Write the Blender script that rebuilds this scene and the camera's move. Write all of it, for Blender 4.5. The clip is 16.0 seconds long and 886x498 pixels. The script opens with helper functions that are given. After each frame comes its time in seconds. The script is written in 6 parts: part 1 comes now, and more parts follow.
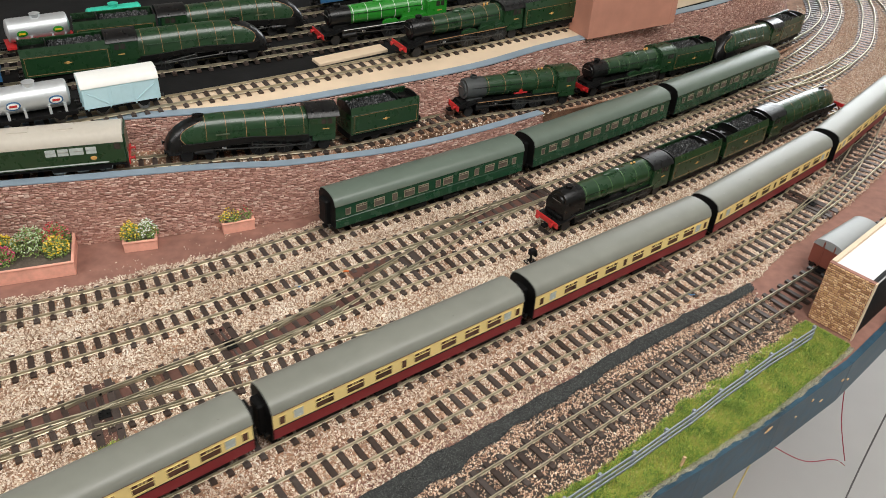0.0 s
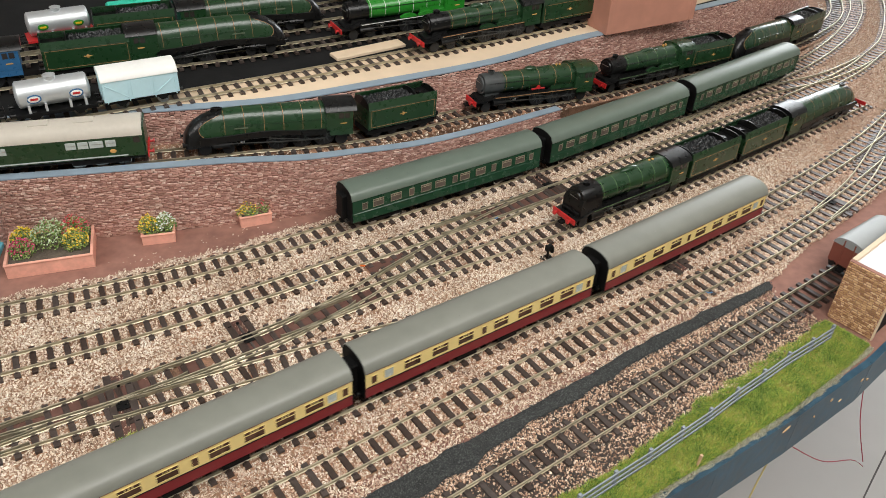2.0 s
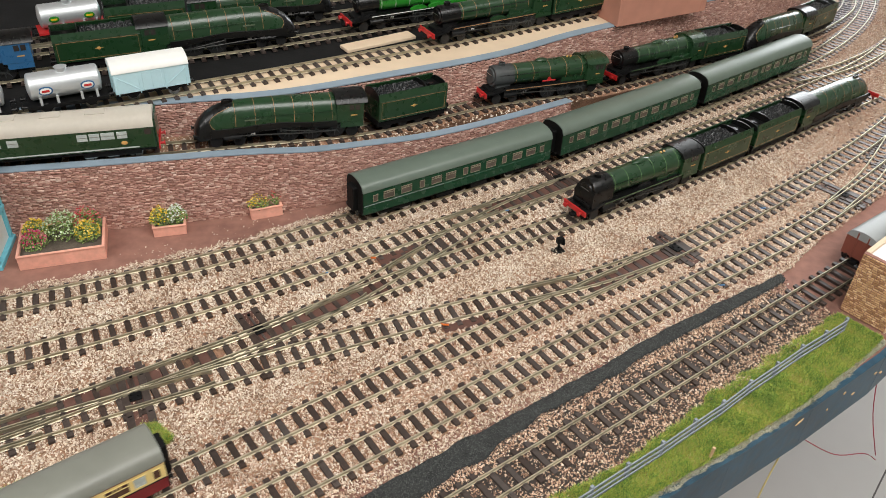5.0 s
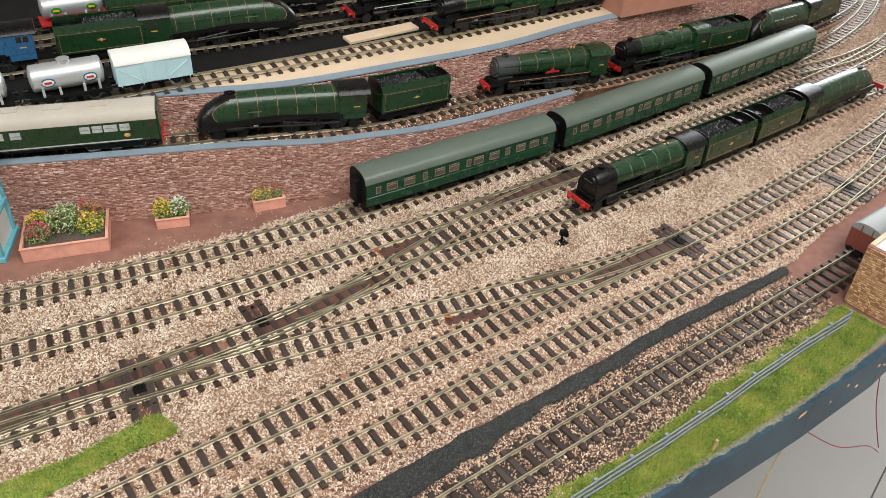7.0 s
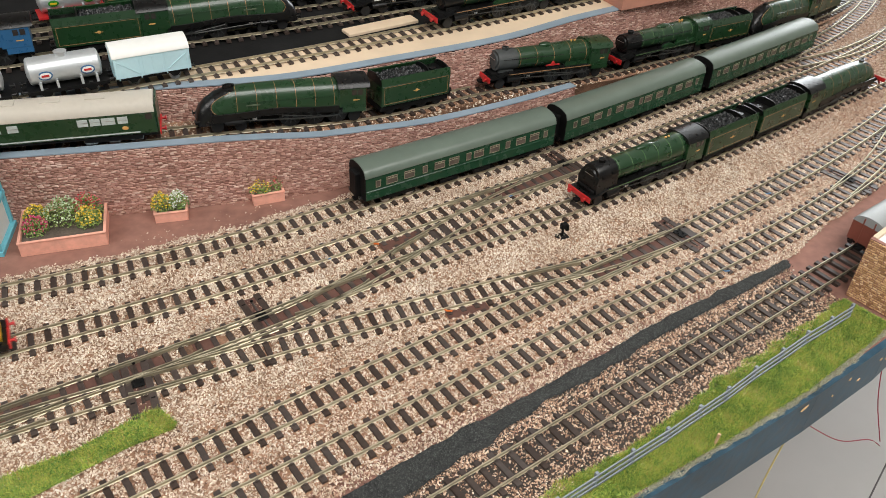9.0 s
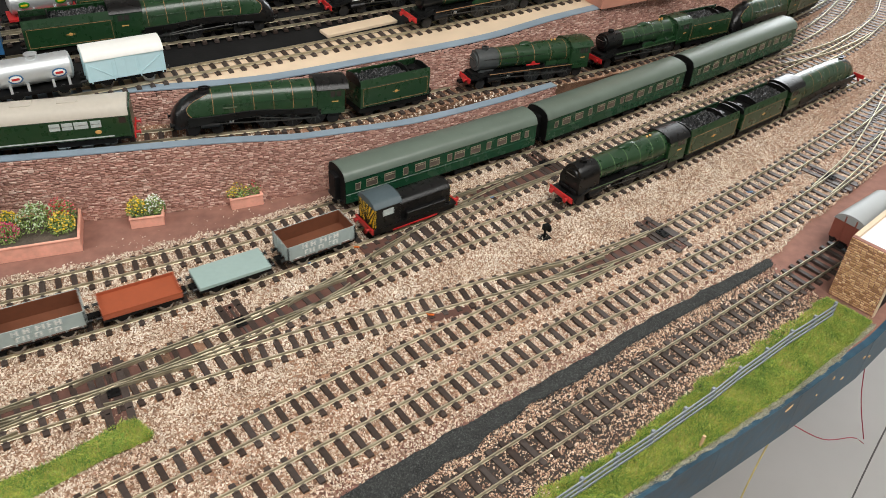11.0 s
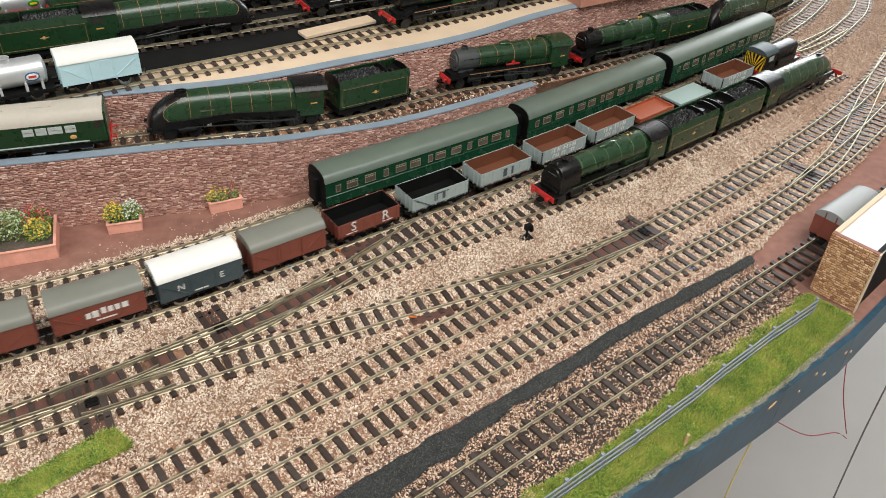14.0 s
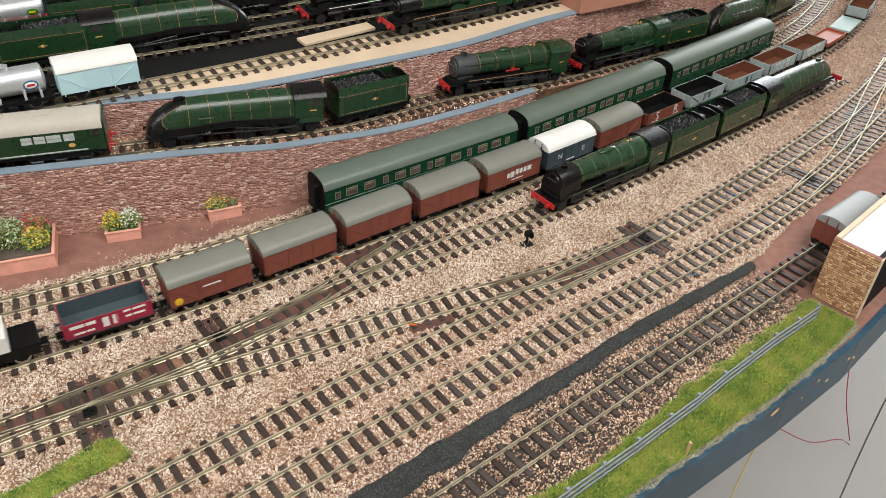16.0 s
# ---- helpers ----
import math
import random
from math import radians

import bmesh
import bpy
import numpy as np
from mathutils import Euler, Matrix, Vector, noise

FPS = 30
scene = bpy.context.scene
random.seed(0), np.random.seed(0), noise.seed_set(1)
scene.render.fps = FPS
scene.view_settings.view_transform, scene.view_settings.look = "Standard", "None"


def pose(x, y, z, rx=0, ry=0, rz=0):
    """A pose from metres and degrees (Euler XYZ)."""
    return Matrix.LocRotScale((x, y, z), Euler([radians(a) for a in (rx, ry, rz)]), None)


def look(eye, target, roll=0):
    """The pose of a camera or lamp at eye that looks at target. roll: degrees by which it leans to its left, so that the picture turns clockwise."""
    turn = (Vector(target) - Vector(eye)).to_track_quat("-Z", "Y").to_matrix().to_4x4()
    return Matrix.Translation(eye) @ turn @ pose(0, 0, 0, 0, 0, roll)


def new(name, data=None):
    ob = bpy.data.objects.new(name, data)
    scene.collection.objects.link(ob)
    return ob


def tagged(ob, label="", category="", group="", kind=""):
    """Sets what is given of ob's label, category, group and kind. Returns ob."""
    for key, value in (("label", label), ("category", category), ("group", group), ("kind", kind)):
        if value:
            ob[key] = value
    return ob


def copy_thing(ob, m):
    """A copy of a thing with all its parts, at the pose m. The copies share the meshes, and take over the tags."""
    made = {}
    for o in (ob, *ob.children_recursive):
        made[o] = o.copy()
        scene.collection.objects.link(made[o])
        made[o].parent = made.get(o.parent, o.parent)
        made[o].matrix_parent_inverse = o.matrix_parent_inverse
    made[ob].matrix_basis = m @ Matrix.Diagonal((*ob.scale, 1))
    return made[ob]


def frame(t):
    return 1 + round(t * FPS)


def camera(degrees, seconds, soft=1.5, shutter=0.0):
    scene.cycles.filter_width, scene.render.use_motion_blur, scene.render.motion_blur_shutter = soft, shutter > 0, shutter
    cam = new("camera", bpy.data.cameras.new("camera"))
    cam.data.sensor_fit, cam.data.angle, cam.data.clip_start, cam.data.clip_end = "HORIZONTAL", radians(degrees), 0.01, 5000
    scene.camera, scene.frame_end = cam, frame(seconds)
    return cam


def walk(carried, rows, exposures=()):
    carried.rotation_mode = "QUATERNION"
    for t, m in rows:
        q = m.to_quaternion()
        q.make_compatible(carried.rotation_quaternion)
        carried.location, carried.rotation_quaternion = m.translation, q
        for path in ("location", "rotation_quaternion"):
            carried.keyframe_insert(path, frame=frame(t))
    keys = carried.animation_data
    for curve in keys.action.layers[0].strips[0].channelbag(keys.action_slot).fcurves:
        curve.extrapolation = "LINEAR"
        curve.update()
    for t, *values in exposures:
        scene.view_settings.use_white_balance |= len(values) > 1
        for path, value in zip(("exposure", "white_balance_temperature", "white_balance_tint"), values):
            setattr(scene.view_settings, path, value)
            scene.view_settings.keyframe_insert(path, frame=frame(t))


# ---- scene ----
cam = camera(57.7, 16.0, soft=0.52, shutter=0.25)
PATH = [
    (0, (0.073, 0.056, 0.492), (0.072, 1.679, -0.677), 3.3),
    (0.5, (0.071, 0.055, 0.491), (0.063, 1.679, -0.676), 3.4),
    (1, (0.072, 0.055, 0.493), (0.044, 1.676, -0.678), 3.2),
    (1.5, (0.07, 0.057, 0.492), (0.041, 1.673, -0.685), 3.2),
    (2, (0.07, 0.056, 0.491), (0.036, 1.671, -0.687), 3.1),
    (2.5, (0.069, 0.054, 0.49), (0.027, 1.671, -0.687), 3.0),
    (3, (0.067, 0.054, 0.49), (0.02, 1.668, -0.691), 2.9),
    (3.5, (0.066, 0.055, 0.49), (0.021, 1.665, -0.695), 3.0),
    (4, (0.068, 0.055, 0.489), (0.019, 1.665, -0.696), 2.9),
    (6.5, (0.065, 0.057, 0.488), (0.012, 1.652, -0.717), 2.7),
    (7, (0.066, 0.057, 0.489), (0.01, 1.649, -0.72), 2.7),
    (7.5, (0.065, 0.058, 0.489), (0.019, 1.647, -0.725), 2.9),
    (8, (0.065, 0.057, 0.486), (0.022, 1.647, -0.727), 3.0),
    (8.5, (0.065, 0.059, 0.487), (0.018, 1.643, -0.733), 2.9),
    (9, (0.065, 0.059, 0.485), (0.012, 1.645, -0.733), 2.7),
    (11.5, (0.068, 0.069, 0.482), (0.068, 1.656, -0.735), 2.9),
    (12, (0.07, 0.069, 0.483), (0.079, 1.655, -0.736), 2.8),
    (12.5, (0.068, 0.07, 0.482), (0.086, 1.657, -0.736), 2.9),
    (13, (0.067, 0.071, 0.481), (0.086, 1.657, -0.737), 2.9),
    (13.5, (0.069, 0.072, 0.482), (0.088, 1.658, -0.736), 3.0),
    (14, (0.069, 0.073, 0.481), (0.096, 1.66, -0.736), 3.0),
    (14.5, (0.07, 0.073, 0.479), (0.092, 1.664, -0.733), 2.6),
    (15, (0.07, 0.074, 0.479), (0.091, 1.665, -0.734), 2.6),
    (15.5, (0.069, 0.076, 0.479), (0.093, 1.668, -0.731), 2.7),
    (16, (0.07, 0.076, 0.48), (0.094, 1.672, -0.725), 2.7),
]
walk(cam, [(t, look(eye, target, roll)) for t, eye, target, roll in PATH])

# ---- light: unseen lamps over the layout and an inferred window beyond its far corner ----
world = bpy.data.worlds.new("world")
scene.world = world
world.use_nodes = True
world.node_tree.nodes["Background"].inputs[0].default_value = (0.9, 0.95, 1.0, 1)
world.node_tree.nodes["Background"].inputs[1].default_value = 0.4
scene.view_settings.exposure = 0.0


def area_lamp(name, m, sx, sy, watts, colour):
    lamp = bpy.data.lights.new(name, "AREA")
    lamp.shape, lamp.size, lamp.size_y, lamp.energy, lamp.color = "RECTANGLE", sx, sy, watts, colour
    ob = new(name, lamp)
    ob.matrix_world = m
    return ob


area_lamp("unseen_overhead_light", look((0.60, 0.20, 1.58), (0.38, 0.6, 0)), 1.8, 1.2, 50, (1.0, 0.98, 0.95))
# second overhead lamp, added to brighten the left side
area_lamp("unseen_overhead_light", look((-1.3, -0.4, 1.58), (-0.6, 0.4, 0)), 1.4, 0.9, 34, (1.0, 0.98, 0.95))
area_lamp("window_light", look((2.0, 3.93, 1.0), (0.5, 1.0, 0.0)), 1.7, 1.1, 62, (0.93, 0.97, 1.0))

# ---- materials ----


def material(name, col, rough=0.5, metal=0.0, vary=0.18, scale=260.0, bump=0.0, spread=0.0, random_by="", coat=0.0):
    """Procedural paint, stone or metal: two scales of colour change, fine relief, and a spread from piece to piece."""
    m = bpy.data.materials.new(name)
    m.use_nodes = True
    nt = m.node_tree
    n, link = nt.nodes, nt.links
    p = n["Principled BSDF"]
    where = n.new("ShaderNodeTexCoord")
    fine, broad = n.new("ShaderNodeTexNoise"), n.new("ShaderNodeTexNoise")
    fine.inputs["Scale"].default_value, broad.inputs["Scale"].default_value = scale, scale / 9
    fine.inputs["Detail"].default_value, broad.inputs["Detail"].default_value = 4, 2
    link.new(where.outputs["Object"], fine.inputs["Vector"]), link.new(where.outputs["Object"], broad.inputs["Vector"])
    add = n.new("ShaderNodeMath")
    add.operation = "ADD"
    link.new(fine.outputs[0], add.inputs[0]), link.new(broad.outputs[0], add.inputs[1])
    span = n.new("ShaderNodeMapRange")
    span.inputs[1].default_value, span.inputs[2].default_value = 0.6, 1.4
    link.new(add.outputs[0], span.inputs[0])
    mix = n.new("ShaderNodeMix")
    mix.data_type = "RGBA"
    mix.inputs[6].default_value = (*[c * (1 - vary) for c in col], 1)
    mix.inputs[7].default_value = (*[min(1, c * (1 + vary)) for c in col], 1)
    link.new(span.outputs[0], mix.inputs[0])
    out = mix.outputs[2]
    if spread:
        if random_by == "island":
            src = n.new("ShaderNodeNewGeometry").outputs["Random Per Island"]
        else:
            src = n.new("ShaderNodeObjectInfo").outputs["Random"]
        hsv, val, hue = n.new("ShaderNodeHueSaturation"), n.new("ShaderNodeMapRange"), n.new("ShaderNodeMapRange")
        val.inputs[3].default_value, val.inputs[4].default_value = 1 - spread, 1 + spread
        hue.inputs[3].default_value, hue.inputs[4].default_value = 1.25, 0.75
        link.new(src, val.inputs[0]), link.new(src, hue.inputs[0])
        link.new(val.outputs[0], hsv.inputs["Value"]), link.new(hue.outputs[0], hsv.inputs["Saturation"])
        link.new(out, hsv.inputs["Color"])
        out = hsv.outputs[0]
    link.new(out, p.inputs["Base Color"])
    p.inputs["Metallic"].default_value = metal
    worn = n.new("ShaderNodeMapRange")
    worn.inputs[3].default_value, worn.inputs[4].default_value = max(0.03, rough - 0.1), min(1, rough + 0.1)
    link.new(fine.outputs[0], worn.inputs[0]), link.new(worn.outputs[0], p.inputs["Roughness"])
    p.inputs["Coat Weight"].default_value = coat
    if bump:
        b = n.new("ShaderNodeBump")
        b.inputs["Strength"].default_value, b.inputs["Distance"].default_value = bump, 0.0006
        link.new(fine.outputs[0], b.inputs["Height"]), link.new(b.outputs[0], p.inputs["Normal"])
    return m


def ramp_material(name, stops, rough, random_by="island"):
    """Pieces that take their colour from a palette, one colour each."""
    m = material(name, (0.5, 0.5, 0.5), rough, vary=0.12, scale=500, bump=0.3)
    nt = m.node_tree
    n, link = nt.nodes, nt.links
    src = n.new("ShaderNodeNewGeometry").outputs["Random Per Island"] if random_by == "island" else n.new("ShaderNodeObjectInfo").outputs["Random"]
    ramp = n.new("ShaderNodeValToRGB")
    while len(ramp.color_ramp.elements) < len(stops):
        ramp.color_ramp.elements.new(0.5)
    for e, (pos, col) in zip(ramp.color_ramp.elements, stops):
        e.position, e.color = pos, (*col, 1)
    link.new(src, ramp.inputs[0])
    grain = next(x for x in n if x.bl_idname == "ShaderNodeMix")
    tint = n.new("ShaderNodeMix")
    tint.data_type, tint.blend_type = "RGBA", "MULTIPLY"
    tint.inputs[0].default_value = 1
    grain.inputs[6].default_value, grain.inputs[7].default_value = (0.75, 0.75, 0.75, 1), (1.1, 1.1, 1.1, 1)
    link.new(ramp.outputs[0], tint.inputs[6]), link.new(grain.outputs[2], tint.inputs[7])
    link.new(tint.outputs[2], n["Principled BSDF"].inputs["Base Color"])
    return m


M = {
    "stone": ramp_material("ballast_stone", [(0.0, (0.11, 0.06, 0.038)), (0.2, (0.35, 0.225, 0.15)), (0.45, (0.58, 0.44, 0.325)), (0.72, (0.76, 0.635, 0.50)), (1.0, (0.94, 0.88, 0.78))], 0.75),
    "rust_stone": ramp_material("rusty_ballast_stone", [(0.0, (0.10, 0.05, 0.035)), (0.2, (0.32, 0.17, 0.11)), (0.5, (0.50, 0.31, 0.21)), (0.8, (0.64, 0.45, 0.33)), (1.0, (0.80, 0.66, 0.54))], 0.75),
    "siding_tan": ramp_material("siding_tan_stone", [(0.0, (0.07, 0.04, 0.03)), (0.25, (0.28, 0.15, 0.095)), (0.55, (0.56, 0.37, 0.25)), (0.85, (0.76, 0.58, 0.43)), (1.0, (0.90, 0.80, 0.68))], 0.75),
    "asphalt_grain": ramp_material("asphalt_grain", [(0.0, (0.02, 0.021, 0.02)), (0.6, (0.042, 0.045, 0.043)), (1.0, (0.10, 0.105, 0.10))], 0.85),
    "worn_edge": ramp_material("worn_edge", [(0.0, (0.28, 0.30, 0.20)), (0.5, (0.52, 0.50, 0.38)), (1.0, (0.76, 0.72, 0.60))], 0.8),
    "dark_stone": ramp_material("siding_stone", [(0.0, (0.03, 0.025, 0.022)), (0.45, (0.09, 0.05, 0.035)), (0.6, (0.42, 0.24, 0.15)), (1.0, (0.72, 0.55, 0.40))], 0.75),
    "bed": material("ballast_bed", (0.30, 0.165, 0.10), 0.9, vary=0.6, scale=420, bump=0.8),
    "soil": material("dark_soil", (0.045, 0.038, 0.032), 0.95, vary=0.5, scale=500, bump=0.8),
    "board": material("brown_board", (0.275, 0.142, 0.11), 0.8, vary=0.3, scale=90, bump=0.25),
    "tarmac": material("fine_asphalt", (0.036, 0.038, 0.037), 0.97, vary=0.75, scale=900, bump=1.0),
    "blue_paint": material("dark_blue_paint", (0.024, 0.068, 0.105), 0.42, vary=0.6, scale=110, bump=0.35),
    "bare_wood": material("bare_wood", (0.54, 0.36, 0.20), 0.7),
    "grass_bed": material("grass_bed", (0.24, 0.30, 0.06), 0.95, vary=0.6, scale=160, bump=0.8),
    "grass": ramp_material("grass_blades", [(0.0, (0.02, 0.05, 0.01)), (0.25, (0.10, 0.25, 0.04)), (0.48, (0.33, 0.50, 0.08)), (0.72, (0.62, 0.60, 0.12)), (0.88, (0.46, 0.31, 0.11)), (1.0, (0.80, 0.72, 0.42))], 0.6),
    "sleeper": material("dark_sleeper", (0.052, 0.037, 0.031), 0.46, vary=0.35, scale=300, bump=0.3, spread=0.25),
    "rail": material("nickel_rail", (0.47, 0.42, 0.30), 0.41, metal=0.7, vary=0.35, scale=90),
    "brick": ramp_material("wall_brick", [(0.0, (0.33, 0.165, 0.13)), (0.3, (0.48, 0.255, 0.20)), (0.75, (0.60, 0.35, 0.28)), (1.0, (0.78, 0.56, 0.47))], 0.5, "island"),
    "brick_single": ramp_material("wall_brick_single", [(0.0, (0.33, 0.165, 0.13)), (0.3, (0.48, 0.255, 0.20)), (0.75, (0.60, 0.35, 0.28)), (1.0, (0.78, 0.56, 0.47))], 0.5, "object"),
    "mortar": material("wall_joint", (0.33, 0.16, 0.125), 0.9, vary=0.3, scale=200),
    "coping": material("grey_blue_coping", (0.25, 0.32, 0.38), 0.6, vary=0.14, scale=60),
    "ply": material("plywood", (0.74, 0.58, 0.41), 0.7, vary=0.1, scale=40),
    "pink_board": material("pink_stained_board", (0.50, 0.23, 0.16), 0.6, vary=0.16, scale=50, bump=0.1),
    "felt": material("black_felt", (0.012, 0.012, 0.012), 0.9, vary=0.4, scale=300, bump=0.3),
    "stone_face": ramp_material("yellow_stone", [(0.0, (0.36, 0.18, 0.08)), (0.4, (0.60, 0.35, 0.17)), (0.8, (0.74, 0.47, 0.25)), (1.0, (0.85, 0.62, 0.38))], 0.8),
    "van_roof": material("metal_grey_van_roof", (0.30, 0.32, 0.32), 0.48, vary=0.08, scale=60),
    "card": material("white_card", (0.72, 0.74, 0.76), 0.6, vary=0.06, scale=60),
    "terracotta": material("pink_terracotta", (0.80, 0.40, 0.30), 0.75, vary=0.18, scale=200, bump=0.3),
    "earth": material("potting_earth", (0.10, 0.08, 0.06), 0.95, vary=0.5, scale=600, bump=1),
    "leaf": ramp_material("leaf", [(0.0, (0.05, 0.12, 0.015)), (0.5, (0.20, 0.32, 0.055)), (1.0, (0.48, 0.56, 0.22))], 0.5),
    "yellow_bloom": material("yellow_bloom", (0.85, 0.60, 0.02), 0.6, spread=0.2, random_by="island"),
    "white_bloom": material("white_bloom", (0.80, 0.84, 0.76), 0.6, spread=0.2, random_by="island"),
    "pale_leaf": material("pale_green_leaf", (0.58, 0.70, 0.46), 0.6, spread=0.25, random_by="island"),
    "pink_bloom": material("pink_bloom", (0.62, 0.07, 0.16), 0.6, spread=0.3, random_by="island"),
    "red_bloom": material("red_bloom", (0.62, 0.11, 0.11), 0.6, spread=0.3, random_by="island"),
    "fence": material("grey_fence_plastic", (0.25, 0.28, 0.31), 0.55, vary=0.12),
    "loco_green": material("loco_green", (0.012, 0.042, 0.015), 0.29, vary=0.08, scale=120, coat=0.25),
    "mid_green": material("coach_green", (0.010, 0.056, 0.027), 0.26, vary=0.1, scale=90, coat=0.1),
    "apple_green": material("bright_loco_green", (0.02, 0.21, 0.02), 0.3, vary=0.1, coat=0.2),
    "express_blue": material("express_blue", (0.03, 0.12, 0.26), 0.3, vary=0.1, coat=0.2),
    "black": material("satin_black", (0.006, 0.006, 0.006), 0.30, vary=0.3),
    "dull_black": material("dull_black", (0.007, 0.007, 0.007), 0.6, vary=0.4),
    "grey_smokebox": material("dark_grey_paint", (0.055, 0.06, 0.06), 0.5),
    "steel": material("bright_steel", (0.5, 0.5, 0.48), 0.3, metal=1.0),
    "wheel": material("dark_wheel", (0.03, 0.03, 0.03), 0.45, metal=0.4),
    "coal": material("coal", (0.010, 0.011, 0.012), 0.3, vary=0.6, scale=900, bump=1.0),
    "lining": material("orange_lining", (0.36, 0.19, 0.085), 0.5),
    "emblem": material("emblem_gold", (0.60, 0.33, 0.10), 0.5),
    "red": material("signal_red", (0.50, 0.022, 0.022), 0.4),
    "crimson": material("crimson_paint", (0.20, 0.016, 0.022), 0.4, vary=0.08),
    "cream": material("cream_paint", (0.84, 0.66, 0.27), 0.45, vary=0.05),
    "roof_grey": material("grey_green_roof", (0.20, 0.205, 0.175), 0.42, vary=0.1, scale=60),
    "green_roof": material("pale_green_grey_roof", (0.125, 0.160, 0.130), 0.36, vary=0.1, scale=60),
    "stone_roof": material("stone_grey_roof", (0.52, 0.48, 0.41), 0.5, vary=0.06),
    "glass": material("dark_glass", (0.035, 0.028, 0.025), 0.12, vary=0.3),
    "pale_pane": material("pale_pane", (0.45, 0.50, 0.48), 0.25),
    "window_frame": material("window_frame", (0.27, 0.25, 0.17), 0.5),
    "wagon_grey": material("wagon_grey", (0.36, 0.43, 0.42), 0.55, vary=0.12, scale=180),
    "pale_green": material("pale_grey_green", (0.32, 0.43, 0.405), 0.55, vary=0.06),
    "bauxite": material("brown_bauxite", (0.22, 0.062, 0.041), 0.55, vary=0.1),
    "orange_brown": material("orange_brown", (0.36, 0.085, 0.035), 0.55, vary=0.1),
    "inside_brown": material("inside_brown", (0.15, 0.050, 0.022), 0.65),
    "slate": material("slate_blue_grey", (0.06, 0.085, 0.095), 0.5),
    "white_roof": material("white_roof", (0.82, 0.82, 0.78), 0.5, vary=0.04),
    "white": material("white_paint", (0.78, 0.78, 0.74), 0.5, vary=0.05),
    "pale_blue": material("pale_blue_paint", (0.52, 0.74, 0.79), 0.45, vary=0.04),
    "tank_silver": material("tank_silver", (0.60, 0.63, 0.64), 0.42, metal=0.6, vary=0.06),
    "teal": material("teal_paint", (0.04, 0.52, 0.36), 0.4),
    "yellow": material("warning_yellow", (0.80, 0.50, 0.02), 0.5),
    "wine": material("wine_red", (0.33, 0.018, 0.05), 0.45),
    "sky_blue": material("turquoise_paint", (0.16, 0.50, 0.60), 0.5),
    "wall_white": material("room_white", (0.60, 0.59, 0.56), 0.8, vary=0.05, scale=8),
    "floor_grey": material("pale_floor", (0.55, 0.54, 0.52), 0.6, vary=0.08, scale=6),
    "point_brown": material("point_base_brown", (0.115, 0.056, 0.043), 0.7, vary=0.3, scale=200),
    "wire_red": material("red_wire", (0.35, 0.03, 0.05), 0.4),
    "wire_yellow": material("yellow_wire", (0.62, 0.52, 0.22), 0.4),
    "wire_black": material("black_wire", (0.13, 0.125, 0.12), 0.4),
    # boiler-green bands, their highlights put into a paler colour
    "band_lit": material("highlit_green_band", (0.10, 0.17, 0.08), 0.25, coat=0.5),
    "coach_glass": material("brown_tinted_pane", (0.13, 0.105, 0.085), 0.12, vary=0.5, scale=60),
    "dull_steel": material("dull_steel", (0.075, 0.075, 0.07), 0.4, metal=0.6),
    "compartment_glass": material("compartment_pane", (0.075, 0.035, 0.022), 0.12, vary=0.7, scale=140),
    "band_dark": material("dull_band", (0.10, 0.13, 0.08), 0.4),
    "orange": material("orange_clip", (0.75, 0.17, 0.03), 0.5),
    "blue_clip": material("blue_clip", (0.10, 0.25, 0.50), 0.5),
}



def patchy(m, scale, share):
    """Lets the palette's choice drift in broad patches as well as from piece to piece."""
    n, link = m.node_tree.nodes, m.node_tree.links
    ramp = next(x for x in n if x.bl_idname == "ShaderNodeValToRGB")
    src = ramp.inputs[0].links[0].from_socket
    drift, span, lean = n.new("ShaderNodeTexNoise"), n.new("ShaderNodeMapRange"), n.new("ShaderNodeMix")
    drift.inputs["Scale"].default_value, drift.inputs["Detail"].default_value = scale, 3
    span.inputs[1].default_value, span.inputs[2].default_value = 0.32, 0.68
    lean.inputs[0].default_value = share
    link.new(next(x for x in n if x.bl_idname == "ShaderNodeTexCoord").outputs["Object"], drift.inputs["Vector"])
    link.new(drift.outputs[0], span.inputs[0])
    link.new(src, lean.inputs[2]), link.new(span.outputs[0], lean.inputs[3])
    link.new(lean.outputs[0], ramp.inputs[0])


patchy(M["grass"], 55, 0.32)
patchy(M["stone"], 22, 0.22)
for name, shine in (("board", 0.2), ("dull_black", 0.15), ("sleeper", 0.45), ("wheel", 0.3), ("felt", 0.15), ("point_brown", 0.3), ("tarmac", 0.2), ("black", 0.35), ("grey_smokebox", 0.3)):
    M[name].node_tree.nodes["Principled BSDF"].inputs["Specular IOR Level"].default_value = shine

# ---- mesh helpers ----


def box(bm, x0, x1, y0, y1, z0, z1, bevel=0.0):
    v = [bm.verts.new((x, y, z)) for z in (z0, z1) for x, y in ((x0, y0), (x1, y0), (x1, y1), (x0, y1))]
    f = [bm.faces.new([v[i] for i in q]) for q in ((3, 2, 1, 0), (4, 5, 6, 7), (0, 1, 5, 4), (1, 2, 6, 5), (2, 3, 7, 6), (3, 0, 4, 7))]
    if bevel:
        edges = list({e for q in f for e in q.edges})
        bmesh.ops.bevel(bm, geom=edges, offset=bevel, segments=1, affect="EDGES")


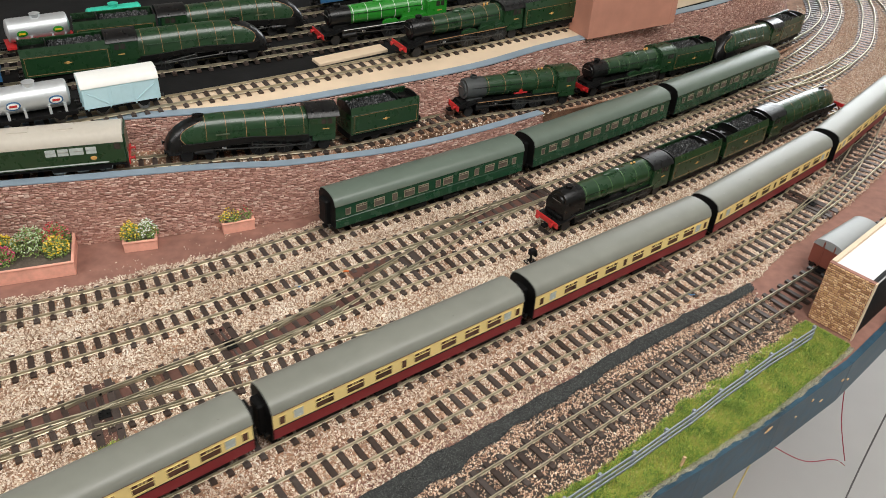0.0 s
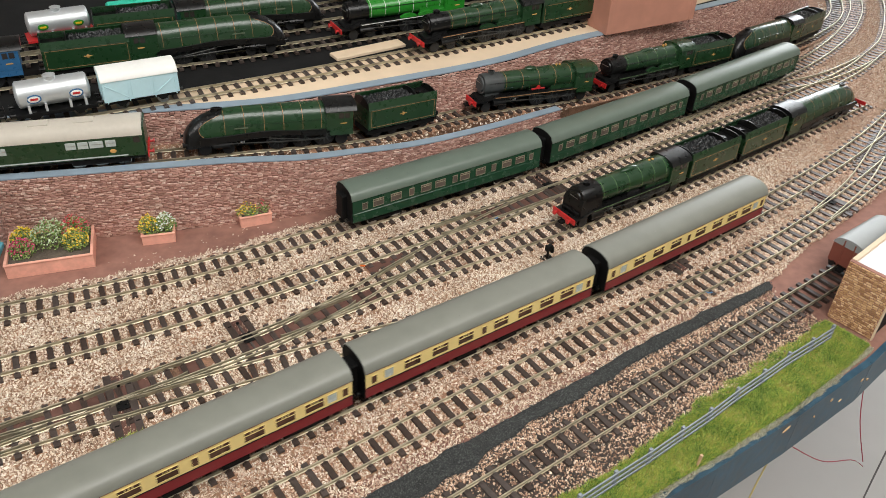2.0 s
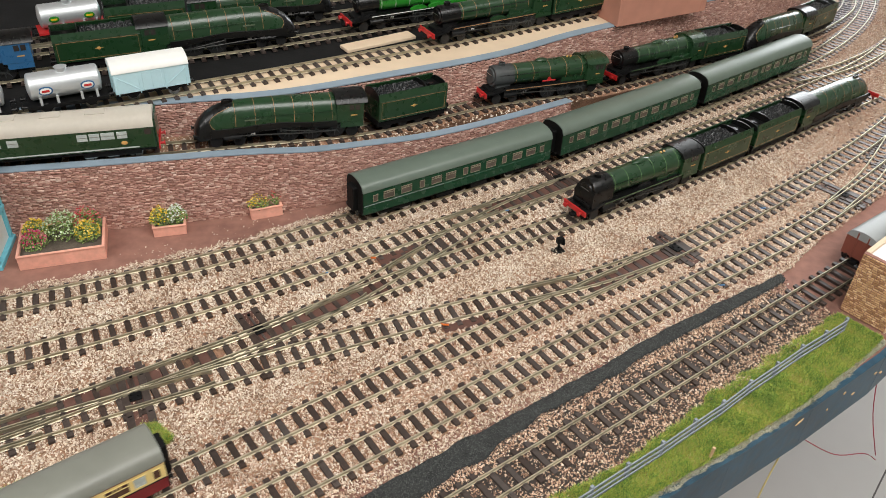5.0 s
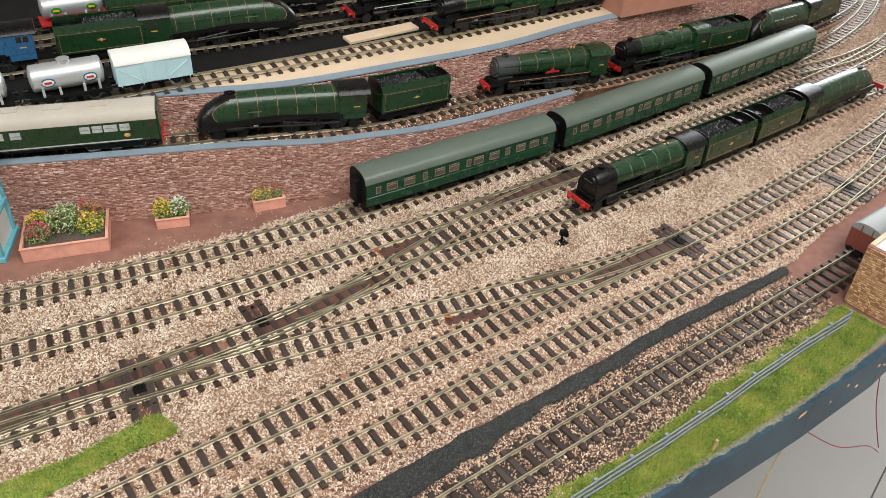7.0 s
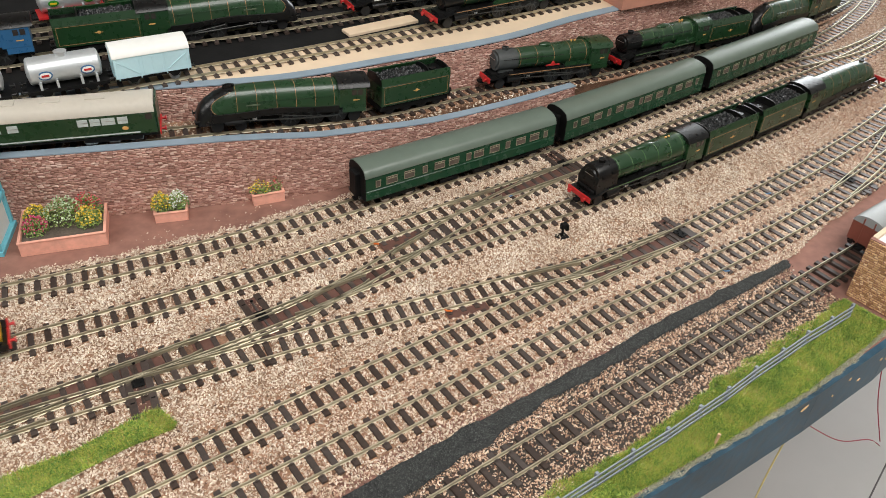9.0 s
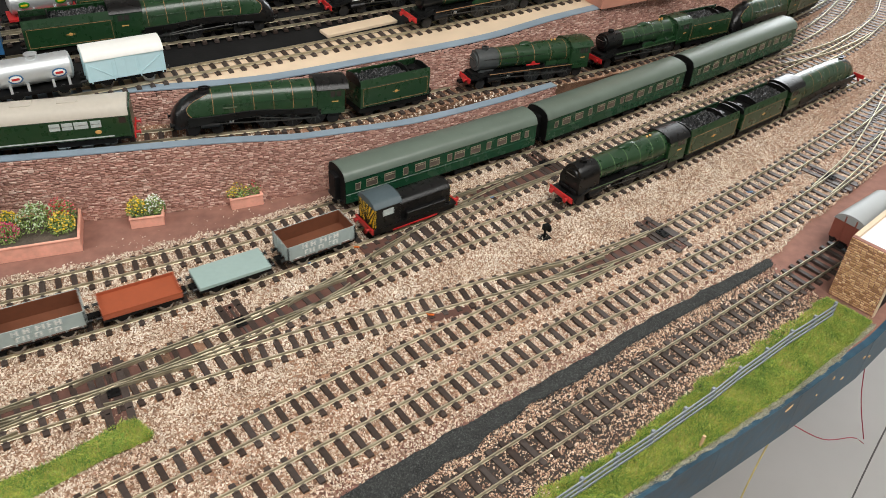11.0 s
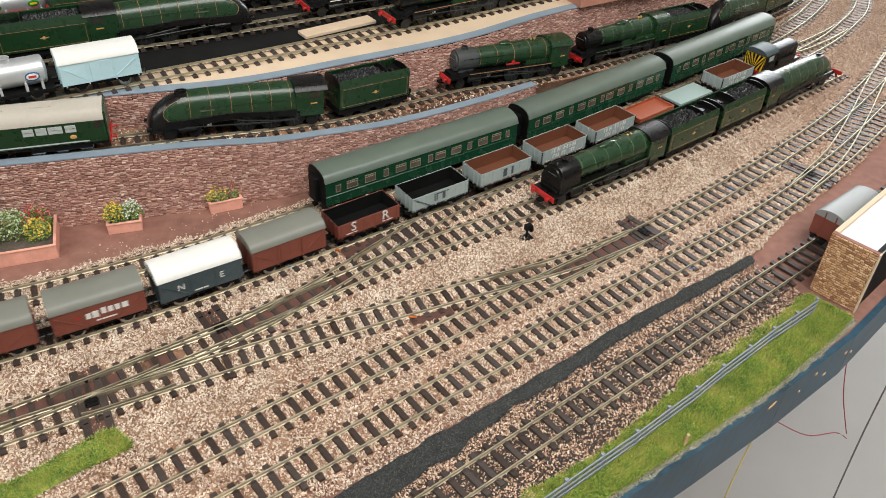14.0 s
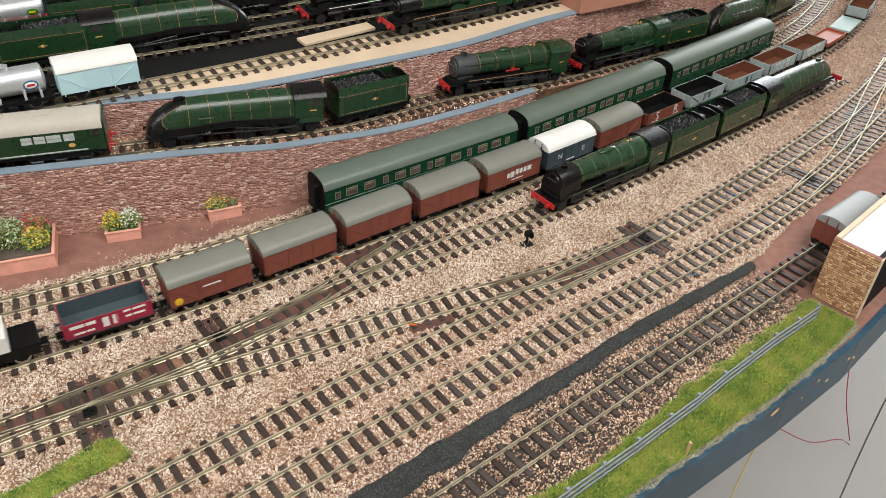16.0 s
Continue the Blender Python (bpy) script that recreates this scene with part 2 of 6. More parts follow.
def loft(bm, rings, cap=True, closed=True):
    rows = [[bm.verts.new(p) for p in r] for r in rings]
    n = len(rows[0])
    for a, b in zip(rows, rows[1:]):
        for i in range(n if closed else n - 1):
            j = (i + 1) % n
            bm.faces.new((a[i], a[j], b[j], b[i]))
    if cap:
        bm.faces.new(rows[0][::-1]), bm.faces.new(rows[-1])


def tube(bm, p, q, r, seg=14, r2=None, cap=True):
    p, q = Vector(p), Vector(q)
    d = (q - p).normalized()
    a = d.orthogonal().normalized()
    b = d.cross(a)
    circ = [a * math.cos(2 * math.pi * i / seg) + b * math.sin(2 * math.pi * i / seg) for i in range(seg)]
    loft(bm, [[p + c * r for c in circ], [q + c * (r if r2 is None else r2) for c in circ]], cap)


def arch(x, half, z0, z1, rise, n=10, power=2.0):
    """A section with upright sides from z0 to z1 and a rounded top."""
    pts = [(x, -half, z0), (x, -half, z1)]
    for i in range(1, n):
        t = -1 + 2 * i / n
        pts.append((x, half * t, z1 + rise * (1 - abs(t) ** power) ** (1 / power)))
    return pts + [(x, half, z1), (x, half, z0)]


def finish(bm, name, mat, smooth=False):
    bmesh.ops.recalc_face_normals(bm, faces=bm.faces)
    me = bpy.data.meshes.new(name)
    bm.to_mesh(me)
    bm.free()
    me.materials.append(mat)
    if smooth:
        for p in me.polygons:
            p.use_smooth = True
        me.set_sharp_from_angle(angle=radians(35))
    return me


def part(name, bm, mat, parent, label="", smooth=False, m=None):
    """ONE mesh object under a thing or a part."""
    ob = new(name, finish(bm, name, mat, smooth))
    ob.parent = parent
    if m is not None:
        ob.matrix_local = m
    return tagged(ob, label)


def thing(name, label, category, group="", kind=""):
    return tagged(new(name), label, category, group, kind)


def solid(name, bm, mat, label, category="", group="", kind="", smooth=False):
    return tagged(new(name, finish(bm, name, mat, smooth)), label, category, group, kind)


def built(f, *a, **k):
    bm = bmesh.new()
    f(bm, *a, **k)
    return bm


def letters(word, size, mat, parent, m, name="lettering"):
    """Flat raised letters from the built-in font."""
    cu = bpy.data.curves.new(name, "FONT")
    cu.body, cu.size, cu.extrude, cu.align_x, cu.resolution_u = word, size, 0.0001, "CENTER", 2
    tmp = new(name, cu)
    me = bpy.data.meshes.new_from_object(tmp)
    bpy.data.objects.remove(tmp)
    me.materials.append(mat)
    ob = new(name, me)
    ob.parent, ob.matrix_local = parent, m
    return ob


def bars(rows, parent, mat, half, name="lettering"):
    """Writing that cannot be made out: raised bars (x0, x1, z0, z1) on both sides of a body of that half width."""
    for side in (-1, 1):
        bm = bmesh.new()
        for x0, x1, z0, z1 in rows:
            box(bm, *sorted((-side * x0, -side * x1)), *sorted((side * half, side * (half + 0.00025))), z0, z1)
        part(name, bm, mat, parent)

# ---- track centre lines: x, y and height of the rail heads ----
TOP = 0.0065          # rail head above the ground
GAUGE = 0.0210        # between rail centres
PITCH = 0.0134        # between sleepers


def spline(points, step=0.004):
    """A smooth line through the points, resampled at even steps, with its running length."""
    p = np.array([(*q, TOP)[:3] for q in points], float)
    p = np.vstack([2 * p[0] - p[1], p, 2 * p[-1] - p[-2]])
    out = []
    for a, b, c, d in zip(p, p[1:], p[2:], p[3:]):
        ta, tb, tc, td = 0, *np.cumsum([np.linalg.norm(b - a) ** 0.5, np.linalg.norm(c - b) ** 0.5, np.linalg.norm(d - c) ** 0.5])
        for t in np.linspace(tb, tc, 24, endpoint=False):
            a1, a2, a3 = a + (b - a) * (t - ta) / (tb - ta), b + (c - b) * (t - tb) / (tc - tb), c + (d - c) * (t - tc) / (td - tc)
            b1, b2 = a1 + (a2 - a1) * (t - ta) / (tc - ta), a2 + (a3 - a2) * (t - tb) / (td - tb)
            out.append(b1 + (b2 - b1) * (t - tb) / (tc - tb))
    out = np.array(out + [p[-2]])
    run = np.r_[0, np.cumsum(np.linalg.norm(np.diff(out, axis=0), axis=1))]
    s = np.arange(0, run[-1], step)
    return s, np.stack([np.interp(s, run, out[:, i]) for i in range(3)], 1)


LINES = {
    "a": [(-1.6292, -0.0032), (-1.0822, 0.2428), (-0.5342, 0.4878), (-0.3612, 0.5676), (-0.1738, 0.6669), (0.0022, 0.7888), (0.1792, 0.918), (0.3508, 1.0599), (0.5201, 1.2071), (0.6173, 1.3064), (0.691, 1.401), (0.747, 1.493), (0.793, 1.601), (0.813, 1.769), (0.778, 1.959)],
    "b": [(-2.7841, -0.824), (-1.6401, -0.207), (-0.4951, 0.409), (-0.3269, 0.5013), (-0.1442, 0.6128), (0.0314, 0.7415), (0.2095, 0.8757), (0.385, 1.0216), (0.5379, 1.1462), (0.6603, 1.2597), (0.724, 1.336), (0.773, 1.405), (0.82, 1.505), (0.859, 1.613), (0.883, 1.778), (0.853, 1.97), (0.753, 2.141), (0.569, 2.256)],
    "c": [(-0.7188, 0.1151), (-0.5768, 0.2181), (-0.4358, 0.321), (-0.2853, 0.4317), (-0.1207, 0.5519), (0.0432, 0.6821), (0.2193, 0.805), (0.3907, 0.9412), (0.5573, 1.0813), (0.6439, 1.1544)],
    "x": [(-0.1652, 0.5158), (-0.0921, 0.5679), (-0.0371, 0.6222), (0.0238, 0.6933), (0.085, 0.763), (0.1393, 0.8158), (0.21, 0.875)],
    "p": [(-0.7243, 0.1158), (-0.5802, 0.2158), (-0.4362, 0.3148), (-0.285, 0.4211), (-0.1909, 0.4774), (-0.0951, 0.5309), (0.0037, 0.5843), (0.1064, 0.6352), (0.2019, 0.682), (0.2973, 0.7441)],
    "d": [(-2.1344, -1.3492), (-1.3084, -0.6222), (-0.4824, 0.1038), (-0.3334, 0.2348), (-0.187, 0.3637), (-0.0296, 0.4909), (0.1314, 0.616), (0.2967, 0.7446), (0.4562, 0.8849), (0.6101, 1.041), (0.749, 1.219), (0.852, 1.409), (0.902, 1.618), (0.91, 1.803)],
    "e": [(-0.5441, 0.0184), (-0.4061, 0.1264), (-0.2681, 0.2344), (-0.0899, 0.3753), (0.0324, 0.472), (0.1572, 0.5723), (0.2854, 0.6711), (0.4147, 0.7745), (0.536, 0.891), (0.669, 1.04), (0.812, 1.225)],
    "h": [(0.478, 0.835), (0.545, 0.912), (0.612, 1.01), (0.682, 1.122), (0.752, 1.228)],
    "g": [(-0.7415, -0.2822), (-0.6075, -0.1692), (-0.4735, -0.0572), (0.0595, 0.391), (0.215, 0.5203), (0.3736, 0.6517), (0.5287, 0.7815), (0.651, 0.898), (0.773, 1.054)],
    "y": [(0.354, 1.056), (0.447, 1.132), (0.537, 1.187), (0.613, 1.233), (0.674, 1.285), (0.724, 1.336)],
    "u": [(-0.846, 0.57, 0.0745), (-0.678, 0.619, 0.0745), (-0.51, 0.668, 0.0745), (-0.397, 0.701, 0.0745), (-0.332, 0.722, 0.0745), (-0.254, 0.753, 0.0735), (-0.147, 0.796, 0.0705), (-0.052, 0.843, 0.0635), (0.09, 0.950, 0.0545), (0.203, 1.02, 0.0455), (0.361, 1.145, 0.0335), (0.504, 1.259, 0.0235), (0.648, 1.411, 0.0105), (0.735, 1.539, 0.0065), (0.777, 1.711)],
    "v": [(-0.722, 0.523, 0.1115), (-0.573, 0.614, 0.1115), (-0.423, 0.705, 0.1115), (-0.26, 0.804, 0.1115), (-0.159, 0.866, 0.1115), (-0.043, 0.943, 0.1115), (0.09, 1.033, 0.1115), (0.201, 1.111, 0.1115), (0.342, 1.211, 0.1115)],
    "w": [(-0.721, 0.646, 0.1115), (-0.574, 0.736, 0.1115), (-0.427, 0.816, 0.1115), (-0.268, 0.901, 0.1115), (-0.208, 0.932, 0.1115), (-0.147, 0.968, 0.1115), (-0.071, 1.014, 0.1115), (0.089, 1.115, 0.1115), (0.258, 1.228, 0.1115)],
    "k": [(-0.679, 0.749, 0.1115), (-0.532, 0.834, 0.1115), (-0.385, 0.911, 0.1115), (-0.164, 1.026, 0.1115), (-0.104, 1.062, 0.1115), (0.086, 1.188, 0.1115), (0.256, 1.292, 0.1115)],
    "m": [(-0.681, 0.757, 0.1115), (-0.535, 0.852, 0.1115), (-0.388, 0.948, 0.1115), (-0.138, 1.111, 0.1115), (0.084, 1.261, 0.1115)],
}
WAY = {name: spline(points) for name, points in LINES.items()}


def at(line, s):
    """Point and heading (degrees) on a line at the running length s."""
    run, p = WAY[line]
    q = [np.array([np.interp(v, run, p[:, i]) for i in range(3)]) for v in (s - 0.004, s, s + 0.004)]
    d = q[2] - q[0]
    return q[1], math.degrees(math.atan2(d[1], d[0]))


def near(line, x, y):
    """The running length at which a line passes nearest to x, y."""
    run, p = WAY[line]
    return float(run[np.argmin((p[:, 0] - x) ** 2 + (p[:, 1] - y) ** 2)])


def on_track(line, s, wheelbase=0.1, turn=0.0):
    """The pose of a vehicle whose middle stands at s, carried on two points of the line."""
    a, _ = at(line, s - wheelbase / 2)
    b, _ = at(line, s + wheelbase / 2)
    m, d = (a + b) / 2, b - a
    yaw = math.degrees(math.atan2(d[1], d[0]))
    lift = -math.degrees(math.asin(d[2] / np.linalg.norm(d)))
    return pose(*m, 0, lift, yaw) @ pose(0, 0, 0, 0, 0, turn)

# ---- the room: floor, with unseen walls and ceiling added to bounce light ----
bm = bmesh.new()
box(bm, -3.2, 3.2, -2.6, 4.0, -0.95, -0.85)
solid("floor", bm, M["floor_grey"], "pale grey smooth floor under the layout", "floor", kind="structure")
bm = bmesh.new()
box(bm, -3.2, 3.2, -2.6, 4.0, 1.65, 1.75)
solid("ceiling", bm, M["wall_white"], "unseen plain white ceiling, added to bounce light", "ceiling", kind="structure")
for name, dims in (("wall_east", (3.2, 3.3, -2.6, 4.0)), ("wall_south", (-3.2, 3.2, -2.7, -2.6)), ("wall_west", (-3.3, -3.2, -2.6, 4.0))):
    bm = bmesh.new()
    box(bm, *dims, -0.95, 1.75)
    solid(name, bm, M["wall_white"], "unseen plain white painted wall, added to bounce light", "wall", kind="structure")
bm = bmesh.new()
for x0, x1, z0, z1 in ((-3.2, 1.1, -0.95, 1.75), (2.9, 3.2, -0.95, 1.75), (1.1, 2.9, -0.95, 0.4), (1.1, 2.9, 1.58, 1.75)):
    box(bm, x0, x1, 4.0, 4.1, z0, z1)
solid("wall_north", bm, M["wall_white"], "unseen white painted wall with a window opening, added to bounce light", "wall", kind="structure")


def sheet(name, left, right, z, mat, label, kind="structure", thick=0.0):
    """A flat strip between two lines of points."""
    bm = bmesh.new()
    a = [bm.verts.new((x, y, z)) for x, y in left]
    b = [bm.verts.new((x, y, z)) for x, y in right]
    for i in range(len(a) - 1):
        bm.faces.new((a[i], b[i], b[i + 1], a[i + 1]))
    return solid(name, bm, mat, label, kind=kind)


def beside(line, off, lo=-9.0, hi=9.0, every=5):
    """Points of a line shifted to its left by off, between two x."""
    run, p = WAY[line]
    d = np.gradient(p[:, :2], axis=0)
    d /= np.linalg.norm(d, axis=1)[:, None]
    q = p[:, :2] + np.stack([-d[:, 1], d[:, 0]], 1) * off
    return [tuple(v) for v in q[(p[:, 0] > lo) & (p[:, 0] < hi)][::every]]


# the baseboard, its painted front edge and the legs below
EDGE = [(-2.6, -1.72), (0.207, 0.421), (0.278, 0.472), (0.359, 0.533), (0.444, 0.602), (0.56, 0.715), (1.5, 1.72)]
bm = bmesh.new()
outline = EDGE + [(1.5, 2.6), (-2.9, 2.6), (-2.9, -1.72)]
loft(bm, [[(x, y, z) for x, y in outline] for z in (-0.02, 0.0)])
solid("ground", bm, M["board"], "brown painted baseboard under the tracks", "baseboard", kind="structure")
bm = bmesh.new()
for (xa, ya), (xb, yb) in zip(EDGE, EDGE[1:]):
    n = Vector((yb - ya, xa - xb, 0)).normalized() * 0.006
    loft(bm, [[(x, y, -0.047), (x + n.x, y + n.y, -0.047), (x + n.x, y + n.y, 0.001), (x, y, 0.001)] for x, y in ((xa, ya), (xb, yb))])
edge_board = solid("baseboard_edge", bm, M["blue_paint"], "dark blue painted board edge with chipped bare wood", "board edge", kind="structure")
for k, (f, z, ln) in enumerate(((0.66, -0.024, 0.0026), (0.84, -0.016, 0.0024), (0.91, -0.022, 0.0016), (0.16, -0.006, 0.006), (0.42, -0.019, 0.0012), (0.55, -0.012, 0.0018))):
    a, b = Vector((*EDGE[3], 0)), Vector((*EDGE[4], 0))
    p = a + (b - a) * (f * 1.6 - 0.4)
    d = (b - a).normalized()
    bm = bmesh.new()
    bmesh.ops.create_icosphere(bm, subdivisions=2, radius=1, matrix=Matrix.Diagonal((ln, 0.0008, 0.0009 + 0.0004 * (k % 3), 1)))
    for v in bm.verts:
        v.co.x *= 1 + 0.35 * noise.noise((v.co.x * 300 + k, v.co.z * 900, k))
        v.co.z *= 1 + 0.6 * noise.noise((v.co.x * 500, v.co.z * 900, k + 9))
    chip = part("paint_chip", bm, M["bare_wood"], edge_board, "bare wood showing through chipped paint")
    chip.matrix_local = Matrix.Translation(p + Vector((d.y, -d.x, 0)) * 0.0062 + Vector((0, 0, z))) @ pose(0, 0, 0, 0, -14, math.degrees(math.atan2(d.y, d.x)))
for x, y in ((0.16, 0.46), (-1.0, -0.35)):
    bm = bmesh.new()
    box(bm, x - 0.022, x + 0.022, y - 0.022, y + 0.022, -0.85, -0.021, 0.002)
    solid("trestle_leg", bm, M["bare_wood"], "square bare wooden leg under the baseboard", "leg")

# ballast, soil, asphalt and grass sheets
la, le = beside("a", 0.021, -0.8, 0.9, 6), beside("e", -0.019, -0.8, 0.83, 6)
n = min(len(la), len(le))
pick = lambda q: [q[round(i * (len(q) - 1) / (n - 1))] for i in range(n)]
sheet("ballast_bed", pick(la), pick(le), 0.0012, M["bed"], "pinkish tan ballast bed between the running lines")
sheet("siding_bed", beside("g", 0.034, -0.4, 0.393), beside("g", -0.036, -0.4, 0.41), 0.0016, M["soil"], "dark oily soil under the siding")
KERB_A = [(-0.1, 0.312), (-0.006, 0.398), (0.049, 0.445), (0.106, 0.490), (0.176, 0.546), (0.241, 0.602), (0.325, 0.665), (0.382, 0.706)]
KERB_B = [(-0.055, 0.322), (0.043, 0.402), (0.094, 0.448), (0.138, 0.493), (0.183, 0.526), (0.239, 0.577), (0.326, 0.644), (0.386, 0.691)]
KERB_A = [(x + 0.0012, y - 0.0014) for x, y in KERB_A]
KERB_B = [(x - 0.0018, y + 0.0022) for x, y in KERB_B]
rough_a = [(x + 0.003 * noise.noise((x * 60, 0, 0)), y + 0.003 * noise.noise((x * 60, 5, 0))) for i in range(7) for x, y in [tuple(Vector(KERB_A[i]).lerp(Vector(KERB_A[i + 1]), f / 8)) for f in range(8)]] + [KERB_A[-1]]
rough_b = [(x + 0.004 * noise.noise((x * 60, 9, 0)), y + 0.004 * noise.noise((x * 60, 7, 0))) for i in range(7) for x, y in [tuple(Vector(KERB_B[i]).lerp(Vector(KERB_B[i + 1]), f / 8)) for f in range(8)]] + [KERB_B[-1]]
sheet("path", rough_a, rough_b, 0.0046, M["tarmac"], "dark grey fine asphalt path beside the siding")
GRASS_A = [(-0.1, 0.19), (0.133, 0.411), (0.212, 0.466), (0.262, 0.514), (0.294, 0.545), (0.388, 0.622), (0.425, 0.654)]
GRASS_B = [(-0.02, 0.25), (0.207, 0.423), (0.278, 0.474), (0.322, 0.507), (0.359, 0.535), (0.42, 0.588), (0.455, 0.622)]
sheet("verge", GRASS_A, GRASS_B, 0.0022, M["grass_bed"], "mossy green ground of the verge by the board edge")
PATCH_A = [(-0.30, 0.345), (-0.242, 0.394), (-0.211, 0.414), (-0.171, 0.455), (-0.160, 0.460)]
PATCH_B = [(-0.27, 0.33), (-0.214, 0.381), (-0.17, 0.423), (-0.146, 0.441), (-0.143, 0.447)]
sheet("verge", PATCH_A, PATCH_B, 0.0034, M["grass_bed"], "small mossy green ground patch between the tracks")


def scatter(a, b, count, rng):
    """Random places in the strip between two lines."""
    a, b = np.array(a), np.array(b)
    i = rng.integers(0, len(a) - 1, count)
    t, s = rng.random((count, 1)), rng.random((count, 1))
    return (a[i] * (1 - t) + a[i + 1] * t) * (1 - s) + (b[i] * (1 - t) + b[i + 1] * t) * s


def raw_mesh(name, verts, tris, mat):
    me = bpy.data.meshes.new(name)
    me.vertices.add(len(verts))
    me.vertices.foreach_set("co", verts.astype(np.float32).ravel())
    k = tris.shape[1]
    me.loops.add(tris.size)
    me.loops.foreach_set("vertex_index", tris.astype(np.int32).ravel())
    me.polygons.add(len(tris))
    me.polygons.foreach_set("loop_start", np.arange(0, tris.size, k, dtype=np.int32))
    me.update(calc_edges=True)
    me.validate()
    me.materials.append(mat)
    return me


def blades(name, a, b, count, z, label, rng, tall=0.0036, mat="grass"):
    p = scatter(a, b, count, rng)
    h, turn = tall * (0.5 + rng.random(count)), rng.random(count) * 6.283
    lean = rng.normal(0, tall * 0.75, (count, 2))
    w = np.stack([np.cos(turn), np.sin(turn)], 1) * 0.00034
    v = np.zeros((count, 3, 3))
    v[:, 0, :2], v[:, 1, :2], v[:, 2, :2] = p - w, p + w, p + lean
    v[:, :2, 2], v[:, 2, 2] = z, z + h
    me = raw_mesh(name, v.reshape(-1, 3), np.arange(count * 3).reshape(-1, 3), M[mat])
    tagged(new(name, me), label, "grass", kind="stuff")


rng = np.random.default_rng(3)
tuft = lambda line, o, k: [(x + o * noise.noise((x * 90, y * 90, k)), y - o * noise.noise((x * 70, y * 80, k + 3))) for i in range(len(line) - 1) for x, y in [tuple(Vector(line[i]).lerp(Vector(line[i + 1]), f / 20)) for f in range(20)]]
blades("grass", tuft(GRASS_A, 0.006, 1), tuft(GRASS_B, 0.0, 2), 130000, 0.002, "patchy yellow-green static grass along the board edge", rng, 0.0025)
blades("worn_verge_edge", tuft([(x - 0.0012, y + 0.0012) for x, y in GRASS_B], 0.002, 5), tuft([(x + 0.0028, y - 0.0032) for x, y in GRASS_B], 0.0025, 6), 14000, 0.0009, "pale frayed grass fibres on the board edge", rng, 0.0016, "worn_edge")
blades("grass", PATCH_A, PATCH_B, 15000, 0.003, "bright green static grass between the tracks", rng, 0.0024)

# ---- sleepers, rails ----
def over_point(name, x, y):
    """How far a place lies from a line's centre."""
    run, p = WAY[name]
    return float(np.sqrt(((p[:, :2] - (x, y)) ** 2).sum(1).min()))


def sleeper_mesh():
    bm = bmesh.new()
    w, l, h = 0.0026, 0.0172, 0.0026
    loft(bm, [[(-w, y, 0), (w, y, 0), (w * 0.86, y, h), (-w * 0.86, y, h)] for y in (-l, l)])
    for s in (-1, 1):
        for d in (-1, 1):
            y = s * GAUGE / 2 + d * 0.0016
            box(bm, -0.0013, 0.0013, y - 0.0008, y + 0.0008, h, h + 0.0009)
    return finish(bm, "sleeper", M["sleeper"])


SLEEPER = sleeper_mesh()
SEATS = {}
# the stretch in view, and the lines whose sleepers give way to another line's
SPAN = {"a": (-0.62, 2), "b": (-0.62, 2), "d": (-0.6, 2), "u": (-0.7, 2)}
YIELD = {"x": "cb", "p": "cd", "y": "ab", "h": "ed", "u": "a"}
SHARED = {"c": "xp", "b": "xy", "d": "p", "a": "y"}
REACH = 0.0172


def offset_from(line, other, s):
    """How far to the left of one line another passes, at the running length s; None where it is not beside it."""
    q, yaw = at(line, s)
    run, p = WAY[other]
    c, sn = math.cos(radians(yaw)), math.sin(radians(yaw))
    o = p[:, :2] - q[:2]
    ahead, left = o[:, 0] * c + o[:, 1] * sn, o[:, 1] * c - o[:, 0] * sn
    k = int(np.argmin(abs(ahead) + 0.2 * abs(left)))
    return float(left[k]) if abs(ahead[k]) < 0.004 else None


def long_tie(offs):
    """A timber that carries two or more pairs of rails."""
    lo, hi = min(0.0, *offs) - REACH, max(0.0, *offs) + REACH
    bm = bmesh.new()
    w, h = 0.0026, 0.0026
    loft(bm, [[(-w, y, 0), (w, y, 0), (w * 0.86, y, h), (-w * 0.86, y, h)] for y in (lo, hi)])
    for o in (0.0, *offs):
        for s in (-1, 1):
            for d in (-1, 1):
                y = o + s * GAUGE / 2 + d * 0.0016
                box(bm, -0.0013, 0.0013, y - 0.0008, y + 0.0008, h, h + 0.0009)
    return finish(bm, "sleeper", M["sleeper"]), lo, hi


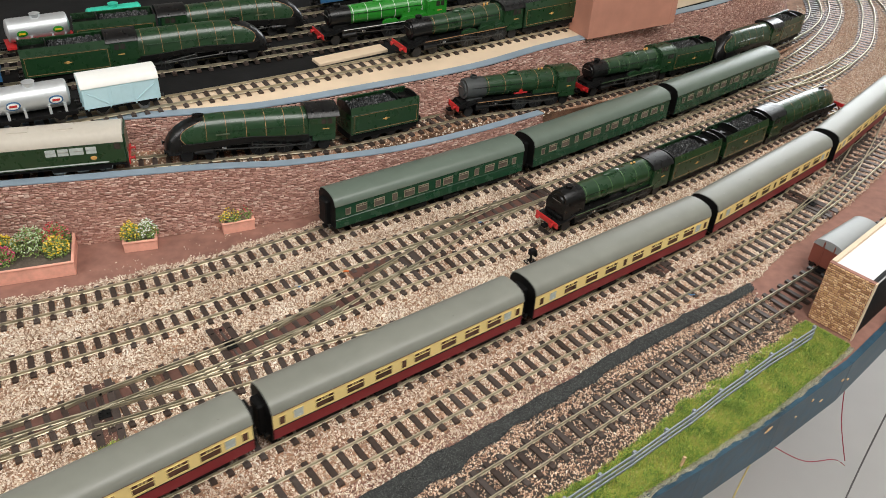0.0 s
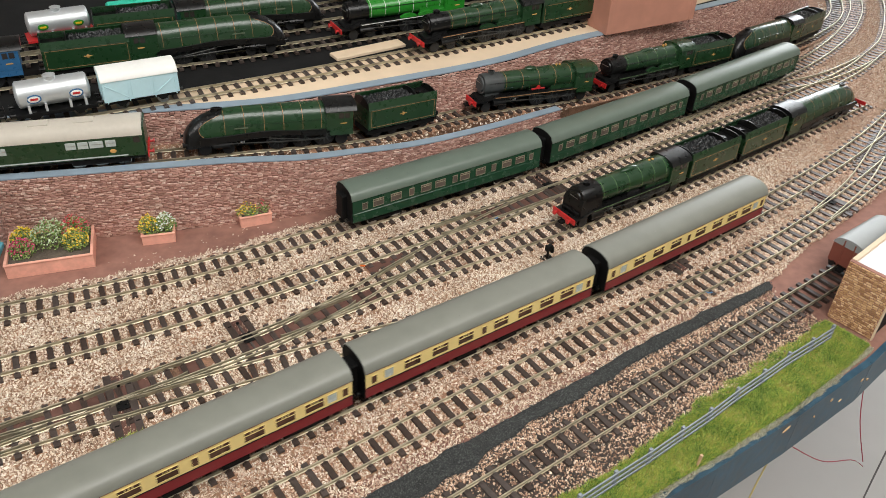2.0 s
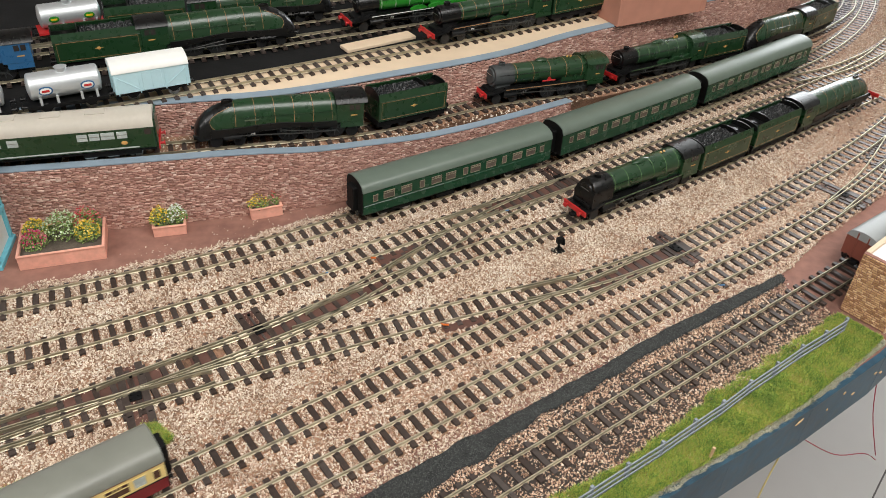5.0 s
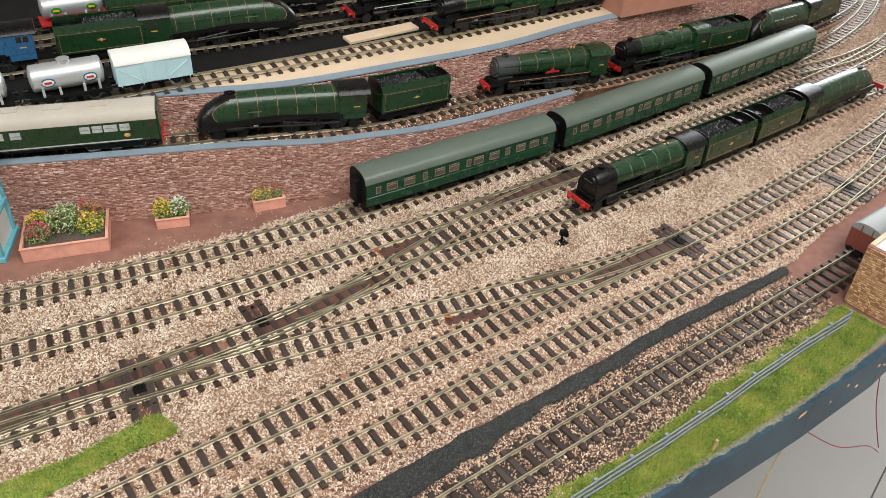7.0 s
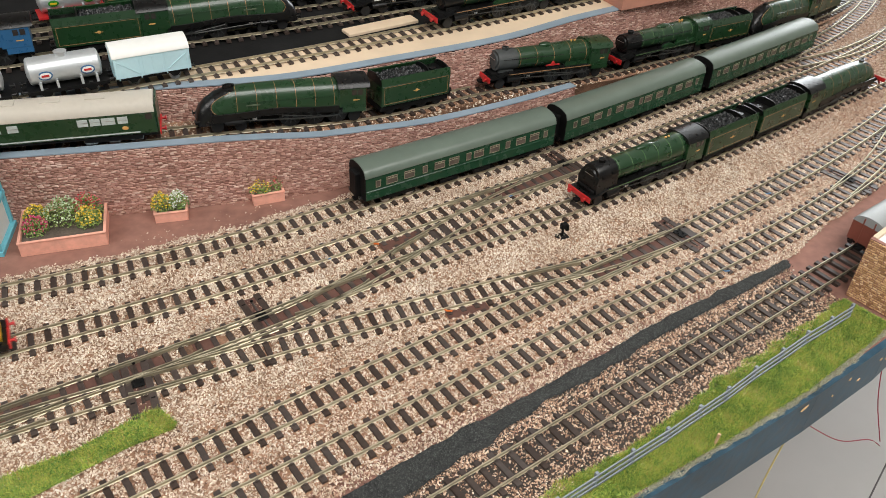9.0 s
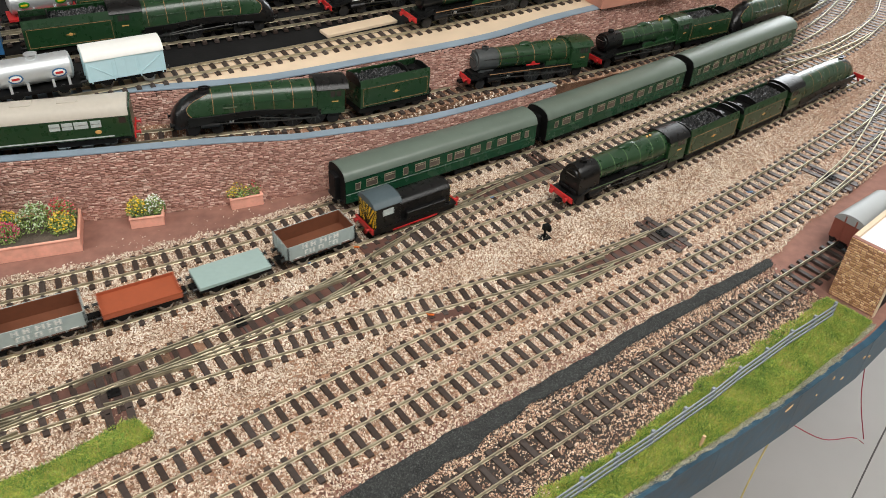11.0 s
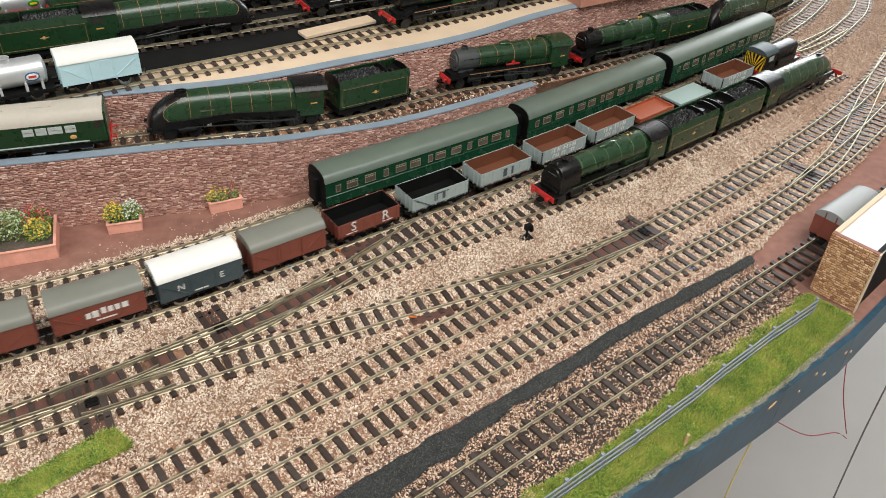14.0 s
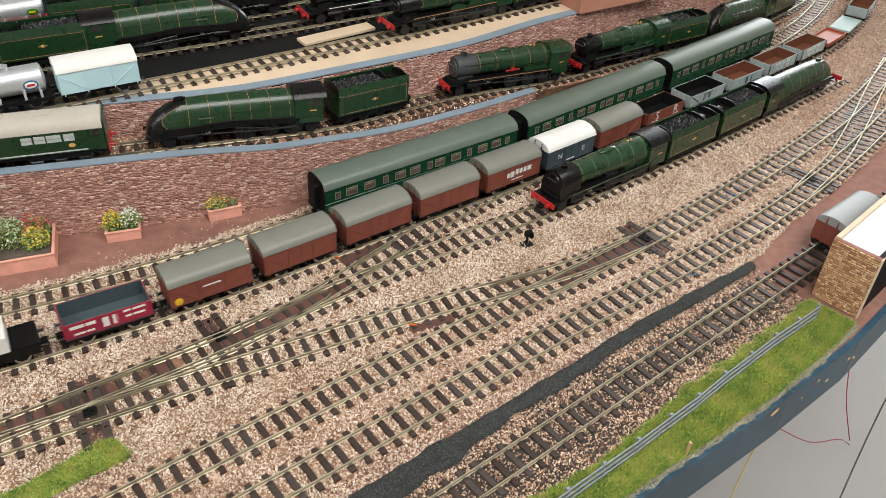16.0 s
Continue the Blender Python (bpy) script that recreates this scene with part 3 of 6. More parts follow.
for line in LINES:
    run, p = WAY[line]
    lo, hi = SPAN.get(line, (-0.72, 2))
    track = thing("railway_track", "model railway track, brown sleepers and pale metal rails", "track", "tracks of the layout", "structure")
    seats = []
    for s in np.arange(PITCH / 2, run[-1], PITCH):
        q, yaw = at(line, s)
        if q[0] < lo or (line == "b" and q[1] > 1.95):
            continue
        if any(over_point(o, q[0], q[1]) < (0.0315 if line in "xpy" else 0.0125) for o in YIELD.get(line, "")):
            continue
        offs = [v for v in (offset_from(line, o, s) for o in SHARED.get(line, "")) if v is not None and abs(v) < 0.0315]
        seats.append((q[0], q[1], q[2], yaw, offs))
    SEATS[line] = []
    for x, y, z, yaw, offs in seats:
        me, lo_y, hi_y = long_tie(offs) if offs else (SLEEPER, -REACH, REACH)
        SEATS[line].append((x, y, z, yaw, lo_y, hi_y))
        ob = new("sleeper", me)
        ob.parent, ob.matrix_local = track, pose(x, y, z - 0.0056 - (0.00025 if line in "bdh" else 0), 0, 0, yaw + random.uniform(-1, 1))
    for side in (-1, 1):
        bm = bmesh.new()
        rings = []
        # added wall; its black stands in for the drum beside the front
        mids = np.c_[np.array(beside(line, side * GAUGE / 2, -9, 9, 1)), p[:, 2]][::3]
        near_end = mids[:, 0] > (lo - 0.1 if line not in "bd" else -2.7)
        mids = mids[near_end]
        if line in "xpyh":
            for o in YIELD[line]:
                gap = np.sqrt(((WAY[o][1][None, :, :2] - p[::3][near_end][:, None, :2]) ** 2).sum(2).min(1))
                near_end = near_end.copy()
                near_end[np.nonzero(near_end)[0][gap < 0.0013]] = False
            mids = np.c_[np.array(beside(line, side * GAUGE / 2, -9, 9, 1)), p[:, 2]][::3][near_end]
        d = np.gradient(mids, axis=0)
        d /= np.linalg.norm(d, axis=1)[:, None]
        for (x, y, z), (dx, dy, _) in zip(mids, d):
            nx, ny = -dy, dx
            ring = [(x + nx * o, y + ny * o, z + h) for o, h in ((-0.0009, -0.0031), (0.0009, -0.0031), (0.0003, -0.0026), (0.0003, -0.0011), (0.0005, -0.0008), (0.0005, -0.0001), (0.00035, 0), (-0.00035, 0), (-0.0005, -0.0001), (-0.0005, -0.0008), (-0.0003, -0.0011), (-0.0003, -0.0026))]
            rings.append(ring)
        loft(bm, rings)
        part("rail", bm, M["rail"], track)

# outlying sleepers, out of the camera's sight but under the trains' way
for line in "bd":
    vs, fs = [], []
    run, p = WAY[line]
    for s in np.arange(PITCH / 2, run[-1], PITCH):
        q, yaw = at(line, s)
        if q[0] < -0.62:
            c, sn = math.cos(radians(yaw)), math.sin(radians(yaw))
            o = len(vs)
            for z in (0.001, 0.0035):
                vs += [(q[0] + c * a - sn * b, q[1] + sn * a + c * b, z) for a, b in ((-0.0026, -0.017), (0.0026, -0.017), (0.0026, 0.017), (-0.0026, 0.017))]
            fs += [[o + i for i in f] for f in ((4, 5, 6, 7), (0, 1, 5, 4), (1, 2, 6, 5), (2, 3, 7, 6), (3, 0, 4, 7))]
    tagged(new("sleepers", raw_mesh("sleepers", np.array(vs), np.array(fs), M["sleeper"])), "rows of dark sleepers beyond the view", "sleepers", kind="stuff")

# ---- ballast stones ----
def stones(name, places, z, mat, label, rng, size=(0.0010, 0.0019)):
    n = len(places)
    r = rng.uniform(*size, (n, 1))
    turn = rng.random((n, 1)) * 6.283 + np.arange(4) * 1.571 + rng.uniform(-0.45, 0.45, (n, 4))
    reach = r * rng.uniform(0.75, 1.2, (n, 4)) * np.array([1.35, 0.72, 1.35, 0.72])
    v = np.zeros((n, 5, 3))
    v[:, :4, 0], v[:, :4, 1] = np.cos(turn) * reach, np.sin(turn) * reach
    v[:, :4, 2] = r * rng.uniform(-0.9, 0.25, (n, 4))
    v[:, 4, :2] = rng.normal(0, 0.35, (n, 2)) * r
    v[:, 4, 2] = r[:, 0] * rng.uniform(0.6, 1.3, n)
    v[:, :, :2] += places[:, None, :2]
    v[:, :, 2] += (z if np.ndim(z) == 0 else np.asarray(z)[:, None]) + rng.uniform(-0.0005, 0.0006, (n, 1))
    f = np.array([(0, 1, 4), (1, 2, 4), (2, 3, 4), (3, 0, 4)])
    tris = (f[None] + 5 * np.arange(n)[:, None, None]).reshape(-1, 3)
    return tagged(new(name, raw_mesh(name, v.reshape(-1, 3), tris, mat)), label, "ballast", kind="stuff")


def lateral(line, q):
    """Signed distance to the left of a line, and whether the place lies clear of its sleepers."""
    run, p = WAY[line]
    keep = (p[:, 0] > -0.75)
    p = p[keep][::2]
    d = np.gradient(p[:, :2], axis=0)
    d /= np.linalg.norm(d, axis=1)[:, None]
    out = np.empty(len(q))
    for i in range(0, len(q), 20000):
        c = q[i:i + 20000]
        k = ((c[:, None, :] - p[None, :, :2]) ** 2).sum(2).argmin(1)
        o = c - p[k, :2]
        out[i:i + 20000] = d[k, 0] * o[:, 1] - d[k, 1] * o[:, 0]
    return out


def clear_of_sleepers(q, lines, half=0.0031):
    ok = np.ones(len(q), bool)
    for line in lines:
        for x, y, z, yaw, lo, hi in SEATS[line]:
            if z > 0.01:
                continue
            near_by = np.nonzero((abs(q[:, 0] - x) < 0.05) & (abs(q[:, 1] - y) < 0.05))[0]
            o = q[near_by] - (x, y)
            c, s = math.cos(radians(yaw)), math.sin(radians(yaw))
            left = o[:, 1] * c - o[:, 0] * s
            ok[near_by[(abs(o[:, 0] * c + o[:, 1] * s) < half) & (left < hi + 0.0016) & (left > lo - 0.0016)]] = False
    return ok


# brown bases of the points, between the rails: line, toe, back, ahead
BASES = (("c", (-0.108, 0.572), -0.006, 0.125, 0, 0.0105), ("c", (-0.20, 0.495), -0.16, 0.03, 0, 0.0105), ("c", (-0.20, 0.495), 0.055, 0.075, 0, 0.0105), ("d", (0.285, 0.738), -0.12, 0.006, 0, 0.0105), ("b", (0.172, 0.862), -0.11, 0.006, 0, 0.0105), ("b", (-0.01, 0.710), -0.022, 0.022, -0.0185, 0.0070), ("p", (0.062, 0.614), -0.018, 0.022, -0.0170, 0.0050))


def base_line(line, toe, back, ahead, off):
    out = []
    for k in range(13):
        q, yaw = at(line, near(line, *toe) + back + (ahead - back) * k / 12)
        out.append((q[0] - math.sin(radians(yaw)) * off, q[1] + math.cos(radians(yaw)) * off, yaw))
    return out


BASE_LINES = [(base_line(line, toe, back, ahead, off), half) for line, toe, back, ahead, off, half in BASES]


def clear_of_bases(q):
    ok = np.ones(len(q), bool)
    for pts, half in BASE_LINES:
        c = np.array([p[:2] for p in pts])
        fine = np.stack([np.interp(np.linspace(0.6, 11.4, 90), range(13), c[:, i]) for i in (0, 1)], 1)
        near_by = np.nonzero((abs(q[:, 0] - c[6, 0]) < 0.12) & (abs(q[:, 1] - c[6, 1]) < 0.12))[0]
        gap = np.sqrt(((q[near_by][:, None] - fine[None]) ** 2).sum(2).min(1))
        ok[near_by[gap < half - 0.001]] = False
    return ok


rng = np.random.default_rng(7)
q = np.stack([rng.uniform(-0.56, 1.0, 1900000), rng.uniform(0.12, 1.9, 1900000)], 1)
q = q[(q[:, 1] - 0.9 * q[:, 0] > 0.16) & (q[:, 1] - 0.9 * q[:, 0] < 1.2)]
ragged = 0.0016 * np.sin(q[:, 0] * 170) + 0.0014 * np.sin(q[:, 0] * 61 + 2) + rng.normal(0, 0.0016, len(q))
q = q[(lateral("a", q) < np.where((q[:, 0] > 0.19) & (q[:, 0] < 0.45), 0.056, 0.0265) + ragged) & (lateral("e", q) > -0.032 * np.clip((0.50 - q[:, 0]) / 0.1, 0.62, 1) + 0.5 * ragged)]
yard = q[clear_of_sleepers(q, "abcdexphy") & clear_of_bases(q)]
far_side = rng.random(len(yard)) < np.maximum(0.75 * np.clip((yard[:, 0] - 0.36) / 0.22, 0, 1), 0.32 * np.clip((0.575 + 0.79 * yard[:, 0] - yard[:, 1]) / 0.06, 0, 1))
stones("rusty_ballast", yard[far_side], 0.0022, M["rust_stone"], "browner pink crushed ballast stones by the outer lines", rng, (0.0006, 0.00125))
yard = yard[~far_side]
stones("ballast", yard, 0.0022, M["stone"], "pinkish cream crushed ballast stones", rng, (0.0006, 0.00125))
q = np.stack([rng.uniform(-0.1, 0.44, 240000), rng.uniform(0.25, 0.7, 240000)], 1)
off = lateral("g", q)
keep = (off < 0.036) & (off > -0.038) & (q @ (0.77, 0.64) < 0.738 + rng.normal(0, 0.004, len(q)))
q, off = q[keep], off[keep]
keep = clear_of_sleepers(q, "g")
q, off = q[keep], off[keep]
tan = np.where(off > 0.0155, 0.9, np.where(off < -0.0155, 0.6, 0.2)) * np.clip((0.46 - q[:, 0]) / 0.16, 0.12, 1)
tan *= 0.55 + 0.45 * np.sin(q[:, 0] * 47 + 1) * np.sin(q[:, 1] * 83)
which = rng.random(len(q)) < tan + 0.12 * (off > 0.0155)
stones("siding_ballast", q[which], 0.0026, M["siding_tan"], "scattered pinkish cream stones along the siding", rng, (0.0005, 0.0011))
stones("siding_cinders", q[~which][::2], 0.0020, M["dark_stone"], "mixed dark and tan stones along the siding", rng, (0.0006, 0.0012))
q = scatter([(x + 0.001, y - 0.001) for x, y in rough_a], [(x - 0.001, y + 0.001) for x, y in rough_b], 45000, rng) + rng.normal(0, 0.0012, (45000, 2))
stones("asphalt_grains", q, 0.0044, M["asphalt_grain"], "fine dark grey grains of the asphalt path", rng, (0.0003, 0.0008))
q = np.stack([rng.uniform(-0.30, -0.10, 220), rng.uniform(0.66, 0.78, 220)], 1)
off = lateral("a", q)
q = q[(off > 0.026) & (off < 0.05 + 0.02 * rng.random(len(q)))]
stones("stray_stones", q, 0.0002, M["stone"], "few stray pale stones on the brown board", rng, (0.0005, 0.0010))
ru, pu = WAY["u"]
q = np.stack([rng.uniform(-0.55, 0.75, 110000), rng.uniform(0.6, 1.6, 110000)], 1)
off = lateral("u", q)
q = q[(off < 0.033) & (off > np.where((q[:, 0] > -0.15) & (q[:, 0] < 0.19), -0.028, -0.021))]
zz = np.interp(q[:, 0], pu[:, 0], pu[:, 2]) - TOP + 0.0016
ok = np.ones(len(q), bool)
for x, y, z, yaw, _, _ in SEATS["u"]:
    o = q - (x, y)
    c, s = math.cos(radians(yaw)), math.sin(radians(yaw))
    ok &= ~((abs(o[:, 0] * c + o[:, 1] * s) < 0.0031) & (abs(o[:, 1] * c - o[:, 0] * s) < 0.0188))
stones("upper_ballast", q[ok], zz[ok], M["stone"], "pinkish cream ballast on the rising line", rng, (0.0007, 0.0014))

# ---- retaining walls and the upper levels ----
def brick_wall(name, front, tops, base, label, parts=0, course=0.0019, length=0.0056):
    """A stepped wall of uneven bricks along a line of points; its first bricks are pieces of their own."""
    pts = np.array(front)
    run = np.r_[0, np.cumsum(np.linalg.norm(np.diff(pts, axis=0), axis=1))]
    get = lambda s: np.array([np.interp(s, run, pts[:, i]) for i in (0, 1)])
    bm = bmesh.new()
    rings = []
    for s in np.linspace(0, run[-1], 90):
        (x, y), (xa, ya), (xb, yb) = get(s), get(max(0, s - 0.005)), get(s + 0.005)
        d = Vector((xb - xa, yb - ya, 0)).normalized()
        zt, zb = np.interp(s, run, tops), np.interp(s, run, base)
        rings.append([(x, y, zb), (x - d.y * 0.006, y + d.x * 0.006, zb), (x - d.y * 0.006, y + d.x * 0.006, zt), (x, y, zt)])
    loft(bm, rings)
    wall = solid(name, bm, M["mortar"], label, "wall", kind="structure")
    r = random.Random(5)
    vs, fs, singles = [], [], 0
    shapes = []
    for k in range(6):
        b2 = bmesh.new()
        a, h = 0.5 + r.uniform(-0.05, 0.05), 0.5
        loft(b2, [[(-a, 0, -h), (a, 0, -h + r.uniform(0, .1)), (a, 0, h), (-a, 0, h - r.uniform(0, .1))], [(-a * 0.84, -1, -h * 0.7), (a * 0.88, -1 + r.uniform(-.3, .3), -h * 0.66), (a * 0.82, -1, h * 0.7), (-a * 0.86, -1, h * 0.62)]])
        shapes.append(finish(b2, "brick", M["brick_single"]))
    zlow = min(base)
    rows_n = int((max(tops) - zlow) / course)
    for row in range(rows_n):
        z = zlow + (row + 0.5) * course
        s = r.uniform(0, length)
        while s < run[-1] - length:
            ln = length * r.uniform(0.55, 1.25)
            mid = s + ln / 2
            if np.interp(mid, run, base) - course < z < np.interp(mid, run, tops) - course * 0.45:
                (x, y), (xa, ya), (xb, yb) = get(mid), get(max(0, mid - 0.004)), get(mid + 0.004)
                yaw = math.atan2(yb - ya, xb - xa)
                c, sn = math.cos(yaw), math.sin(yaw)
                dz = r.uniform(-0.0006, 0.0006)
                if singles < parts and -0.34 < x < -0.02:
                    ob = new("brick", shapes[r.randrange(6)])
                    ob.parent, ob.matrix_local = wall, Matrix.Translation((x, y, z + dz)) @ Matrix.Rotation(yaw, 4, "Z") @ Matrix.Diagonal((ln * 0.94, r.uniform(0.0007, 0.0014), course * 0.97, 1))
                    singles += 1
                else:
                    o, a, h, dep, tilt = len(vs), ln * 0.47, course * r.uniform(0.4, 0.56), r.uniform(0.0005, 0.0013), r.uniform(-0.15, 0.15)
                    for m, yy, q in ((1, 0, 1), (0.84, -dep, 0.68)):
                        for sx, sz in ((-1, -1), (1, -1), (1, 1), (-1, 1)):
                            px, pz = sx * a * m + r.uniform(-.0003, .0003), sz * h * q
                            pz += px * tilt
                            vs.append((x + c * px - sn * yy, y + sn * px + c * yy, z + dz + pz))
                    fs += [[o + i for i in f] for f in ((4, 5, 6, 7), (0, 1, 5, 4), (1, 2, 6, 5), (2, 3, 7, 6), (3, 0, 4, 7))]
            s += ln
    rest = new("bricks", raw_mesh("bricks", np.array(vs), np.array(fs), M["brick"]))
    rest.parent = wall
    tagged(rest, "small rough red-brown bricks", kind="stuff")
    return wall


def ribbon(name, front, tops, width, thick, mat, label, kind="structure"):
    """A flat strip that follows a wall's head."""
    bm = bmesh.new()
    rings = []
    pts = np.array(front)
    for i, (x, y) in enumerate(pts):
        a, b = pts[max(0, i - 1)], pts[min(len(pts) - 1, i + 1)]
        d = Vector((*(b - a), 0)).normalized()
        o = [(-0.001, 0), (width, 0), (width, thick), (-0.001, thick)]
        rings.append([(x - d.y * u, y + d.x * u, tops[i] + v) for u, v in o])
    loft(bm, rings)
    return solid(name, bm, mat, label, kind=kind)


def smooth_line(points, step=0.02):
    s, q = spline([(*p[:2], p[2]) for p in points], step)
    return [tuple(v) for v in q[:, :2]], list(q[:, 2])


F1 = [(-0.62, 0.615, 0.075), (-0.5, 0.652, 0.075), (-0.375, 0.687, 0.075), (-0.288, 0.712, 0.075), (-0.232, 0.729, 0.075), (-0.156, 0.754, 0.073), (-0.095, 0.776, 0.068), (-0.046, 0.803, 0.0635), (0.017, 0.840, 0.0575), (0.105, 0.907, 0.051), (0.196, 0.985, 0.045)]
f1, t1 = smooth_line(F1)
brick_wall("retaining_wall", f1, t1, [0.0] * len(f1), "rough red-brown brick retaining wall beside the tracks", 300)
ribbon("wall_coping", f1, t1, 0.010, 0.0012, M["coping"], "flat grey-blue coping strip on the wall")
F2 = [(-0.6, 0.68, 0.105), (-0.4, 0.742, 0.105), (-0.253, 0.788, 0.105), (-0.138, 0.826, 0.105), (-0.025, 0.890, 0.105), (0.101, 0.969, 0.105), (0.189, 1.044, 0.105), (0.27, 1.105, 0.105), (0.36, 1.181, 0.105), (0.48, 1.275, 0.105), (0.60, 1.40, 0.105), (0.66, 1.50, 0.105)]
f2, t2 = smooth_line(F2)
b2 = [float(np.interp(x, pu[:, 0], pu[:, 2])) - TOP for x, y in f2]
brick_wall("retaining_wall", f2, t2, b2, "rough red-brown brick wall below the upper yard", 0)
ribbon("wall_coping", f2, [v + 0.0003 for v in t2], 0.012, 0.0012, M["coping"], "flat grey-blue coping strip on the upper wall")
# the rising roadbed of the middle line
n = 70
ss = np.linspace(0, ru[-1], n)
bm = bmesh.new()
rings = []
for s in ss:
    (x, y, z), yaw = at("u", s)
    c, sn = math.cos(radians(yaw)), math.sin(radians(yaw))
    slope = 0.016 if x > 0.2 else 0.012 if x > -0.12 else 0.004
    rings.append([(x - sn * o, y + c * o, zz) for o, zz in ((-0.006, -0.001), (0.05, -0.001), (0.05, z - TOP + 0.0008), (-0.006 - slope, z - TOP + 0.0008))])
loft(bm, rings)
solid("roadbed", bm, M["bed"], "tan ballast bed of the rising line", kind="structure")
# upper yard deck
bm = bmesh.new()
far = [(-0.65, 1.75), (-0.3, 1.85), (0.0, 1.9), (0.3, 1.95), (0.5, 1.95), (0.62, 1.9)]
back = [tuple(Vector(far[0]).lerp(Vector(far[-1]), i / (len(f2) - 1))) for i in range(len(f2))]
loft(bm, [[(*f2[i], 0.0985), (*back[i], 0.0985), (*back[i], 0.1045), (*f2[i], 0.1045)] for i in range(len(f2))])
solid("upper_deck", bm, M["felt"], "black covered deck of the upper yard", "deck", kind="structure")
lv = beside("v", 0.013, -0.7, 0.2, 4)
lf = [f2[round(i * (len(f2) * 0.63) / (len(lv) - 1))] for i in range(len(lv))]
bm = bmesh.new()
loft(bm, [[(lf[i][0] - 0.005, lf[i][1] + 0.009, z) if k else (*lv[i], z) for k, z in ((1, 0.1048), (0, 0.1048), (0, 0.1064), (1, 0.1064))] for i in range(len(lv))])
solid("plywood_strip", bm, M["ply"], "pale bare plywood strip along the deck edge", kind="structure")

for pts, half in BASE_LINES:
    side = lambda o: [(x - math.sin(radians(a)) * o, y + math.cos(radians(a)) * o) for x, y, a in pts]
    sheet("point_base", side(half), side(-half), 0.0026, M["point_brown"], "brown plastic base of a set of points")


def rail_piece(name, line, off, s0, s1, label):
    """A short bright rail beside a running rail."""
    bm = bmesh.new()
    rings = []
    for k in range(25):
        q, a = at(line, s0 + (s1 - s0) * k / 24)
        flare = 0.0016 * max(0, abs(k - 12) - 9) / 3
        o = off - math.copysign(flare, off)
        nx, ny = -math.sin(radians(a)), math.cos(radians(a))
        rings.append([(q[0] + nx * (o + d), q[1] + ny * (o + d), q[2] + z) for d, z in ((-0.0006, -0.0035), (0.0006, -0.0035), (0.0006, -0.0002), (-0.0006, -0.0002))])
    loft(bm, rings)
    return solid(name, bm, M["rail"], label, "rail", "check rails", "structure")


for line, x, y, spans in (("c", -0.2, 0.495, ((-0.17, -0.05), (-0.02, 0.06))), ("p", -0.19, 0.474, ((-0.17, -0.06), (0.0, 0.07))), ("c", -0.1, 0.572, ((0.02, 0.10),)), ("x", -0.04, 0.623, ((-0.04, 0.02), (0.06, 0.11))), ("d", 0.285, 0.738, ((-0.14, -0.08),)), ("p", 0.2, 0.68, ((-0.08, -0.02),)), ("b", 0.15, 0.84, ((-0.13, -0.07),))):
    s0 = near(line, x, y)
    for a, b in spans:
        for off in (-GAUGE / 2 + 0.0026, GAUGE / 2 - 0.0026):
            rail_piece("check_rail", line, off, s0 + a, s0 + b, "short pale metal check rail inside the points")

# ---- rolling stock: x runs forward, z = 0 is the rail head ----
def wheel_set(parent, xs, r, gauge=GAUGE, mat="wheel", spokes=False, name="wheel", tyre=None):
    for x in xs:
        for s in (-1, 1):
            y = s * gauge / 2
            bm = bmesh.new()
            tube(bm, (x, y - 0.0012, r), (x, y + 0.0012, r), r, 20)
            tube(bm, (x, y + s * 0.0012, r), (x, y + s * 0.0018, r), r * 0.22, 8)
            w = part(name, bm, M[mat], parent)
            if spokes:
                bm = bmesh.new()
                star = [(math.cos(k * math.pi / 10) * r * (0.84 if k % 2 else 0.3), math.sin(k * math.pi / 10) * r * (0.84 if k % 2 else 0.3)) for k in range(20)]
                loft(bm, [[(x + a, yy, r + b) for a, b in star] for yy in (y + s * 0.0012, y + s * 0.0016)])
                part("spokes", bm, M["grey_smokebox"], w)
            bm = bmesh.new()
            tube(bm, (x, y + s * 0.0011, r), (x, y + s * 0.0016, r), r, 20)
            tube(bm, (x, y + s * 0.0017, r), (x, y + s * 0.0010, r), r * 0.86, 20)
            part("tyre", bm, M[tyre or "steel"], w, "bright metal tyre") if not spokes or tyre else bm.free()


def buffers(parent, x, d, z=0.0135, mat="black", half=0.0105):
    for s in (-1, 1):
        bm = bmesh.new()
        tube(bm, (x, s * half, z), (x + d * 0.004, s * half, z), 0.0013, 10)
        tube(bm, (x + d * 0.004, s * half, z), (x + d * 0.0048, s * half, z), 0.0026, 14)
        part("buffer", bm, M[mat], parent)


def coupling(parent, x, d):
    part("coupling", built(box, *sorted((x, x + d * 0.006)), -0.003, 0.003, 0.006, 0.0085), M["dull_black"], parent)


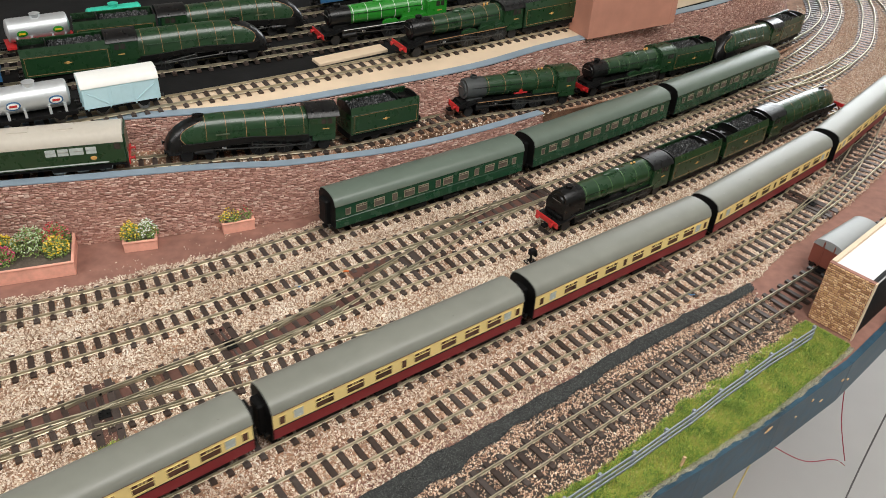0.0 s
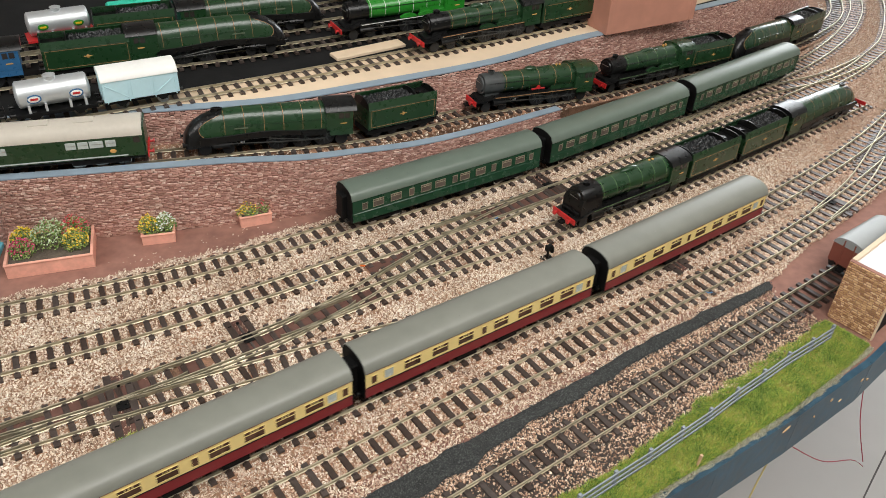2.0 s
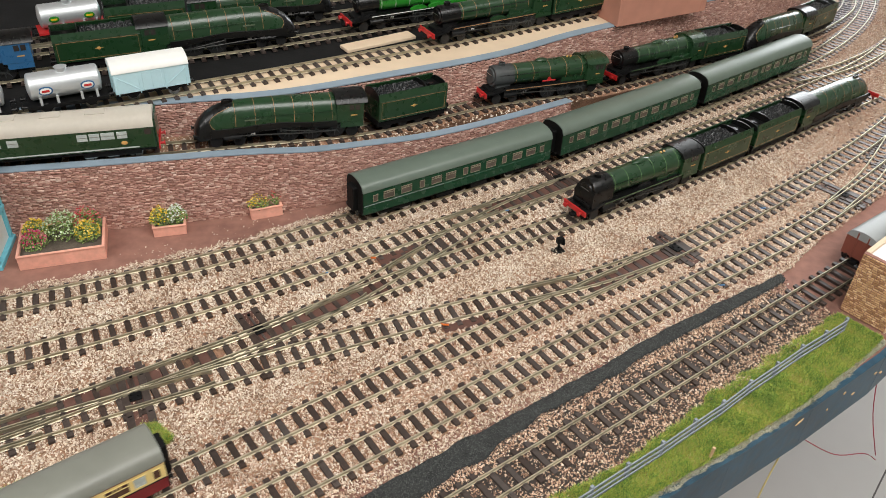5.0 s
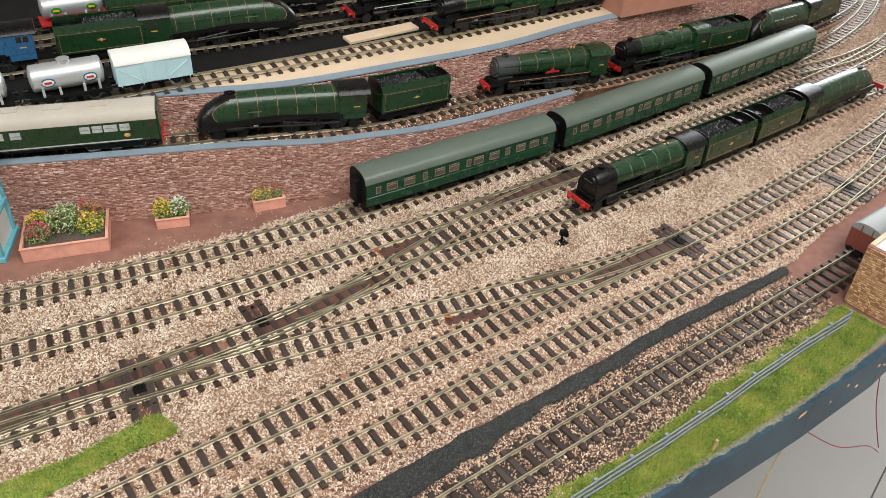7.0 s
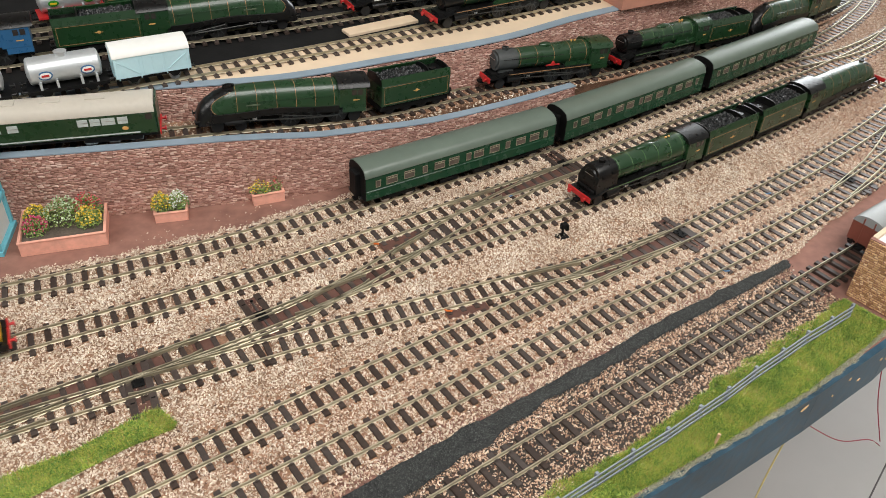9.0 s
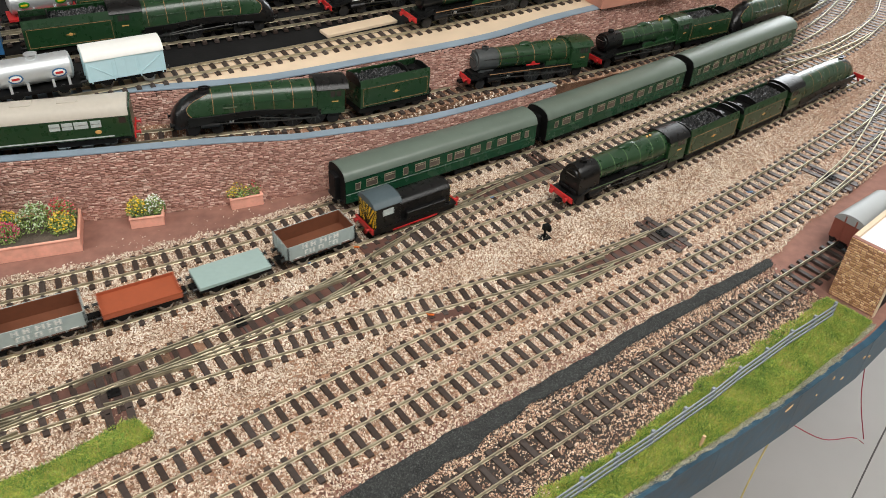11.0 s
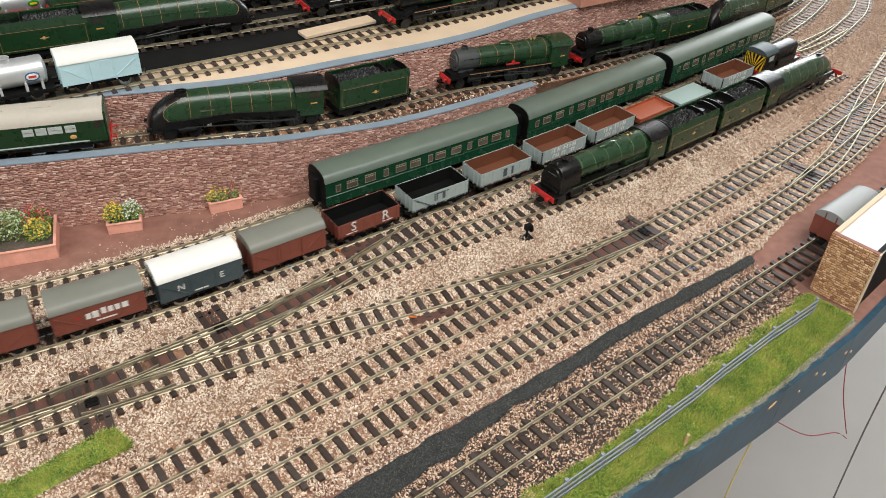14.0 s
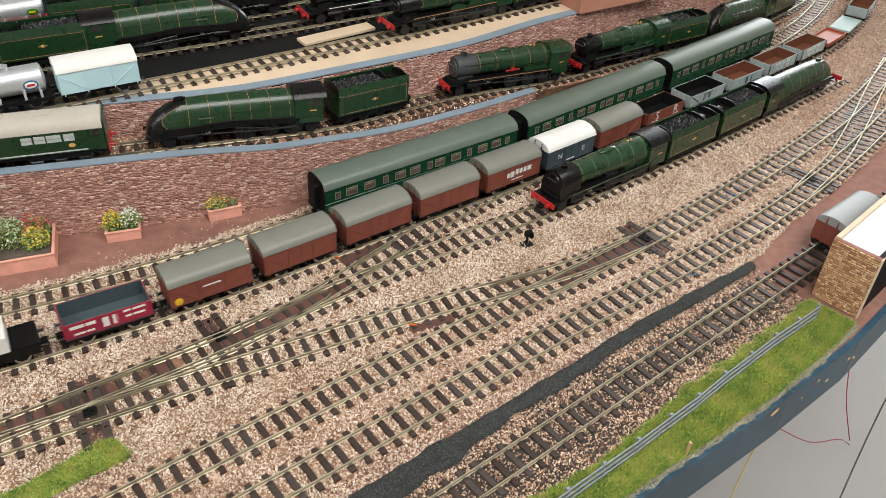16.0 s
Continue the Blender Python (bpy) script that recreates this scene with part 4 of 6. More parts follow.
def coach(lower, upper, roof_mat, label, group, category="coach", L=0.242, frame_mat="window_frame", gutters=False, pane="glass"):
    c = thing("railway_coach", label, category, group)
    h, w = L / 2, 0.0178
    part("lower_body", built(box, -h, h, -w, w, 0.0115, 0.0225, 0.0006), M[lower], c)
    bm = bmesh.new()
    box(bm, -h + 0.0002, h - 0.0002, -w + 0.0002, w - 0.0002, 0.0225, 0.0385)
    part("upper_body", bm, M[upper], c)
    bm = bmesh.new()
    loft(bm, [arch(x, w + 0.0006, 0.0383, 0.0387, 0.0105, 14, 2.2) for x in (-h - 0.0004, h + 0.0004)])
    roof = part("roof", bm, M[roof_mat], c, smooth=True)
    for x in np.linspace(-h + 0.02, h - 0.02, 9):
        for s in (-1, 1):
            bm = bmesh.new()
            y, z = s * 0.0075, 0.0478
            tube(bm, (x, y, z - 0.001), (x, y, z + 0.0007), 0.0011, 8)
            part("vent", bm, M[roof_mat], roof)
    if gutters:
        for x in np.linspace(-h + 0.008, h - 0.008, 16):
            bm = bmesh.new()
            loft(bm, [[(x + o, y, z) for y, z in [(p[1] * 1.004, p[2] + 0.00014) for p in arch(0, w + 0.0006, 0.0383, 0.0387, 0.0105, 14, 2.2)[1:-1]]] for o in (-0.0004, 0.0004)], cap=False, closed=False)
            part("roof_rib", bm, M[roof_mat], roof)
    for d in (-1, 1):
        bm = bmesh.new()
        loft(bm, [arch(x, w - 0.0004, 0.0115, 0.0387, 0.0098, 12, 2.2) for x in (d * h, d * (h + 0.0009))])
        end = part("end", bm, M["dull_black"], c, "black coach end")
        bm = bmesh.new()
        box(bm, *sorted((d * h, d * (h + 0.0065))), -0.0072, 0.0072, 0.012, 0.0405, 0.001)
        part("gangway", bm, M["dull_black"], end)
        buffers(c, d * h, d, 0.0125)
    if gutters:
        plan = [(x, half * 0.85, low) for x, half, low in ((-0.108, 0.0032, 0.0035), (-0.092, 0.008, 0), (-0.071, 0.008, 0), (-0.052, 0.0035, 0), (-0.034, 0.008, 0), (-0.016, 0.008, 0), (0.003, 0.0035, 0), (0.016, 0.008, 0), (0.037, 0.008, 0), (0.055, 0.0035, 0), (0.073, 0.008, 0), (0.092, 0.008, 0), (0.108, 0.0032, 0.0035))]
    else:
        plan = [(-0.1135, 0.0026, 0.0035), (-0.100, 0.0046, 0.001), (-0.0777, 0.0088, 0), (-0.0506, 0.0088, 0), (-0.0247, 0.0088, 0), (-0.0053, 0.0026, 0.0035), (0.0126, 0.0088, 0), (0.0394, 0.0088, 0), (0.0641, 0.0088, 0), (0.0880, 0.0088, 0), (0.1030, 0.0046, 0.001), (0.1145, 0.0026, 0.0035)]
        for s in (-1, 1):
            part("cantrail", built(box, -h + 0.001, h - 0.001, *sorted((s * (w - 0.0002), s * (w + 0.0002))), 0.0374, 0.0383), M[lower], c, "thin crimson line under the roof")
            part("waist_line", built(box, -h + 0.001, h - 0.001, *sorted((s * (w - 0.0002), s * (w + 0.0002))), 0.0222, 0.0229), M["black"], c)
    for x, half, low in plan:
        for s in (-1, 1):
            z0, z1 = (0.0258, 0.0338) if gutters else (0.0255, 0.0345)
            y = s * w
            win = part("window", built(box, x - half / 1.15, x + half / 1.15, *sorted((y - s * 0.001, y + s * 0.00015)), z0, z1 - low * 0.3), M["pale_pane" if low == 0.001 else pane], c)
            bm = bmesh.new()
            yy = sorted((y, y + s * 0.0004))
            k = half / 1.15
            box(bm, x - k - 0.0005, x + k + 0.0005, *yy, z0 - 0.0005, z0)
            box(bm, x - k - 0.0005, x + k + 0.0005, *yy, z1 - low * 0.3, z1 - low * 0.3 + 0.0005)
            box(bm, x - k - 0.0005, x - k, *yy, z0, z1)
            box(bm, x + k, x + k + 0.0005, *yy, z0, z1)
            if half > 0.005:
                box(bm, x - k, x + k, *yy, z0 + 0.0056, z0 + 0.0061)
                for u in (-0.33, 0.0, 0.33):
                    box(bm, x + u * k - 0.0003, x + u * k + 0.0003, *yy, z0 + 0.006, z1)
            part("window_frame", bm, M[frame_mat], win)
    part("underframe", built(box, -h + 0.004, h - 0.004, -0.0145, 0.0145, 0.0085, 0.0115), M["dull_black"], c)
    for x in (-0.02, 0.024):
        part("battery_box", built(box, x - 0.011, x + 0.011, -0.0155, 0.0155, 0.0035, 0.0086, 0.0005), M["dull_black"], c)
    for d in (-1, 1):
        b = part("bogie", built(box, d * 0.082 - 0.02, d * 0.082 + 0.02, -0.0150, 0.0150, 0.0048, 0.0092, 0.0008), M["dull_black"], c)
        wheel_set(b, (d * 0.082 - 0.0145, d * 0.082 + 0.0145), 0.0062)
        coupling(c, d * h, d)
    return c


def wagon_base(c, h, half=0.0148):
    part("underframe", built(box, -h, h, -half, half, 0.0082, 0.0112), M["dull_black"], c)
    for d in (-1, 1):
        buffers(c, d * h, d, 0.0105, half=0.0098)
        coupling(c, d * h, d)
        for s in (-1, 1):
            bm = bmesh.new()
            x = d * h * 0.55
            loft(bm, [[(x - 0.006, y, 0.0085), (x + 0.006, y, 0.0085), (x + 0.0022, y, 0.0045), (x - 0.0022, y, 0.0045)] for y in (s * 0.0133, s * 0.0145)])
            part("axle_guard", bm, M["dull_black"], c)
    wheel_set(c, (-h * 0.55, h * 0.55), 0.0061)


def open_wagon(side, inside, label, load="", L=0.070, tall=0.0275, low=0.0112, posts="side"):
    c = thing("open_wagon", label, "wagon", "goods train")
    h, w, t = L / 2, 0.0158, 0.0012
    wagon_base(c, h)
    part("floor", built(box, -h, h, -w, w, low, low + 0.0016), M[inside], c)
    for s in (-1, 1):
        b = part("side", built(box, -h, h, *sorted((s * w, s * (w - t * 0.5))), low, tall, 0.0002), M[side], c)
        part("lining", built(box, -h + t, h - t, *sorted((s * (w - t * 0.5), s * (w - t))), low, tall - 0.0003), M[inside], c)
        for x in np.linspace(-h + 0.004, h - 0.004, 6):
            part("stanchion", built(box, x - 0.0005, x + 0.0005, *sorted((s * w, s * (w + 0.0006))), low, tall), M[posts if posts != "side" else side], b)
        e = part("end", built(box, *sorted((s * h, s * (h - t * 0.5))), -w, w, low, tall, 0.0002), M[side], c)
        part("lining", built(box, *sorted((s * (h - t * 0.5), s * (h - t))), -w + t, w - t, low, tall - 0.0003), M[inside], c)
        for y in (-0.011, -0.004, 0.004, 0.011):
            part("stanchion", built(box, *sorted((s * h, s * (h + 0.0007))), y - 0.0007, y + 0.0007, low, tall - 0.001), M[posts if posts != "side" else side], e)
    if load:
        part("load", lumps(-h + t, h - t, -w + t, w - t, tall - 0.0095, 0.0022), M[load], c, "heap of black coal")
    return c


def lumps(x0, x1, y0, y1, z, high, n=22, m=11, seed=1):
    """An uneven heap: a grid with random heights, closed below."""
    r = random.Random(seed)
    bm = bmesh.new()
    g = [[bm.verts.new((x0 + (x1 - x0) * i / n, y0 + (y1 - y0) * j / m, z + (0 if i in (0, n) or j in (0, m) else high * (0.35 + r.random())))) for j in range(m + 1)] for i in range(n + 1)]
    for i in range(n):
        for j in range(m):
            bm.faces.new((g[i][j], g[i + 1][j], g[i + 1][j + 1], g[i][j + 1]))
    return bm


def flat_wagon(mat, label, tall=0.0145, rim=True, L=0.066):
    c = thing("flat_wagon", label, "wagon", "goods train")
    h, w = L / 2, 0.0155
    wagon_base(c, h)
    part("deck", built(box, -h, h, -w, w, 0.0112, tall, 0.0003), M[mat], c)
    if rim:
        for s in (-1, 1):
            part("side", built(box, -h, h, *sorted((s * w, s * (w - 0.001))), tall, tall + 0.0028), M[mat], c)
            part("end", built(box, *sorted((s * h, s * (h - 0.001))), -w, w, tall, tall + 0.0028), M[mat], c)
    return c


def van(mat, roof_mat, label, L=0.073, group="goods train"):
    c = thing("goods_van", label, "van", group)
    h, w = L / 2, 0.0162
    wagon_base(c, h)
    body = part("body", built(box, -h, h, -w, w, 0.0108, 0.0325, 0.0003), M[mat], c)
    bm = bmesh.new()
    loft(bm, [arch(x, w + 0.0008, 0.0323, 0.0328, 0.0088, 14) for x in (-h - 0.0008, h + 0.0008)])
    part("roof", bm, M[roof_mat], c, smooth=True)
    for d in (-1, 1):
        bm = bmesh.new()
        loft(bm, [arch(x, w, 0.0108, 0.0325, 0.0082, 12) for x in (d * h, d * (h + 0.0003))])
        e = part("end", bm, M[mat], c)
        for y in (-0.0055, 0.0055):
            part("end_post", built(box, *sorted((d * h, d * (h + 0.0011))), y - 0.0007, y + 0.0007, 0.0095, 0.039), M[mat], e)
    for s in (-1, 1):
        y = sorted((s * w, s * (w + 0.0006)))
        door = part("door", built(box, -0.0095, 0.0095, *y, 0.0118, 0.0312, 0.0001), M[mat], c)
        part("hinge", built(box, -0.0003, 0.0003, *sorted((s * (w + 0.0006), s * (w + 0.0010))), 0.0118, 0.0312), M[mat], door)
        for d in (-1, 1):
            bm = bmesh.new()
            a, b = Vector((d * (h - 0.002), s * (w + 0.0002), 0.029)), Vector((d * 0.0115, s * (w + 0.0002), 0.0122))
            tube(bm, a, b, 0.0005, 4)
            part("brace", bm, M[mat], body)
            for x in (d * (h - 0.003), d * 0.0125):
                part("side_rib", built(box, x - 0.0005, x + 0.0005, *y, 0.0095, 0.0318), M[mat], body)
    return c


def lettered(c, word, size, half, x, z, mat="white"):
    for s in (-1, 1):
        letters(word, size, M[mat], c, pose(x if s < 0 else -x, s * (half + 0.0002), z, 90, 0, 0 if s < 0 else 180))


def tank_wagon(mat, label, marks="", L=0.074, frame_mat="dull_black"):
    c = thing("tank_wagon", label, "wagon", "stock in the upper yard")
    h = L / 2
    wagon_base(c, h)
    part("solebar", built(box, -h, h, -0.0152, 0.0152, 0.0095, 0.0118), M[frame_mat], c)
    bm = bmesh.new()
    prof = [(-h + 0.003, 0.004), (-h + 0.0045, 0.0115), (-h + 0.006, 0.0132), (h - 0.006, 0.0132), (h - 0.0045, 0.0115), (h - 0.003, 0.004)]
    loft(bm, [[(x, r * math.cos(2 * math.pi * k / 24), 0.0265 + r * math.sin(2 * math.pi * k / 24)) for k in range(24)] for x, r in prof])
    barrel = part("barrel", bm, M[mat], c, smooth=True)
    bm = bmesh.new()
    tube(bm, (0, 0, 0.038), (0, 0, 0.0425), 0.0055, 18)
    tube(bm, (0, 0, 0.0425), (0, 0, 0.0437), 0.0062, 18, 0.003)
    part("manhole", bm, M[mat], barrel)
    for x in (-0.024, -0.009, 0.013, 0.027):
        bm = bmesh.new()
        tube(bm, (x - 0.0006, 0, 0.0265), (x + 0.0006, 0, 0.0265), 0.0135, 24)
        part("band", bm, M[mat], barrel)
        for s in (-1, 1):
            part("stay", built(box, x - 0.0012, x + 0.0012, *sorted((s * 0.0118, s * 0.0140)), 0.0112, 0.0195), M[mat], c)
    if marks:
        for x in (-0.018, 0.020):
            for s in (-1, 1):
                bm = bmesh.new()
                bmesh.ops.create_uvsphere(bm, u_segments=20, v_segments=8, radius=1, matrix=Matrix.Translation((x, s * 0.0132, 0.0255)) @ Matrix.Diagonal((0.0058, 0.0007, 0.0036, 1)))
                if marks == "blue":
                    ring = bmesh.new()
                    bmesh.ops.create_uvsphere(ring, u_segments=20, v_segments=8, radius=1, matrix=Matrix.Translation((x, s * 0.0131, 0.0255)) @ Matrix.Diagonal((0.0068, 0.0006, 0.0045, 1)))
                    part("badge_border", ring, M["express_blue"], barrel, "blue oval border")
                o = part("badge", bm, M["white" if marks == "blue" else "apple_green"], barrel)
                bm = bmesh.new()
                box(bm, x - 0.0034, x + 0.0034, *sorted((s * 0.0136, s * 0.0141)), 0.0245, 0.0266)
                part("badge_mark", bm, M["red" if marks == "blue" else "yellow"], o)
    return c


def tender(mat, label, group, lined=True, L=0.088):
    """Forward is towards its engine."""
    c = thing("tender", label, "tender", group)
    h, w = L / 2, 0.0168
    bm = bmesh.new()
    box(bm, -h, h, -w, w, 0.0125, 0.036, 0.0006)
    body = part("body", bm, M[mat], c)
    for s in (-1, 1):
        bm = bmesh.new()
        loft(bm, [[(x, s * w, 0.036), (x, s * (w - 0.001), 0.036), (x, s * (w - 0.0030), 0.0432), (x, s * (w - 0.0020), 0.0438)] for x in (-h, h)])
        part("top_rim", bm, M[mat], body)
        if lined:
            for z0, z1, x0, x1 in ((0.0150, 0.0154, -h + 0.003, h - 0.003), (0.0342, 0.0346, -h + 0.003, h - 0.003), (0.015, 0.0346, -h + 0.003, -h + 0.0034), (0.015, 0.0346, h - 0.0034, h - 0.003)):
                part("lining", built(box, x0, x1, *sorted((s * w, s * (w + 0.00015))), z0, z1), M["lining"], body)
        bm = bmesh.new()
        bmesh.ops.create_uvsphere(bm, u_segments=14, v_segments=6, radius=1, matrix=Matrix.Translation((0, s * w, 0.025)) @ Matrix.Diagonal((0.0020, 0.0004, 0.0018, 1)))
        box(bm, -0.0042, 0.0042, *sorted((s * w, s * (w + 0.0002))), 0.0247, 0.0254)
        part("emblem", bm, M["emblem"], body, "small gold and red emblem")
    for x0, x1 in ((-h, -h + 0.0012), (h - 0.0012, h), (-h + 0.026, -h + 0.0272)):
        bm = bmesh.new()
        loft(bm, [arch(x, w - 0.0016, 0.0355, 0.0395, 0.0065 if x0 > -h + 0.01 else 0.0045, 10) for x in (x0, x1)])
        part("bulkhead", bm, M["black"], c)
    part("coal_load", lumps(-h + 0.027, h - 0.004, -w + 0.004, w - 0.004, 0.0368, 0.0042, 46, 20, 4), M["coal"], c, "heaped black coal")
    part("tank_top", built(box, -h + 0.001, -h + 0.026, -w + 0.003, w - 0.003, 0.0362, 0.0372), M["black"], c)
    bm = bmesh.new()
    tube(bm, (-h + 0.014, 0, 0.037), (-h + 0.014, 0, 0.0395), 0.0038, 14)
    part("filler", bm, M["black"], c)
    part("frame", built(box, -h, h, -0.0145, 0.0145, 0.0055, 0.0125, 0.0005), M["dull_black"], c)
    wheel_set(c, (-0.031, -0.0105, 0.0105, 0.031), 0.0072, tyre="wheel")
    part("buffer_beam", built(box, -h - 0.0012, -h, -w, w, 0.0105, 0.0162), M["black"], c)
    buffers(c, -h - 0.001, -1, 0.0135)
    return c


def motion_gear(c, xs, r):
    for s in (-1, 1):
        y = s * 0.0142
        bm = bmesh.new()
        box(bm, xs[-1], xs[0], *sorted((y, y + s * 0.0008)), r - 0.0032, r - 0.0018)
        part("coupling_rod", bm, M["dull_steel"], c, "dull metal coupling rod")
        bm = bmesh.new()
        tube(bm, (xs[1], y + s * 0.0014, r - 0.0025), (0.048, y + s * 0.0014, r + 0.001), 0.0006, 6)
        part("connecting_rod", bm, M["dull_steel"], c)
        bm = bmesh.new()
        tube(bm, (0.044, s * 0.0142, 0.0118), (0.062, s * 0.0142, 0.0118), 0.0036, 12)
        part("cylinder", bm, M["black"], c)
        part("steam_chest", built(box, 0.044, 0.062, *sorted((s * 0.0095, s * 0.0160)), 0.0135, 0.0185, 0.0006), M["black"], c)
        part("slide_bar", built(box, 0.026, 0.045, *sorted((y, y + s * 0.0010)), 0.0148, 0.0156), M["wheel"], c)
        part("crosshead", built(box, 0.030, 0.0345, *sorted((y + s * 0.0002, y + s * 0.0016)), 0.0118, 0.0150, 0.0002), M["steel"], c)
        bm = bmesh.new()
        tube(bm, (xs[1], y + s * 0.0022, r - 0.0005), (0.004, y + s * 0.0018, 0.0158), 0.0005, 6)
        tube(bm, (0.004, y + s * 0.0018, 0.0142), (0.004, y + s * 0.0018, 0.0182), 0.0009, 6)
        tube(bm, (0.004, y + s * 0.0018, 0.0172), (0.040, y + s * 0.0018, 0.0168), 0.0004, 6)
        tube(bm, (0.039, y + s * 0.0018, 0.0172), (0.0365, y + s * 0.0018, 0.0110), 0.0004, 6)
        part("valve_gear", bm, M["dull_steel"], c, "thin dull valve gear rods")
    wheel_set(c, xs, r, mat="wheel", spokes=True, name="driving_wheel")
    wheel_set(c, (0.046, 0.069), 0.0062, name="bogie_wheel", tyre="wheel")
    wheel_set(c, (-0.073,), 0.0066, name="trailing_wheel", tyre="wheel")


def front_end(c, x, beam="red"):
    part("buffer_beam", built(box, x, x + 0.0014, -0.0172, 0.0172, 0.0105, 0.0168, 0.0003), M[beam], c, "red buffer beam")
    buffers(c, x + 0.001, 1, 0.0136, "red" if beam == "red" else "black")
    coupling(c, x, 1)


def cab(c, mat, x0, x1, roof="black", top=0.0455, w=0.0172):
    body = part("cab", built(box, x0, x1, -w, w, 0.0195, top - 0.006, 0.0004), M[mat], c)
    bm = bmesh.new()
    loft(bm, [arch(x, w + 0.0004, top - 0.0062, top - 0.0058, 0.0072, 12, 2.1) for x in (x0 - 0.004, x1 + 0.0008)])
    part("cab_roof", bm, M[roof], c, smooth=True)
    for s in (-1, 1):
        for x in (x0 + 0.004, x0 + 0.0105):
            part("cab_window", built(box, x, x + 0.005, *sorted((s * w, s * (w + 0.0002))), 0.0325, 0.0385), M["glass"], body)
        part("number_panel", built(box, x0 + 0.007, x0 + 0.014, *sorted((s * w, s * (w + 0.0002))), 0.0264, 0.0276), M["emblem"], body, "small pale cabside number, drawn as a bar")
        part("lower_side", built(box, x0, x1 - 0.004, *sorted((s * w, s * (w - 0.001))), 0.0135, 0.0196), M[mat], body)
    return body


def pacific(mat, label, group, smoke="black", deflectors=False, beam="red", bands=6, plate="black", lined="lining", cabroof="black", girth=1.0, splashers=True, banjo=False, nameplate=""):
    """A tender engine with a round boiler, without its tender; forward is chimney first."""
    c = thing("steam_locomotive", label, "locomotive", group)
    zc = 0.0315
    circle = lambda x, r, z: [(x, girth * r * math.cos(2 * math.pi * k / 28), z + girth * r * math.sin(2 * math.pi * k / 28)) for k in range(28)]
    bm = bmesh.new()
    loft(bm, [circle(x, r, z) for x, r, z in ((0.047, 0.0112, zc), (0.01, 0.0120, zc), (-0.025, 0.0132, zc + 0.0002), (-0.056, 0.0132, zc))])
    boiler = part("boiler", bm, M[mat], c, smooth=True)
    bm = bmesh.new()
    box(bm, -0.056, -0.022, -0.0128, 0.0128, 0.0185, 0.031)
    part("firebox", bm, M[mat], c)
    bm = bmesh.new()
    wide = 1.06 if deflectors else 1.0
    lift = 0.0116 * (wide * girth - 1)
    loft(bm, [circle(x, r * wide, zc) for x, r in ((0.047, 0.0116), (0.071, 0.0116), (0.0735, 0.0110))])
    box(bm, 0.05, 0.07, -0.008, 0.008, 0.018, 0.025)
    if deflectors:
        loft(bm, [[(0.047, s * 0.0146, 0.0165), (0.0768, s * 0.0146, 0.0165), (0.0768, s * 0.0140, 0.0290), (0.0745, s * 0.0134, 0.0345), (0.047, s * 0.0134, 0.0345)] for s in (-1, 1)])
        box(bm, 0.0768, 0.0800, -0.0125, 0.0125, 0.0150, 0.0205, 0.0008)
    sb = part("smokebox", bm, M[smoke], c, smooth=True)
    bm = bmesh.new()
    loft(bm, [circle(x, r, zc) for x, r in ((0.0735, 0.0085), (0.0752, 0.0078), (0.0758, 0.004))])
    door = part("smokebox_door", bm, M[smoke], sb, smooth=True)
    part("handrail", built(tube, (0.0764, -0.006, zc + 0.003), (0.0764, 0.006, zc + 0.003), 0.0004, 6), M["steel"], door)
    bm = bmesh.new()
    loft(bm, [[(x, y * k, z) for x, y, z in [(0.0605 + 0.0042 * math.cos(t), 0.0034 * math.sin(t), z) for t in [2 * math.pi * i / 18 for i in range(18)]]] for z, k in ((0.0425, 1), (0.0455 + lift, 1.0), (0.0462 + lift, 1.15))])
    ch = part("chimney", bm, M[smoke], c, smooth=True)
    bm = bmesh.new()
    tube(bm, (0.0605, 0, 0.0462 + lift), (0.0605, 0, 0.0464 + lift), 0.0026, 14)
    part("chimney_mouth", bm, M["dull_black"], ch)
    bm = bmesh.new()
    bmesh.ops.create_uvsphere(bm, u_segments=18, v_segments=10, radius=1, matrix=Matrix.Translation((-0.002 if banjo else 0.004, 0, zc + girth * 0.0122)) @ Matrix.Diagonal((0.013, 0.0042, 0.0032, 1) if banjo else (0.009, 0.0045, 0.0034, 1)))
    part("dome", bm, M[mat], boiler, smooth=True)
    for x in (-0.034, -0.039):
        bm = bmesh.new()
        tube(bm, (x, 0, 0.0445), (x, 0, 0.0475), 0.0013, 10)
        part("safety_valve", bm, M["emblem"], boiler)
    for x in np.linspace(0.044, -0.05, bands):
        r = float(np.interp(-x, (-0.047, -0.01, 0.025, 0.056), (0.0112, 0.0120, 0.0132, 0.0132))) + 0.00018
        bm = bmesh.new()
        loft(bm, [circle(x + o, r, zc) for o in ((-0.0006, 0.0006) if lined == "band_lit" else (-0.0003, 0.0003))], cap=False)
        part("boiler_band", bm, M[lined], boiler)
    for s in (-1, 1):
        bm = bmesh.new()
        tube(bm, (0.068, s * 0.0118, zc + 0.004), (-0.05, s * 0.0135, zc + 0.004), 0.00035, 6)
        part("boiler_rail", bm, M["black"], boiler)
    bm = bmesh.new()
    box(bm, -0.083, 0.06, -0.0165, 0.0165, 0.0182, 0.0196, 0.0002)
    loft(bm, [[(x, y, z) for y, z in ((-0.0165, z0), (0.0165, z0), (0.0165, z0 + 0.0014), (-0.0165, z0 + 0.0014))] for x, z0 in ((0.06, 0.0182), (0.074, 0.0140), (0.086, 0.0140))])
    part("running_plate", bm, M[plate], c)
